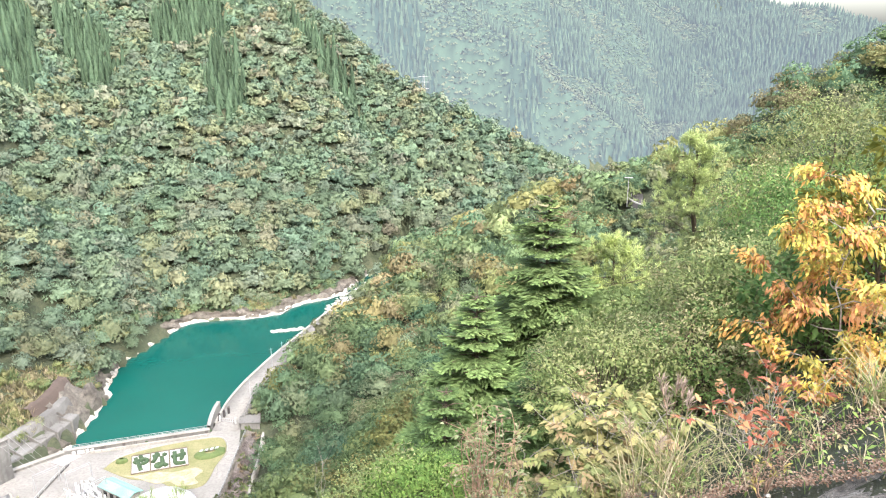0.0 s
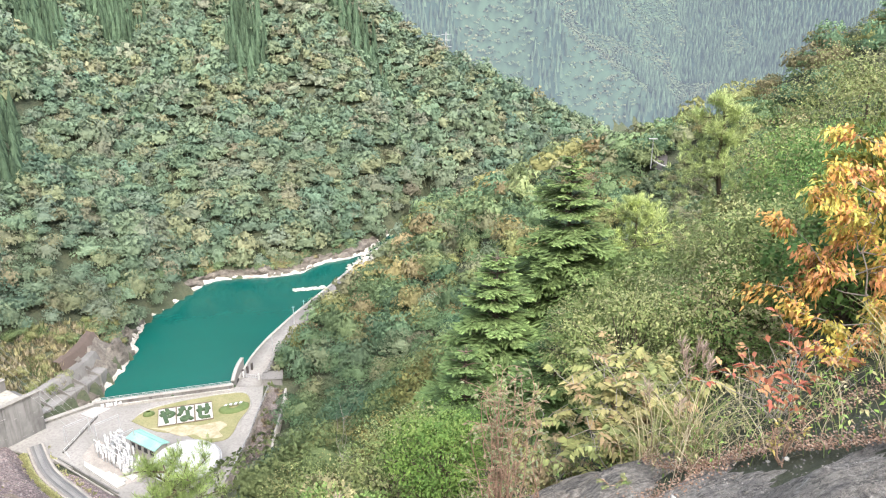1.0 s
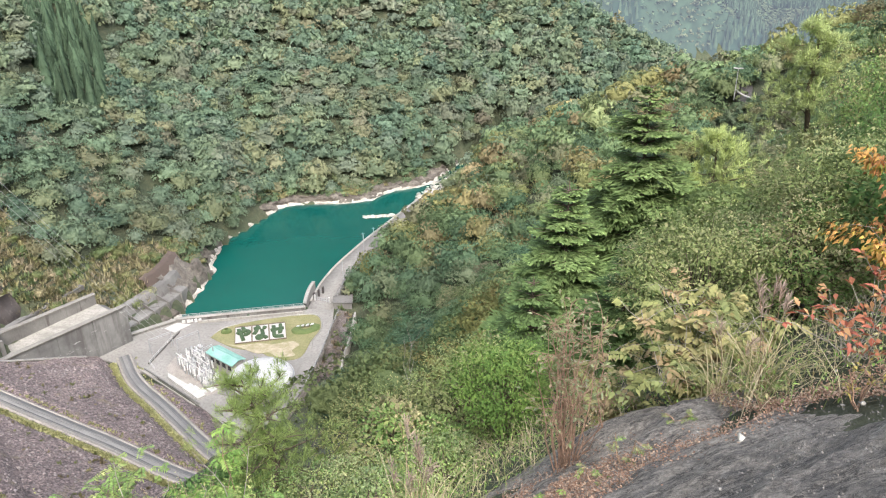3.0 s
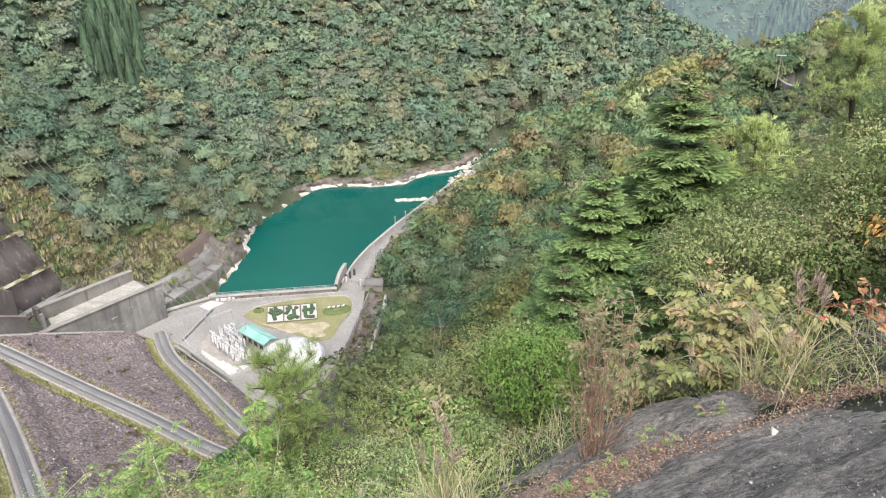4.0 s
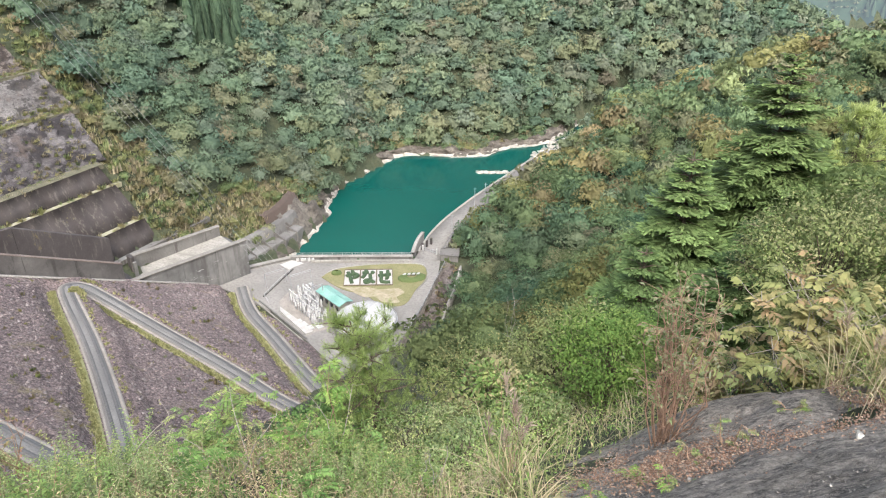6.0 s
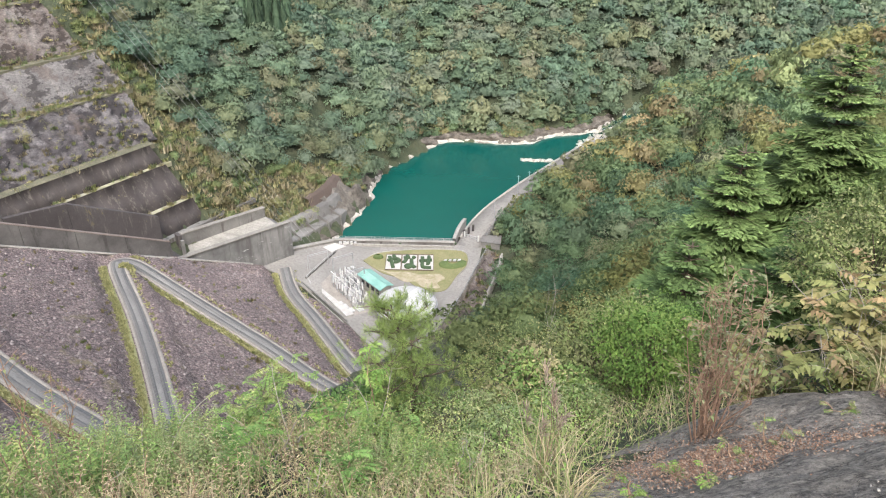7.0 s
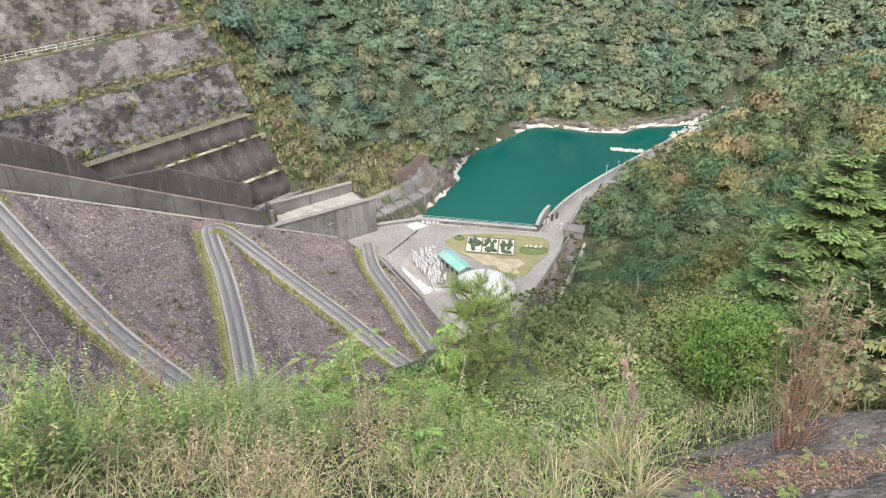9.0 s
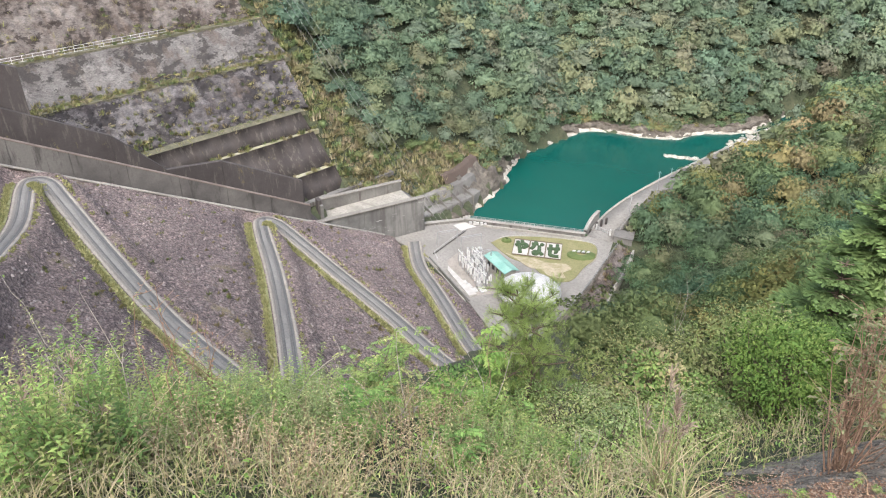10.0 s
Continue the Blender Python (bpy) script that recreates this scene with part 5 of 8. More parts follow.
# switchyard: gravel, plinths, insulator posts, breakers and gantries
flat_patch("switchyard_floor", [(-86.5, 147.0), (-76.8, 139.8), (-67.5, 134.5), (-72.5, 129.8), (-83, 136.2), (-86.8, 140)], YARD + 0.03, GRAVEL, "grey gravel of the switchyard", "ground", 0.2)
flat_patch("switchyard_ramp", [(-85.0, 137.6), (-84.0, 135.8), (-73.4, 128.6), (-72.2, 130.2)], YARD + 0.5, WHITE_GRAVEL, "pale concrete bank along the switchyard", "ramp", 0.5)


def insulator_post(parent_at, h, seed):
    rng = np.random.default_rng(seed)
    root = thing("insulator_post", "white ribbed porcelain insulator on a grey steel stand", "insulator", "insulator posts in the switchyard")
    prof = []
    z = 0.0
    stand = h * 0.4
    part("stand", tubes_mesh("stand", [([(0, 0, 0), (0, 0, stand)], 0.12)], STEEL, 6), root)
    while z < h - stand:
        prof += [(0.14, stand + z), (0.24, stand + z + 0.07), (0.14, stand + z + 0.14)]
        z += 0.16
    v, q = [], []
    for r, zz in prof:
        for k in range(8):
            a = 2 * math.pi * k / 8
            v.append((r * math.cos(a), r * math.sin(a), zz))
    for i in range(len(prof) - 1):
        for k in range(8):
            q.append((i * 8 + k, i * 8 + (k + 1) % 8, (i + 1) * 8 + (k + 1) % 8, (i + 1) * 8 + k))
    part("porcelain", raw_mesh("porcelain", v, q, PORCELAIN, smooth=True), root, "white ribbed porcelain")
    part("cap", box_mesh("cap", (0.34, 0.34, 0.12), STEEL, 0.02, (0, 0, h + 0.05)), root)
    return root


tall_post, low_post = insulator_post(None, 3.4, 1), insulator_post(None, 2.2, 2)
ax, ay = np.array([0.82, -0.57]), np.array([0.57, 0.82])
so = np.array([-85.0, 141.0])
first = {}
prng = random.Random(8)
posts = [(0.4 + 1.15 * i, 0.3 + 1.1 * k) for i in range(13) for k in range(6) if not (i > 8 and k > 3) and not (i < 2 and k < 1) and prng.random() < 0.72]
for i, (u, w) in enumerate(posts):
    p = so + ax * (u + prng.uniform(-0.2, 0.2)) + ay * (w + prng.uniform(-0.2, 0.2))
    src = tall_post if (i * 7) % 3 else low_post
    m = pose(p[0], p[1], YARD + 0.03, 0, 0, prng.uniform(0, 90))
    if src.name not in first:
        first[src.name] = True
        src.matrix_basis = m
    else:
        copy_thing(src, m)


def breaker():
    root = thing("circuit_breaker", "white painted oil circuit breaker tank with bushings", "switchgear", "circuit breakers in the switchyard")
    part("tank", box_mesh("tank", (1.5, 0.9, 1.2), WHITE_PAINT, 0.12, (0, 0, 1.0)), root)
    for k in (-0.45, 0, 0.45):
        part("bushing", tubes_mesh("bushing", [([(k, 0, 1.6), (k * 1.3, 0.1, 2.3), (k * 1.6, 0.15, 2.9)], [0.16, 0.12, 0.06])], PORCELAIN, 8), root, "white porcelain bushing")
    for k in (-0.6, 0.6):
        part("foot", box_mesh("foot", (0.2, 0.8, 0.4), STEEL, 0.02, (k, 0, 0.2)), root)
    return root


def busbar(u0, u1, w, h):
    """A white tube run carried on two short brackets above the posts."""
    a, b = so + ax * u0 + ay * w, so + ax * u1 + ay * w
    root = thing("busbar", "white tubular busbar on steel brackets above the insulators", "busbar", "busbars in the switchyard")
    part("tube", tubes_mesh("tube", [([(a[0], a[1], YARD + h), (b[0], b[1], YARD + h)], 0.09)], PORCELAIN, 6), root)
    for p in (a, b):
        part("bracket", tubes_mesh("bracket", [([(p[0], p[1], YARD), (p[0], p[1], YARD + h)], 0.08)], STEEL, 6), root)


for u0, u1, w, h in ((0.5, 6.0, 0.8, 3.6), (3.0, 9.5, 2.0, 3.7), (6.5, 13.0, 0.9, 3.5), (4.0, 11.0, 3.2, 3.7), (2.0, 7.5, 4.4, 3.6), (9.0, 14.0, 2.2, 3.0), (1.0, 4.0, 5.4, 3.4)):
    busbar(u0, u1, w, h)
br = breaker()
spots = [(3.2, 2.3), (6.9, 1.0), (8.6, 2.4), (10.4, 0.9), (12.6, 1.8), (13.8, 0.4)]
for i, (u, w) in enumerate(spots):
    p = so + ax * u + ay * w
    m = pose(p[0], p[1], YARD + 0.03, 0, 0, -35 + 8 * (i % 3))
    br.matrix_basis = m if i == 0 else br.matrix_basis
    if i:
        copy_thing(br, m)
for i, (u, w, sx, sy) in enumerate(((12.4, -1.6, 2.2, 1.2), (14.6, -1.2, 1.8, 1.4), (10.4, -1.8, 1.4, 1.0), (15.2, 0.8, 2.4, 1.6), (-1.5, 6.5, 1.6, 1.0), (-3.2, 9.0, 1.6, 0.9), (1.0, 8.6, 1.2, 0.7))):
    p = so + ax * u + ay * w
    ob = part("cable_pit_cover", box_mesh("cable_pit_cover", (sx, sy, 0.3), WHITE_PAINT, 0.03))
    ob.matrix_basis = pose(p[0], p[1], YARD + 0.16, 0, 0, -35)
    tagged(ob, "pale flat concrete cable pit cover", "cover", "pit covers in the yard")


def gantry(p, q, h):
    root = thing("gantry", "slim galvanised steel switchyard gantry", "gantry", "gantries in the switchyard")
    runs = []
    for x, y in (p, q):
        part("leg", tubes_mesh("leg", [([(x - 0.35, y, YARD), (x, y, YARD + h)], 0.06), ([(x + 0.35, y, YARD), (x, y, YARD + h)], 0.06)], STEEL, 5), root)
    part("beam", tubes_mesh("beam", [([(*p, YARD + h), (*q, YARD + h)], 0.09), ([(*p, YARD + h - 0.4), (*q, YARD + h - 0.4)], 0.05)], STEEL, 5), root)
    return root


gantry((-84.8, 143.8), (-81.2, 148.2), 6.0)
gantry((-78.5, 138.2), (-75.2, 142.6), 6.0)

# low walls and rails of the yard
def rail(name, pts, h, mat, label, posts_every=2.0, bars=2, group=""):
    """Handrail with posts; pts are (x, y, z) on its support."""
    root = thing(name, label, "railing", group)
    pts = [np.array(p, float) for p in pts]
    for b in range(bars):
        dz = h * (1 - 0.45 * b)
        part("rail_bar", tubes_mesh("rail_bar", [([tuple(p + [0, 0, dz]) for p in pts], 0.045)], mat, 5), root)
    for a, b in zip(pts[:-1], pts[1:]):
        n = max(1, int(np.linalg.norm(b - a) / posts_every))
        for k in range(n):
            p = a + (b - a) * k / n
            part("post", tubes_mesh("post", [([tuple(p), tuple(p + [0, 0, h])], 0.05)], mat, 5), root)
    return root


rail("railing", [(-90.6, 156.2, YARD), (-91.2, 148, YARD), (-91.3, 141.0, YARD), (-88.5, 138.3, YARD)], 1.1, WHITE_PAINT, "white railing on a low kerb in the yard")
tagged(part("low_wall", wall_mesh("low_wall", (-90.9, 156.4), (-91.6, 141), 0.35, (YARD, YARD), (YARD + 0.5, YARD + 0.5), OLD_CONCRETE)), "low dark concrete wall under the railing", "wall", kind="structure")
tagged(part("low_wall", wall_mesh("low_wall", (-91.6, 139), (-72.5, 127.2), 0.3, (YARD - 1, YARD - 1), (YARD + 0.35, YARD + 0.35), OLD_CONCRETE)), "low concrete wall between dam foot and switchyard", "wall", kind="structure")
for k in range(1):
    gl = [np.array([-92.2 + 19.2 * t - 1.2 * k, 138.2 - 12.0 * t - 1.4 * k, YARD + 1.0 + 0.9 * k]) for t in np.linspace(0, 1, 8)]
    tagged(part("drain_channel", ribbon("drain_channel", gl, -0.12, 0.12, -0.5, CONCRETE, 0.6)), "pale concrete drain at the dam foot", "drain", kind="structure")

# pool walls
pool_walls = (((-104.2, 151.6), (-94.3, 161.2), 1.0, 4.6), ((-94.3, 161.2), (-61.2, 171.6), 0.9, 4.9))
for a, b, th, top in pool_walls:
    tagged(part("wall_pool", wall_mesh("wall_pool", a, b, th, (-4, -4), (top, top), OLD_CONCRETE, 0.06)), "dark waterlined concrete wall along the pool", "wall", kind="structure")
    tagged(part("wall_coping", wall_mesh("wall_coping", a, b, th + 0.3, (top + 0.003, top + 0.003), (top + 0.2, top + 0.2), CONCRETE, 0.03)), "pale coping of the pool wall", "coping", kind="structure")
tagged(part("planter_wall", wall_mesh("planter_wall", (-88, 161.3), (-61, 169.7), 0.4, (YARD, YARD), (YARD + 0.7, YARD + 0.7), CONCRETE)), "low pale concrete planter wall beside the pool", "wall", kind="structure")
flat_patch("apron", [(-95.6, 157.4), (-92.0, 155.8), (-89.6, 160.2), (-93.6, 160.6)], YARD + 0.12, WHITE_GRAVEL, "white concrete apron at the wall corner", "pavement", 0.2)
rail("railing", [(-93.5, 161.5, 5.1), (-77.5, 166.5, 5.1), (-61.6, 171.5, 5.1)], 0.9, STEEL, "thin steel railing on the pool wall", 2.5)
for k, (u, w) in enumerate(((0, 0), (1.2, 0.2), (2.0, 0.7), (3.1, 0.6), (4.2, 1.1))):
    ob = part("gate_hoist", box_mesh("gate_hoist", (0.8, 0.5, 0.7 + 0.2 * (k % 2)), WHITE_PAINT, 0.05))
    ob.matrix_basis = pose(-91.8 + u * 0.95, 160.9 + 0.32 * u, YARD + 0.42, 0, 0, 18 + 12 * k)
    tagged(ob, "small white hoist box beside the pool wall", "machine", "hoists on the pool wall")

# road along the pool on its own wall, with gate pier
bank_road = spline([(-57.2, 172, 4.1), (-57.2, 178, 4.4), (-57.0, 186, 4.8), (-55.6, 196, 5.0), (-53.4, 206, 5.0), (-50.6, 217, 5.0), (-47.0, 229, 5.0), (-43.5, 240, 5.2), (-39, 254, 5.4)], 5)
tagged(part("road", ribbon("road", bank_road, -3.6, 3.2, 0.0, PAVING, 5.5)), "pale concrete road on a wall beside the pool", "road", kind="structure")
tagged(part("parapet", ribbon("parapet", bank_road[3:], -3.9, -3.604, 0.55, CONCRETE, 6.5)), "pale parapet along the pool road", "parapet", kind="structure")
tagged(part("retaining_wall", ribbon("retaining_wall", bank_road[4:], 3.3, 3.9, 1.8, OLD_CONCRETE, 5.0)), "grey retaining wall at the foot of the wooded slope", "wall", kind="structure")
pier = thing("gate_pier", "curved grey concrete pier at the pool corner with a pale rim", "pier")
arc = [np.array([-61.5 - 1.3 * math.sin(t), 172 + 13.0 * t / 1.9, 0]) for t in np.linspace(0, 1.9, 10)]
part("wall", ribbon("wall", [p + [0, 0, 5.6] for p in arc], -0.4, 0.4, 0.0, OLD_CONCRETE, 10), pier, "grey stained pier wall")
part("rim", ribbon("rim", [p + [0, 0, 5.6] for p in arc], -0.5, 0.5, 0.24, CONCRETE, 0.23), pier, "pale concrete rim")
for k in range(3):
    part("stop_log_slot", box_mesh("stop_log_slot", (0.5, 0.7, 6.5), DARK_CONCRETE, 0.03, (-60.2 + 0.75 * k, 177 + 1.8 * k, 3.2)), pier)
gate = thing("steel_gate", "low dark steel gate with white posts across the pool road", "gate")
for k in range(8):
    part("bar", tubes_mesh("bar", [([(-59.6 + 0.55 * k, 176.3 - 0.12 * k, 4.4), (-59.6 + 0.55 * k, 176.3 - 0.12 * k, 5.6)], 0.05)], STEEL, 5), gate)
part("top_rail", tubes_mesh("top_rail", [([(-59.7, 176.3, 5.55), (-55.6, 175.4, 5.55)], 0.06), ([(-59.7, 176.3, 4.8), (-55.6, 175.4, 4.8)], 0.05)], STEEL, 5), gate)
for x, y in ((-59.9, 176.4), (-55.4, 175.3)):
    part("gate_post", box_mesh("gate_post", (0.4, 0.4, 1.8), WHITE_PAINT, 0.03, (x, y, 5.2)), gate, "white gate post")
side = thing("valve_house", "small flat-roofed grey concrete hut set into the bank", "hut")
part("body", slab_mesh("body", [(-54.4, 176.8), (-49.8, 178.2), (-48.6, 173.8), (-53.6, 173.4)], 0.0, 5.5, OLD_CONCRETE), side)
part("roof", slab_mesh("roof", [(-54.7, 177.1), (-49.5, 178.6), (-48.3, 173.5), (-53.9, 173.1)], 5.504, 5.7, NEAR_WALL), side)
part("door", slab_mesh("door", [(-54.42, 176.0), (-54.2, 175.0), (-54.26, 174.98), (-54.48, 175.98)], 4.1, 5.45, DARK_GLASS), side)


def utility_pole(x, y, z, h, arm):
    root = thing("utility_pole", "slim grey utility pole with a cross arm", "pole", "poles along the pool road")
    part("pole", tubes_mesh("pole", [([(x, y, z), (x, y, z + h)], [0.14, 0.09])], STEEL, 7), root)
    part("cross_arm", tubes_mesh("cross_arm", [([(x - arm, y, z + h - 0.5), (x + arm, y + 0.3, z + h - 0.5)], 0.05)], STEEL, 5), root)


utility_pole(-54.0, 186, 4.8, 7.5, 0.6)
utility_pole(-53.0, 208.5, 5.0, 6.5, 0.5)
utility_pole(-50.4, 212, 5.0, 7.0, 0.5)

# the drop beside the yard: retaining wall and stepped channel
tagged(part("wall_channel", ribbon("wall_channel", [np.array(p) for p in ((-51.4, 172, 4.7), (-51.0, 160, 4.7), (-50.4, 148, 4.6), (-50.4, 136, 4.5), (-51.5, 120, 4.4))], -0.35, 0.35, 0.0, ROCK, 9.0)),
       "dark retaining wall dropping from the yard", "wall", kind="structure")
tagged(part("wall_channel", ribbon("wall_channel", [np.array(p) for p in ((-46.8, 170, 5.0), (-45.4, 158, 4.2), (-45.4, 150, 3.2), (-44.0, 142, 1.8), (-44.2, 130, 0.5), (-45, 120, -0.5))], -0.25, 0.25, 0.0, CONCRETE, 7.0)),
       "pale stepped channel wall below the wooded slope", "wall", kind="structure")
rail("railing", [(-51.4, 170, 4.7), (-51.0, 160, 4.7), (-50.4, 148, 4.6), (-50.4, 136, 4.5)], 1.0, STEEL, "steel railing above the drop beside the yard", 2.0)


def channel_bed():
    """Rough brown rock that falls in steps between the two walls."""
    ys = np.linspace(171.5, 117, 60)
    us = np.linspace(0, 1, 9)
    Y, U = np.meshgrid(ys, us, indexing="ij")
    left, right = np.interp(Y, [118, 150, 172], [-51.5, -50.5, -51.4]), np.interp(Y, [118, 142, 150, 158, 171], [-44.6, -43.8, -45.2, -45.2, -46.6])
    X = left + (right - left) * U
    fall = np.interp(Y, [118, 140, 150, 171], [0.2, 0.7, 1.7, 3.1])
    Z = np.round(fall / 0.55) * 0.55 + 1.8 * (1 - U) ** 2.2 + 0.55 * waves(X * 2.2, Y * 1.6, 4.0, 97, 3)
    n, m = X.shape
    i, j = np.meshgrid(np.arange(n - 1), np.arange(m - 1), indexing="ij")
    q = np.stack([i * m + j, (i + 1) * m + j, (i + 1) * m + j + 1, i * m + j + 1], -1).reshape(-1, 4)
    me = raw_mesh("channel_bed", np.stack([X.ravel(), Y.ravel(), Z.ravel()], 1), q, BROWN_ROCK)
    tagged(part("channel_bed", me), "rough brown rock bed falling in steps beside the yard", "channel", kind="structure")
    rng = np.random.default_rng(98)
    k = rng.choice(n * m, 46, replace=False)
    wood("channel_weeds", "dry weeds and small bushes in the rock channel", X.ravel()[k], Y.ravel()[k], GRASS + TUFT[:2], 0.9, 0.8, 0.25, 99, np.array([(0.2, 0.19, 0.1), (0.16, 0.2, 0.08), (0.24, 0.19, 0.13)])[rng.integers(0, 3, 46)], heights=Z.ravel()[k])


channel_bed()
# handrail on the upper cutting
hr = [(*bench(a, 36.6), 55.6) for a in np.linspace(-75, -14, 14)]
rail("railing", hr, 1.5, PORCELAIN, "white handrail along the upper ledge of the cutting", 1.6, 3)
# overhead lines down to the switchyard
for k in range(4):
    p0, p1 = np.array([-160.0 - 1.4 * k, 126.6 + 3.6 * k, 110.0]), np.array([-92.6 + 0.8 * k, 146.0 + 1.1 * k, YARD + 4.0])
    path = [tuple(p0 + (p1 - p0) * t + [0, 0, -4.0 * t * (1 - t)]) for t in np.linspace(0, 1, 24)]
    tagged(part("power_line", tubes_mesh("power_line", [(path, 0.022)], STEEL, 4)), "thin grey overhead power line to the switchyard", "cable", "overhead lines")
gantry((-93.2, 145.4), (-89.6, 149.8), 4.2)

# ---- road, rail and lamp on the spur ----
DARK_ROAD = mottled("dark_road", (0.05, 0.048, 0.05), (0.075, 0.07, 0.07), (0.04, 0.038, 0.038), 0.2, 3, 0.92, 0.2, 0.02)
bend_line = spline([(70, 184, 61.5), (63, 187.5, 60.2), (57, 191, 59.8), (53.6, 195, 60.4), (53.6, 200, 61.6), (57, 206, 62.8)], 6)
tagged(part("road", ribbon("road", bend_line, -2.6, 2.6, 0.0, DARK_ROAD, 2.5)), "bend of a mountain road on the spur", "road", kind="structure")
guard = thing("guard_rail", "white guard rail round the road bend", "guard rail")
part("beam", ribbon("beam", bend_line, -2.75, -2.6, 0.85, WHITE_PAINT, 0.4), guard)
for p in bend_line[::4]:
    part("post", box_mesh("post", (0.14, 0.14, 0.9), WHITE_PAINT, 0.02, (float(p[0]) - 1.8, float(p[1]) - 1.8, float(p[2]) + 0.2)), guard)
lamp = thing("street_lamp", "slim grey street lamp with a pale double head", "street lamp")
lz = 59.5
part("pole", tubes_mesh("pole", [([(49.6, 193.6, lz), (49.6, 193.6, lz + 8.0)], [0.13, 0.08])], STEEL, 7), lamp)
for s in (-1, 1):
    part("head", box_mesh("head", (1.1, 0.4, 0.22), WHITE_PAINT, 0.05, (49.6 + 0.6 * s, 193.6, lz + 8.0 + 0.0)), lamp, "pale lamp head")

# ---- pylon on the far ridge and its line ----
pylon = thing("pylon", "slim pale steel pylon on the far ridge", "pylon")
pz = float(ground_height(np.array([-12.3]), np.array([478.0]))[0])
for sx, sy in ((-1, -1), (1, -1), (1, 1), (-1, 1)):
    part("leg", tubes_mesh("leg", [([(-12.3 + 1.6 * sx, 478 + 1.6 * sy, pz - 1), (-12.3 + 0.3 * sx, 478 + 0.3 * sy, 79.0)], [0.18, 0.12])], STEEL, 5), pylon)
for h in (70.0, 74.0, 77.5):
    part("cross_arm", tubes_mesh("cross_arm", [([(-15.5, 477.4, h), (-9.1, 478.6, h)], 0.12)], STEEL, 5), pylon)
for k in range(2):
    a, b = np.array([-260.0, 380.0, 64.0 + 2 * k]), np.array([-15.0, 477.5, 74.0 + 3 * k])
    path = [tuple(a + (b - a) * t + [0, 0, -5.0 * t * (1 - t)]) for t in np.linspace(0, 1, 30)]
    tagged(part("power_line", tubes_mesh("power_line", [(path, 0.05)], STEEL, 4)), "thin overhead line across the far slope", "cable", "overhead lines")

# ---- rocky shore ----
BROWN_FACING = stained("brown_facing", (0.07, 0.05, 0.04), (0.11, 0.08, 0.065), (0.05, 0.04, 0.033), 0.5)
BLEACHED = mottled("bleached_rock", (0.29, 0.272, 0.24), (0.44, 0.415, 0.37), (0.15, 0.138, 0.115), 0.25, 1.2, 0.9, 0.6, 0.1)


def shore_line():
    pts = list(zip(SHORE_X, SHORE_Y)) + [(-78, 260), (-70, 262.4), (-63, 266), (-57, 276), (-43, 287), (-31.6, 318), (-12, 350)]
    return spline(pts, 10)


def shore_rock(name, prof, mat, label, seed, rough):
    """A rock face along the shore; prof: (metres inland, height)."""
    line = shore_line()
    v, q = [], []
    n, m = len(line), len(prof)
    for i in range(n):
        d = line[min(i + 1, n - 1)] - line[max(i - 1, 0)]
        d = d / (np.hypot(*d) + 1e-9)
        for o, z in prof:
            x, y = line[i][0] - d[1] * o, line[i][1] + d[0] * o
            g = rough * waves(np.array(x * 1.0), np.array(y + z * 2.0), 7.0, seed, 3)
            h = rough * waves(np.array(x * 1.3 + 9), np.array(y * 0.8 + z), 4.0, seed + 1, 3)
            tall = 0.75 + 0.8 * math.exp(-((y - 195) / 12) ** 2) * (x < -90) + 0.35 * waves(np.array(x), np.array(y), 30.0, seed + 2, 2)
            v.append((x - d[1] * float(g), y + d[0] * float(g), (z * float(tall) if z > 1 else z) + float(h) * (0.5 if z > 0.8 else 0.12)))
    for i in range(n - 1):
        for k in range(m - 1):
            a = i * m + k
            q.append((a, a + m, a + m + 1, a + 1))
    return tagged(part(name, raw_mesh(name, v, q, mat)), label, "rock", kind="structure")


shore_rock("shore_rock", [(0.3, -1.5), (0.5, 0.4), (0.8, 1.1), (1.1, 1.8), (1.6, 2.3), (2.1, 2.6), (2.5, 3.2), (3.0, 3.8), (3.8, 4.0), (4.6, 3.9), (5.4, 3.2), (6.0, 1)], ROCK, "grey-brown broken rock bank along the pool", 51, 1.7)
shore_rock("bleached_shore", [(-0.4, -1.0), (-0.2, 0.15), (0.2, 0.5), (0.7, 0.85), (1.3, 1.15), (1.9, 0.9)], BLEACHED, "pale bleached rock band at the waterline", 57, 1.0)

# concrete revetment at the outlet of the spillway
rev = thing("revetment", "old stained concrete revetment in steps beside the pool", "revetment")
REV = spline([(-104.6, 156.6, 0), (-102.2, 165, 0), (-99.8, 174, 0), (-99.4, 184, 0), (-100.6, 193, 0)], 5)


def rev_strip(name, prof, mat, label, lo=0, hi=None, jag=0.0):
    """A facing along the revetment's line; prof: (metres inland, height)."""
    line = REV[lo:hi]
    n, m = len(line), len(prof)
    rg = np.random.default_rng(len(name) * 7 + m)
    v, q = [], []
    for i in range(n):
        d = line[min(i + 1, n - 1)] - line[max(i - 1, 0)]
        d = d / (np.hypot(d[0], d[1]) + 1e-9)
        for o, z in prof:
            v.append((line[i][0] - d[1] * o + rg.normal(0, jag), line[i][1] + d[0] * o + rg.normal(0, jag), z + rg.normal(0, jag)))
    for i in range(n - 1):
        for k in range(m - 1):
            a = i * m + k
            q.append((a, a + m, a + m + 1, a + 1))
    part(name, raw_mesh(name, v, q, mat), rev, label)


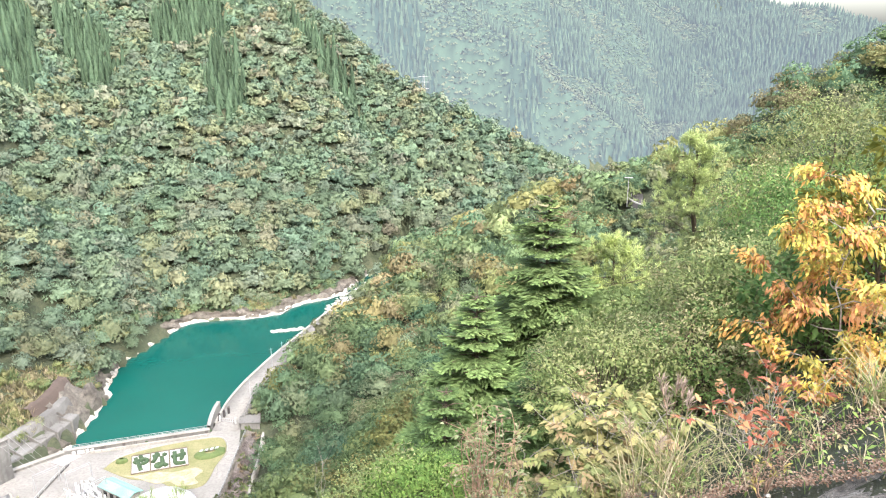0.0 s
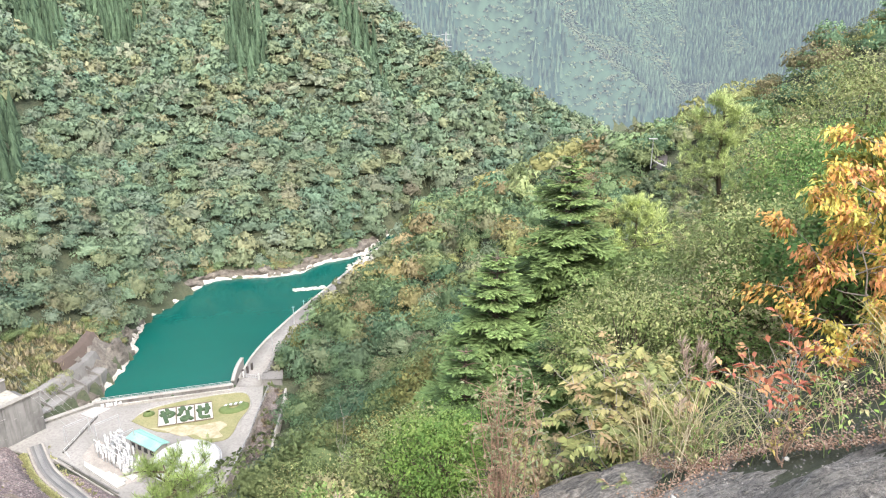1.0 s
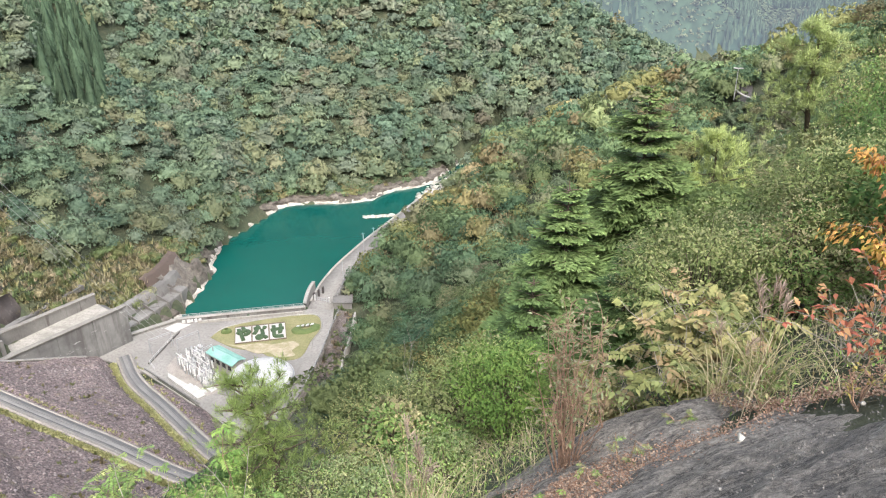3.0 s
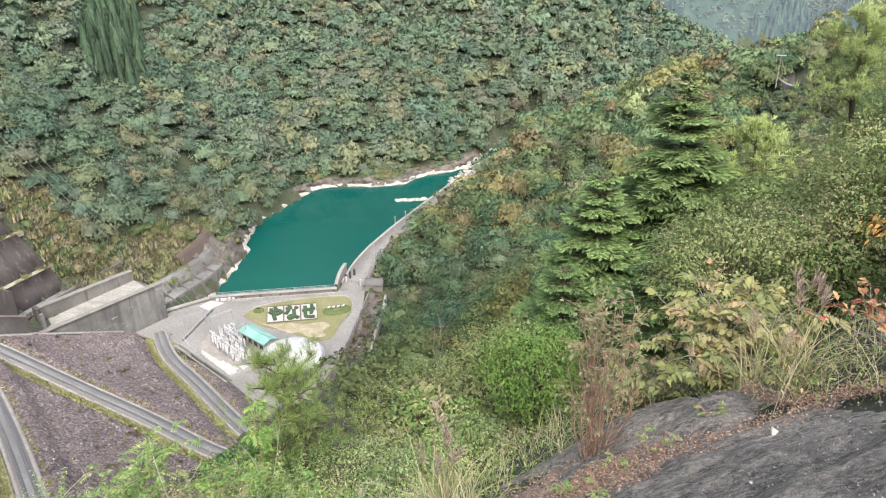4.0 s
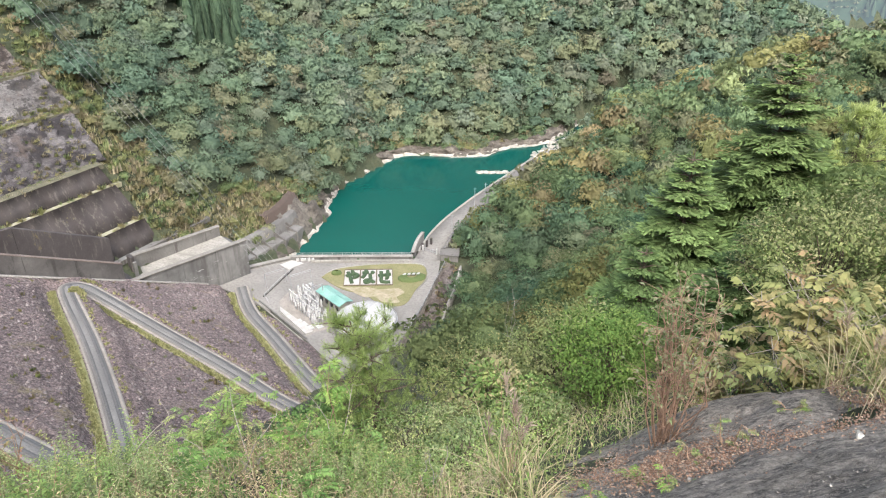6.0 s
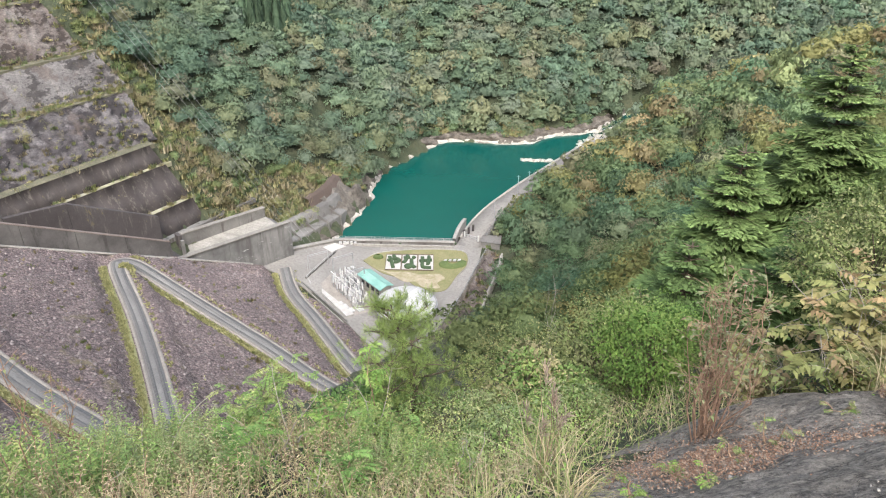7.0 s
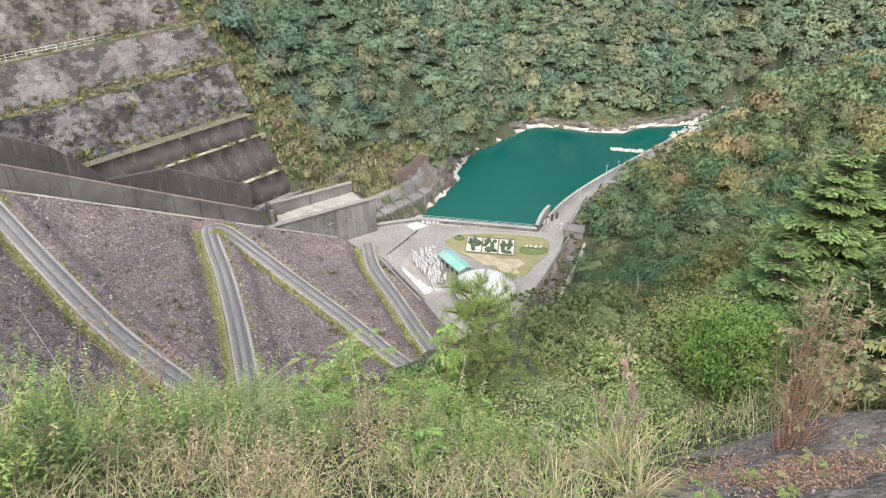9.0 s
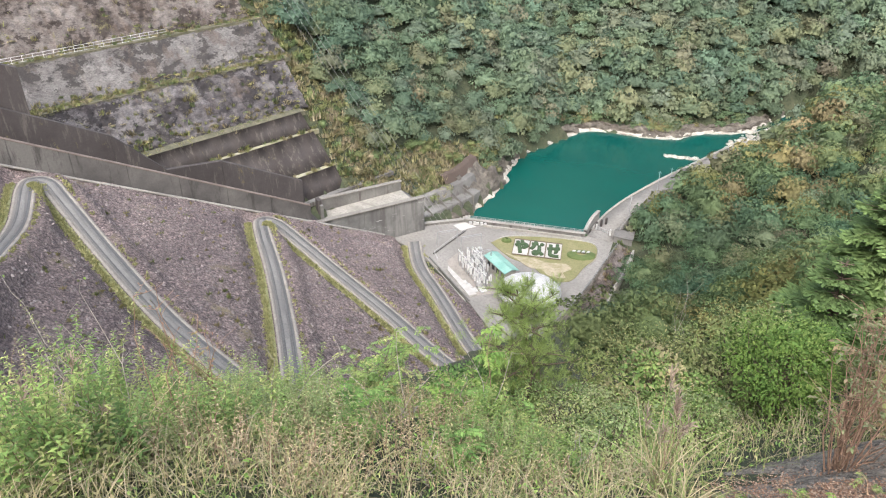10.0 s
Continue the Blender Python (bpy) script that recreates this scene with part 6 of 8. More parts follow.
rev_strip("lower_wall", [(0.0, -3), (0.25, 4.3), (0.3, 4.55), (1.1, 4.6)], OLD_CONCRETE, "dark stained lower wall", 0, 14)
rev_strip("ledge", [(1.1, 4.6), (3.2, 4.9), (3.3, 5.0)], OLD_CONCRETE, "weathered ledge", 0, 14)
rev_strip("middle_wall", [(3.3, 4.6), (4.6, 7.6), (4.8, 7.8), (6.4, 8.0)], OLD_CONCRETE, "grey stained middle wall", 0, 16)
rev_strip("rock_ledge", [(0.2, -2), (0.6, 1.5), (1.4, 3.4), (2.6, 4.2), (3.6, 5.8), (5.2, 6.6), (6.6, 8.4), (8.0, 8.8)], ROCK, "bare brown rock between the walls", 11, None, 0.35)
rev_strip("upper_facing", [(6.3, 7.6), (7.8, 10.0), (8.2, 10.2), (9.6, 10.4)], BROWN_FACING, "rust-brown upper facing", 8, None, 0.12)
for i in (2, 5, 8, 11):
    p, d = REV[i], REV[i + 1] - REV[i]
    d = d / np.hypot(d[0], d[1])
    part("buttress", wall_mesh("buttress", (p[0] + d[1] * 0.35, p[1] - d[0] * 0.35), (p[0] - d[1] * 4.5, p[1] + d[0] * 4.5), 0.3, (-2, 2), (4.75, 6.6), OLD_CONCRETE, 0.04), rev, "stained buttress rib")

# pale boulders and gravel bars where the river comes in
def boulders():
    rng = np.random.default_rng(61)
    vs, fs, ts = [], [], []
    bm = bmesh.new()
    bmesh.ops.create_icosphere(bm, subdivisions=1, radius=1)
    iv = np.array([v.co[:] for v in bm.verts])
    jf = np.array([[v.index for v in f.verts] for f in bm.faces])
    bm.free()
    n0 = 0
    spots = []
    for _ in range(1500):
        t = rng.random() ** 0.8
        y = 256 + 88 * t
        lo, hi = np.interp(y, [246, 256, 275, 290, 326], [-57, -58, -54, -44, -24]), np.interp(y, WALL_Y, WALL_X)
        x = lo + (hi + np.interp(y, [262, 285], [1.5, 2.5]) - lo) * (1 - 0.42 * rng.random() ** 1.5 * np.interp(y, [255, 285], [0.5, 1.6]))
        spots.append((x, y, 0.25 + 0.9 * rng.random() ** 3))
    for _ in range(160):
        t = rng.random()
        spots.append((-62.5 + 11 * t + rng.normal(0, 0.4), 248.2 + 3.0 * t + rng.normal(0, 0.5), 0.3 + 0.5 * rng.random()))
    for x, y, r in spots:
        s = r * rng.uniform(0.6, 1.3, 3) * [1.3, 1.2, 0.7]
        v = iv * s * rng.uniform(0.8, 1.2, (len(iv), 1))
        a = rng.uniform(0, 6.28)
        v = np.stack([v[:, 0] * np.cos(a) - v[:, 1] * np.sin(a), v[:, 0] * np.sin(a) + v[:, 1] * np.cos(a), v[:, 2]], 1) + [x, y, 0.05 * r]
        vs.append(v)
        fs.append(jf + n0)
        n0 += len(v)
        ts.append(np.repeat(np.array([[0.4, 0.375, 0.325]]) * rng.uniform(0.55, 1.1), len(v), 0))
    ob = part("boulders", raw_mesh("boulders", np.concatenate(vs), np.concatenate(fs), STONE, np.concatenate(ts)))
    tagged(ob, "pale bleached river boulders at the head of the pool", "boulders", kind="stuff")


boulders()


# scrub that hangs over the rocks of the shore
def shore_scrub():
    rng = np.random.default_rng(67)
    line = shore_line()
    pts = []
    for _ in range(560):
        i = int(rng.integers(1, len(line) - 2))
        d = line[i + 1] - line[i]
        l = np.hypot(*d) + 1e-9
        p = line[i] + d * rng.random()
        o = rng.uniform(3.6, 12)
        pts.append((p[0] - d[1] / l * o, p[1] + d[0] / l * o))
    pts = np.array(pts)
    ok = (pts[:, 1] > 196) & ~in_pool(pts[:, 0], pts[:, 1])
    x, y = pts[ok, 0], pts[ok, 1]
    z = np.maximum(ground_height(x, y), 1.5)
    tint = pick_tints(rng, x, y, 0.8, 0.3) * 1.35
    wood("shore_scrub", "bushes and dry grass hanging over the shore rocks", x, y, LIGHT, 2.0, 0.9, 0.5, 68, tint, heights=z)


shore_scrub()

# ---- plants near the viewpoint ----
def unit(v):
    return v / (np.linalg.norm(v, axis=-1, keepdims=True) + 1e-9)


def leaf_quads(rng, c, d, length, width, droop=0.25):
    """A pointed leaf from each place c along d: four corners each."""
    n = len(c)
    d = unit(d)
    side = unit(np.cross(d, rng.normal(size=(n, 3)) * 0.5 + [0, 0, 1.0]))
    l = (length * rng.uniform(0.65, 1.25, n))[:, None]
    w = (width * rng.uniform(0.7, 1.2, n))[:, None]
    mid = c + d * l * 0.45
    tip = c + d * l - np.array([0, 0, 1]) * l * droop
    return np.stack([c, mid + side * w / 2, tip, mid - side * w / 2], 1)


def leaf_mesh(name, quads, tints, normals=None):
    q = np.concatenate(quads)
    if normals is not None:
        normals = np.repeat(unit(np.concatenate(normals))[:, None], 4, 1).reshape(-1, 3)
    t = np.repeat(np.concatenate(tints)[:, None], 4, 1).reshape(-1, 3)
    return raw_mesh(name, q.reshape(-1, 3), np.arange(len(q) * 4).reshape(-1, 4), LEAF, t, normals=normals)


def ground_at(x, y):
    return float(ground_height(np.array([float(x)]), np.array([float(y)]))[0])


def bent(p, q, rng, sag=0.1, n=5):
    p, q = np.array(p, float), np.array(q, float)
    l = np.linalg.norm(q - p)
    off = rng.normal(size=3) * l * sag
    return [tuple(p + (q - p) * t + off * math.sin(math.pi * t) + rng.normal(size=3) * l * 0.02) for t in np.linspace(0, 1, n)]


def broad_tree(name, label, x, y, h, r, leaf, count, palette, seed, bark=BARK, low=0.15, flat=0.6, cat="tree", group="", open_crown=0.0, stems=1):
    """Trunk, limbs and twigs with leaves in loose clumps."""
    rng = np.random.default_rng(seed)
    root = thing(name, label, cat, group)
    z = ground_at(x, y) - 0.1
    base = np.array([x, y, z])
    clumps = max(8, int(count / 70))
    u = ball_points(rng, clumps)
    u[:, 2] = u[:, 2] * 0.9 + 0.1
    rad = rng.uniform(0.35, 1.0, (clumps, 1)) ** 0.6
    mid, half = h * (1 + low) / 2, h * (1 - low) / 2
    cen = base + [0, 0, mid] + u * rad * [r, r, half]
    cen += rng.normal(scale=0.05 * r, size=cen.shape)
    runs = []
    tops = []
    for s in range(stems):
        a = rng.uniform(0, 6.28)
        foot = base + np.array([math.cos(a), math.sin(a), 0]) * 0.12 * r * (stems > 1)
        top = base + np.array([math.cos(a) * r * 0.35 * (stems > 1), math.sin(a) * r * 0.35 * (stems > 1), h * 0.82])
        tr = 0.018 * h + 0.012
        if stems > 1:
            tr *= 0.6
        path = bent(foot, top, rng, 0.05, 7)
        runs.append((path, [tr * (1 - 0.8 * i / 6) for i in range(7)]))
        tops.append(path)
    for c in cen[:90]:
        path = tops[rng.integers(stems)]
        k = int(np.clip((c[2] - z) / h * 5 - 1, 0, 5))
        runs.append((bent(path[k], c, rng, 0.1, 4), [0.01 + 0.004 * h * (1 - k / 9), 0.012 + 0.001 * h, 0.008, 0.005]))
    part("trunk", tubes_mesh("trunk", runs, bark, 5), root)
    quads, tints, nor = [], [], []
    pal = np.array(palette)
    per = max(12, count // clumps)
    cr = r * 0.34 * (1 - open_crown * 0.4)
    for c in cen:
        n = int(per * rng.uniform(0.6, 1.4))
        v = ball_points(rng, n)
        v[:, 2] = np.where(rng.random(n) < 0.6, np.abs(v[:, 2]), v[:, 2])
        v = v * rng.uniform(0.3, 1.0, (n, 1)) ** 0.4
        p = c + v * cr * [1, 1, flat]
        d = unit(p - (base + [0, 0, h * 0.45])) * 0.5 + v * 0.7 + rng.normal(scale=0.45, size=(n, 3)) + [0, 0, 0.05]
        quads.append(leaf_quads(rng, p, d, leaf, leaf * 0.55))
        nor.append(0.6 * v + 0.6 * unit(p - (base + [0, 0, h * 0.4])) + rng.normal(scale=0.1, size=(n, 3)) + [0, 0, 0.35])
        base_t = pal[rng.integers(len(pal))] * rng.uniform(0.85, 1.15)
        tints.append(base_t * rng.uniform(0.84, 1.16, (n, 1)))
        # broader leaves inside the clump, with shade put into their darker tint
        m = n // 3
        w = ball_points(rng, m) * 0.62
        quads.append(leaf_quads(rng, c + w * cr * [1, 1, flat], w + rng.normal(scale=0.4, size=(m, 3)), leaf * 1.7, leaf * 1.0))
        nor.append(w + 0.5 * unit(c - (base + [0, 0, h * 0.4])) + [0, 0, 0.3])
        tints.append(base_t * rng.uniform(0.8, 1.0, (m, 1)))
    part("crown", leaf_mesh("crown", quads, tints, nor), root)
    return root


def fir_tree(name, label, x, y, h, r, seed, tint, dens=1.0):
    """Whorls of level boughs, each a flat spray of needled twigs."""
    rng = np.random.default_rng(seed)
    root = thing(name, label, "tree", "conifers below the viewpoint")
    z = ground_at(x, y) - 0.2
    runs = [([(x, y, z), (x + 0.05, y, z + h * 0.5), (x, y, z + h)], [0.03 * h * 0.6, 0.012 * h, 0.01])]
    quads, tints = [], []
    k = 0.06
    while k < 0.985:
        reach = r * (1 - k) ** 0.8 * (1.0 if k > 0.18 else 0.9) + 0.12
        nb = int(rng.integers(8, 12))
        a0 = rng.uniform(0, 6.28)
        for b in range(nb):
            a = a0 + b * 6.283 / nb + rng.uniform(-0.25, 0.25)
            L = reach * rng.uniform(0.68, 1.16)
            zz = z + h * (k + rng.uniform(-0.016, 0.016))
            out = np.array([math.cos(a), math.sin(a), 0])
            sd = np.array([-math.sin(a), math.cos(a), 0])
            n = max(6, int(L / 0.062 * dens))
            t = np.linspace(0.12, 1, n)
            lift = 0.1 * L * np.sin(t * 3.1) + L * (0.3 if k > 0.75 else 0.02) * t - 0.16 * L * t ** 2 + 0.1 * L * t ** 5
            pth = np.array([x, y, zz]) + out * (L * t)[:, None] + np.array([0, 0, 1]) * lift[:, None]
            runs.append(([tuple(pth[0] - out * L * 0.12), tuple(pth[n // 2]), tuple(pth[-1])], [0.022 + 0.006 * L, 0.014, 0.004]))
            for s in (-1, 1):
                ln = (0.46 * L * (1 - t) ** 0.55 + 0.16) * rng.uniform(0.7, 1.2, n)
                d = out * 0.8 + sd * s * 0.75 + rng.normal(scale=0.13, size=(n, 3)) + [0, 0, -0.06]
                # a twig carries short overlapping sprays, darker inside and paler towards the tips
                for f0, f1 in ((0.0, 0.4), (0.3, 0.7), (0.6, 1.0)):
                    st = pth + unit(d) * (ln * f0)[:, None] + np.array([0, 0, -0.05])
                    quads.append(spray(rng, st, d + rng.normal(scale=0.2, size=(n, 3)), ln * (f1 - f0) * 1.25, 0.095))
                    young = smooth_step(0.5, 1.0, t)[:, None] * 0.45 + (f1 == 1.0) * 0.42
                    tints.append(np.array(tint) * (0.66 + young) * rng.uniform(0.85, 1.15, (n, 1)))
            quads.append(spray(rng, pth, np.repeat(out[None], n, 0) + rng.normal(scale=0.15, size=(n, 3)), np.full(n, 0.24), 0.09))
            tints.append(np.array(tint) * rng.uniform(0.9, 1.35, (n, 1)))
        k += (0.6 + 0.25 * rng.random()) / h * (1.15 - 0.45 * k)
    part("trunk", tubes_mesh("trunk", runs, BARK, 5), root)
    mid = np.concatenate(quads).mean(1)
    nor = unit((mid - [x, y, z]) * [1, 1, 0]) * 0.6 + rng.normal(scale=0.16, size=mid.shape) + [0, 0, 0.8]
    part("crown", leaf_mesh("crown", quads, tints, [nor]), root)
    return root


def spray(rng, c, d, length, width):
    d = unit(d)
    n = len(c)
    side = unit(np.cross(d, np.array([0, 0, 1.0]) + rng.normal(scale=0.3, size=(n, 3))))
    l = np.asarray(length)[:, None]
    w = width * rng.uniform(0.8, 1.3, (n, 1))
    return np.stack([c, c + d * l * 0.55 + side * w / 2, c + d * l, c + d * l * 0.55 - side * w / 2], 1)


def pine_tree(name, label, x, y, h, r, seed, tint, needle=0.16, tufts=420, width=0.014, soft=1.0):
    """Open crown of rising boughs that end in tufts of long needles."""
    rng = np.random.default_rng(seed)
    root = thing(name, label, "tree", "conifers below the viewpoint")
    z = ground_at(x, y) - 0.2
    trunk = bent((x, y, z), (x + rng.normal(0, 0.2), y + rng.normal(0, 0.2), z + h), rng, 0.03, 8)
    runs = [(trunk, [0.022 * h * (1 - 0.85 * i / 7) for i in range(8)])]
    tips = []
    nb = 34
    for b in range(nb):
        k = 0.1 + 0.88 * b / nb
        p = np.array(trunk[int(k * 7)]) * (1 - (k * 7) % 1) + np.array(trunk[min(7, int(k * 7) + 1)]) * ((k * 7) % 1)
        a = b * 2.4 + rng.uniform(-0.4, 0.4)
        L = r * (1 - k) ** 0.55 * rng.uniform(0.7, 1.15) + 0.25
        q = p + [math.cos(a) * L, math.sin(a) * L, L * rng.uniform(0.1, 0.5)]
        path = bent(p, q, rng, 0.08, 5)
        runs.append((path, [0.03 + 0.008 * L, 0.025, 0.018, 0.012, 0.006]))
        for _ in range(max(3, tufts // nb)):
            t = rng.uniform(0.3, 1.0)
            s = np.array(path[min(4, int(t * 4))])
            e = s + rng.normal(size=3) * 0.26 * L * [1, 1, 0.55] + [0, 0, 0.12]
            tips.append((s, e))
    for s, e in tips[::3]:
        runs.append(([tuple(s), tuple(e)], [0.008, 0.004]))
    quads, tints = [], []
    for s, e in tips:
        n = 36
        d = unit((e - s)[None]) * 0.8 + rng.normal(scale=0.55 * soft, size=(n, 3)) + [0, 0, 0.3]
        c = e - unit((e - s)[None]) * rng.uniform(0, 0.22, (n, 1))
        quads.append(spray(rng, c, d, np.full(n, needle) * rng.uniform(0.7, 1.2, n), width))
        tints.append(np.array(tint) * rng.uniform(0.8, 1.2) * rng.uniform(0.8, 1.2, (n, 1)))
    part("trunk", tubes_mesh("trunk", runs, BARK, 5), root)
    mid = np.concatenate(quads).mean(1)
    nor = unit(mid - [x, y, z + 0.5 * h]) * 0.7 + rng.normal(scale=0.35, size=mid.shape) + [0, 0, 0.4]
    part("crown", leaf_mesh("crown", quads, tints, [nor]), root)
    return root


def blades(rng, c, h, lean, width, tint, seg=4):
    """Arching grass blades from places c: a strip of quads each."""
    n = len(c)
    a = rng.uniform(0, 6.28, n)
    d = np.stack([np.cos(a), np.sin(a), 0 * a], 1)
    side = np.stack([-np.sin(a), np.cos(a), 0 * a], 1)
    hh = h * rng.uniform(0.55, 1.15, n)
    ln = lean * rng.uniform(0.4, 1.4, n) * hh
    quads, tints = [], []
    col = np.array(tint)[rng.integers(0, len(tint), n)] * rng.uniform(0.8, 1.2, (n, 1))
    for k in range(seg):
        rows = []
        for t in (k / seg, (k + 1) / seg):
            p = c + d * (ln * t ** 1.7)[:, None] + np.array([0, 0, 1]) * (hh * (t - 0.32 * t ** 3))[:, None]
            w = width * (1 - t) ** 0.6 + 0.001
            rows.append((p - side * w / 2, p + side * w / 2))
        quads.append(np.stack([rows[0][0], rows[0][1], rows[1][1], rows[1][0]], 1))
        tints.append(col)
    return quads, tints


STRAW = [(0.46, 0.39, 0.24), (0.34, 0.34, 0.16), (0.24, 0.29, 0.11), (0.5, 0.43, 0.28)]


def pampas(x, y, h, count, plumes, seed, palette=STRAW, label="clump of yellowing pampas grass with feathery plumes"):
    rng = np.random.default_rng(seed)
    root = thing("pampas_grass", label, "grass", "pampas grass clumps")
    z = ground_at(x, y)
    c = np.array([x, y, z]) + rng.normal(scale=0.13, size=(count, 3)) * [1, 1, 0]
    q, t = blades(rng, c, h, 0.75, 0.016, palette)
    part("tuft", leaf_mesh("tuft", q, t), root)
    runs, pq, pt = [], [], []
    for k in range(plumes):
        a = rng.uniform(0, 6.28)
        top = np.array([x + math.cos(a) * 0.35 * h * rng.random(), y + math.sin(a) * 0.35 * h * rng.random(), z + h * rng.uniform(1.0, 1.3)])
        path = bent((x + rng.normal(0, 0.08), y + rng.normal(0, 0.08), z), top, rng, 0.04, 4)
        runs.append((path, [0.006, 0.005, 0.004, 0.003]))
        n = 46
        tt = rng.uniform(0, 0.3, n)
        ax = unit((np.array(path[-1]) - np.array(path[-2]))[None])
        s = top - ax * tt[:, None]
        d = ax + rng.normal(scale=0.38, size=(n, 3)) + [0.25, 0, -0.15]
        pq.append(spray(rng, s, d, np.full(n, 0.17), 0.012))
        pt.append(np.array([0.42, 0.33, 0.27]) * rng.uniform(0.75, 1.25, (n, 1)))
    for k in range(plumes):
        stalk = part("stalk", tubes_mesh("stalk", runs[k:k + 1], DRY_STEM, 4), root)
        part("plume", leaf_mesh("plume", pq[k:k + 1], pt[k:k + 1]), stalk, "pale pinkish feathery plume")
    return root


DRY_STEM = mottled("dry_stem", (0.25, 0.17, 0.11), (0.36, 0.25, 0.17), (0.18, 0.11, 0.075), 3, 20, 0.9, 0.3, 0.005)
RED_STEM = mottled("red_stem", (0.27, 0.17, 0.115), (0.36, 0.24, 0.17), (0.18, 0.11, 0.08), 3, 20, 0.9, 0.3, 0.005)


def stem_shrub(name, label, x, y, h, spread, stems, leaf, leaves, palette, seed, bark=None, twigs=5, cat="shrub", group="", top_only=0.4, thick=1.0):
    """Many upright stems from one foot, with side twigs and sparse leaves."""
    rng = np.random.default_rng(seed)
    root = thing(name, label, cat, group)
    z = ground_at(x, y) - 0.05
    runs, pos, dirs = [], [], []
    for s in range(stems):
        a, lean = rng.uniform(0, 6.28), spread * rng.uniform(0.15, 1.0)
        hh = h * rng.uniform(0.55, 1.0)
        p = np.array([x + rng.normal(0, 0.07), y + rng.normal(0, 0.07), z])
        q = np.array([x + math.cos(a) * lean, y + math.sin(a) * lean, z + hh])
        path = bent(p, q, rng, 0.06, 7)
        runs.append((path, [thick * (0.012 * (1 - 0.75 * i / 6) + 0.002) for i in range(7)]))
        for _ in range(twigs):
            k = int(rng.integers(2, 7))
            b = np.array(path[k])
            e = b + np.array([rng.normal(0, 0.2), rng.normal(0, 0.2), rng.uniform(0.05, 0.3)]) * h * 0.35
            runs.append((bent(b, e, rng, 0.1, 4), [thick * q for q in (0.005, 0.004, 0.003, 0.002)]))
            if k / 7 > top_only:
                for t in rng.uniform(0.2, 1.0, max(1, leaves // (stems * twigs))):
                    pos.append(b + (e - b) * t)
                    dirs.append((e - b) + rng.normal(size=3) * 0.35 * np.linalg.norm(e - b) + [0, 0, -0.02])
    for k in range(stems):
        part("stem", tubes_mesh("stem", runs[k * (twigs + 1):k * (twigs + 1) + 1], bark or DRY_STEM, 4), root)
    fine = [q for k, q in enumerate(runs) if k % (twigs + 1)]
    tagged(part("twig", tubes_mesh("twig", fine, bark or DRY_STEM, 4), root), "fine side twigs", kind="stuff")
    if leaves and pos:
        pos, dirs = np.array(pos), np.array(dirs)
        pal = np.array(palette)
        part("foliage", leaf_mesh("foliage", [leaf_quads(rng, pos, dirs, leaf, leaf * 0.42, 0.3)], [pal[rng.integers(0, len(pal), len(pos))] * rng.uniform(0.8, 1.2, (len(pos), 1))]), root)
    return root


def fern_shrub(name, label, x, y, h, r, fronds, leaf, palette, seed, bark=None, cat="shrub", pairs=7, group="", stems=9, broad=0.42):
    """A shrub whose leaves are set in pairs along arching leaf stalks."""
    rng = np.random.default_rng(seed)
    root = thing(name, label, cat, group)
    z = ground_at(x, y) - 0.05
    runs, pos, dirs, tin = [], [], [], []
    pal = np.array(palette)
    ends, borne = [], [[] for _ in range(stems)]
    for s in range(stems):
        a = s * 2.4 + rng.uniform(-0.4, 0.4)
        q = np.array([x + math.cos(a) * r * rng.uniform(0.2, 0.85), y + math.sin(a) * r * rng.uniform(0.2, 0.85), z + h * rng.uniform(0.4, 0.92)])
        path = bent((x, y, z), q, rng, 0.12, 6)
        runs.append((path, [0.02, 0.017, 0.013, 0.01, 0.007, 0.005]))
        ends += [(s, np.array(p)) for p in path[2:]]
    for f in range(fronds):
        bearer, b = ends[rng.integers(len(ends))]
        a = rng.uniform(0, 6.28)
        L = leaf * pairs * 0.42 * rng.uniform(0.7, 1.2)
        o = np.array([math.cos(a), math.sin(a), rng.uniform(0.0, 0.7)])
        sd = np.array([-math.sin(a), math.cos(a), 0])
        foot = b
        b = b + rng.normal(size=3) * 0.13 * r
        col = pal[rng.integers(len(pal))] * rng.uniform(0.8, 1.2)
        pts = []
        for k in range(pairs):
            t = (k + 1) / pairs
            p = b + o * L * t + np.array([0, 0, -0.35 * L * t * t])
            pts.append(tuple(p))
            for s in (-1, 1):
                pos.append(p)
                dirs.append(o * 0.5 + sd * s + [0, 0, -0.25])
                tin.append(col * rng.uniform(0.85, 1.15))
        if f % 3 == 0:
            borne[bearer].append(([tuple(foot), tuple(b), pts[2], pts[-1]], [0.006, 0.005, 0.004, 0.002]))
    for k in range(stems):
        part("stem", tubes_mesh("stem", runs[k:k + 1], bark or BARK, 5), root)
    tagged(part("twig", tubes_mesh("twig", sum(borne, []), bark or BARK, 4), root), "fine leaf stalks", kind="stuff")
    part("foliage", leaf_mesh("foliage", [leaf_quads(rng, np.array(pos), np.array(dirs), leaf, leaf * broad, 0.3)], [np.array(tin)]), root)
    return root


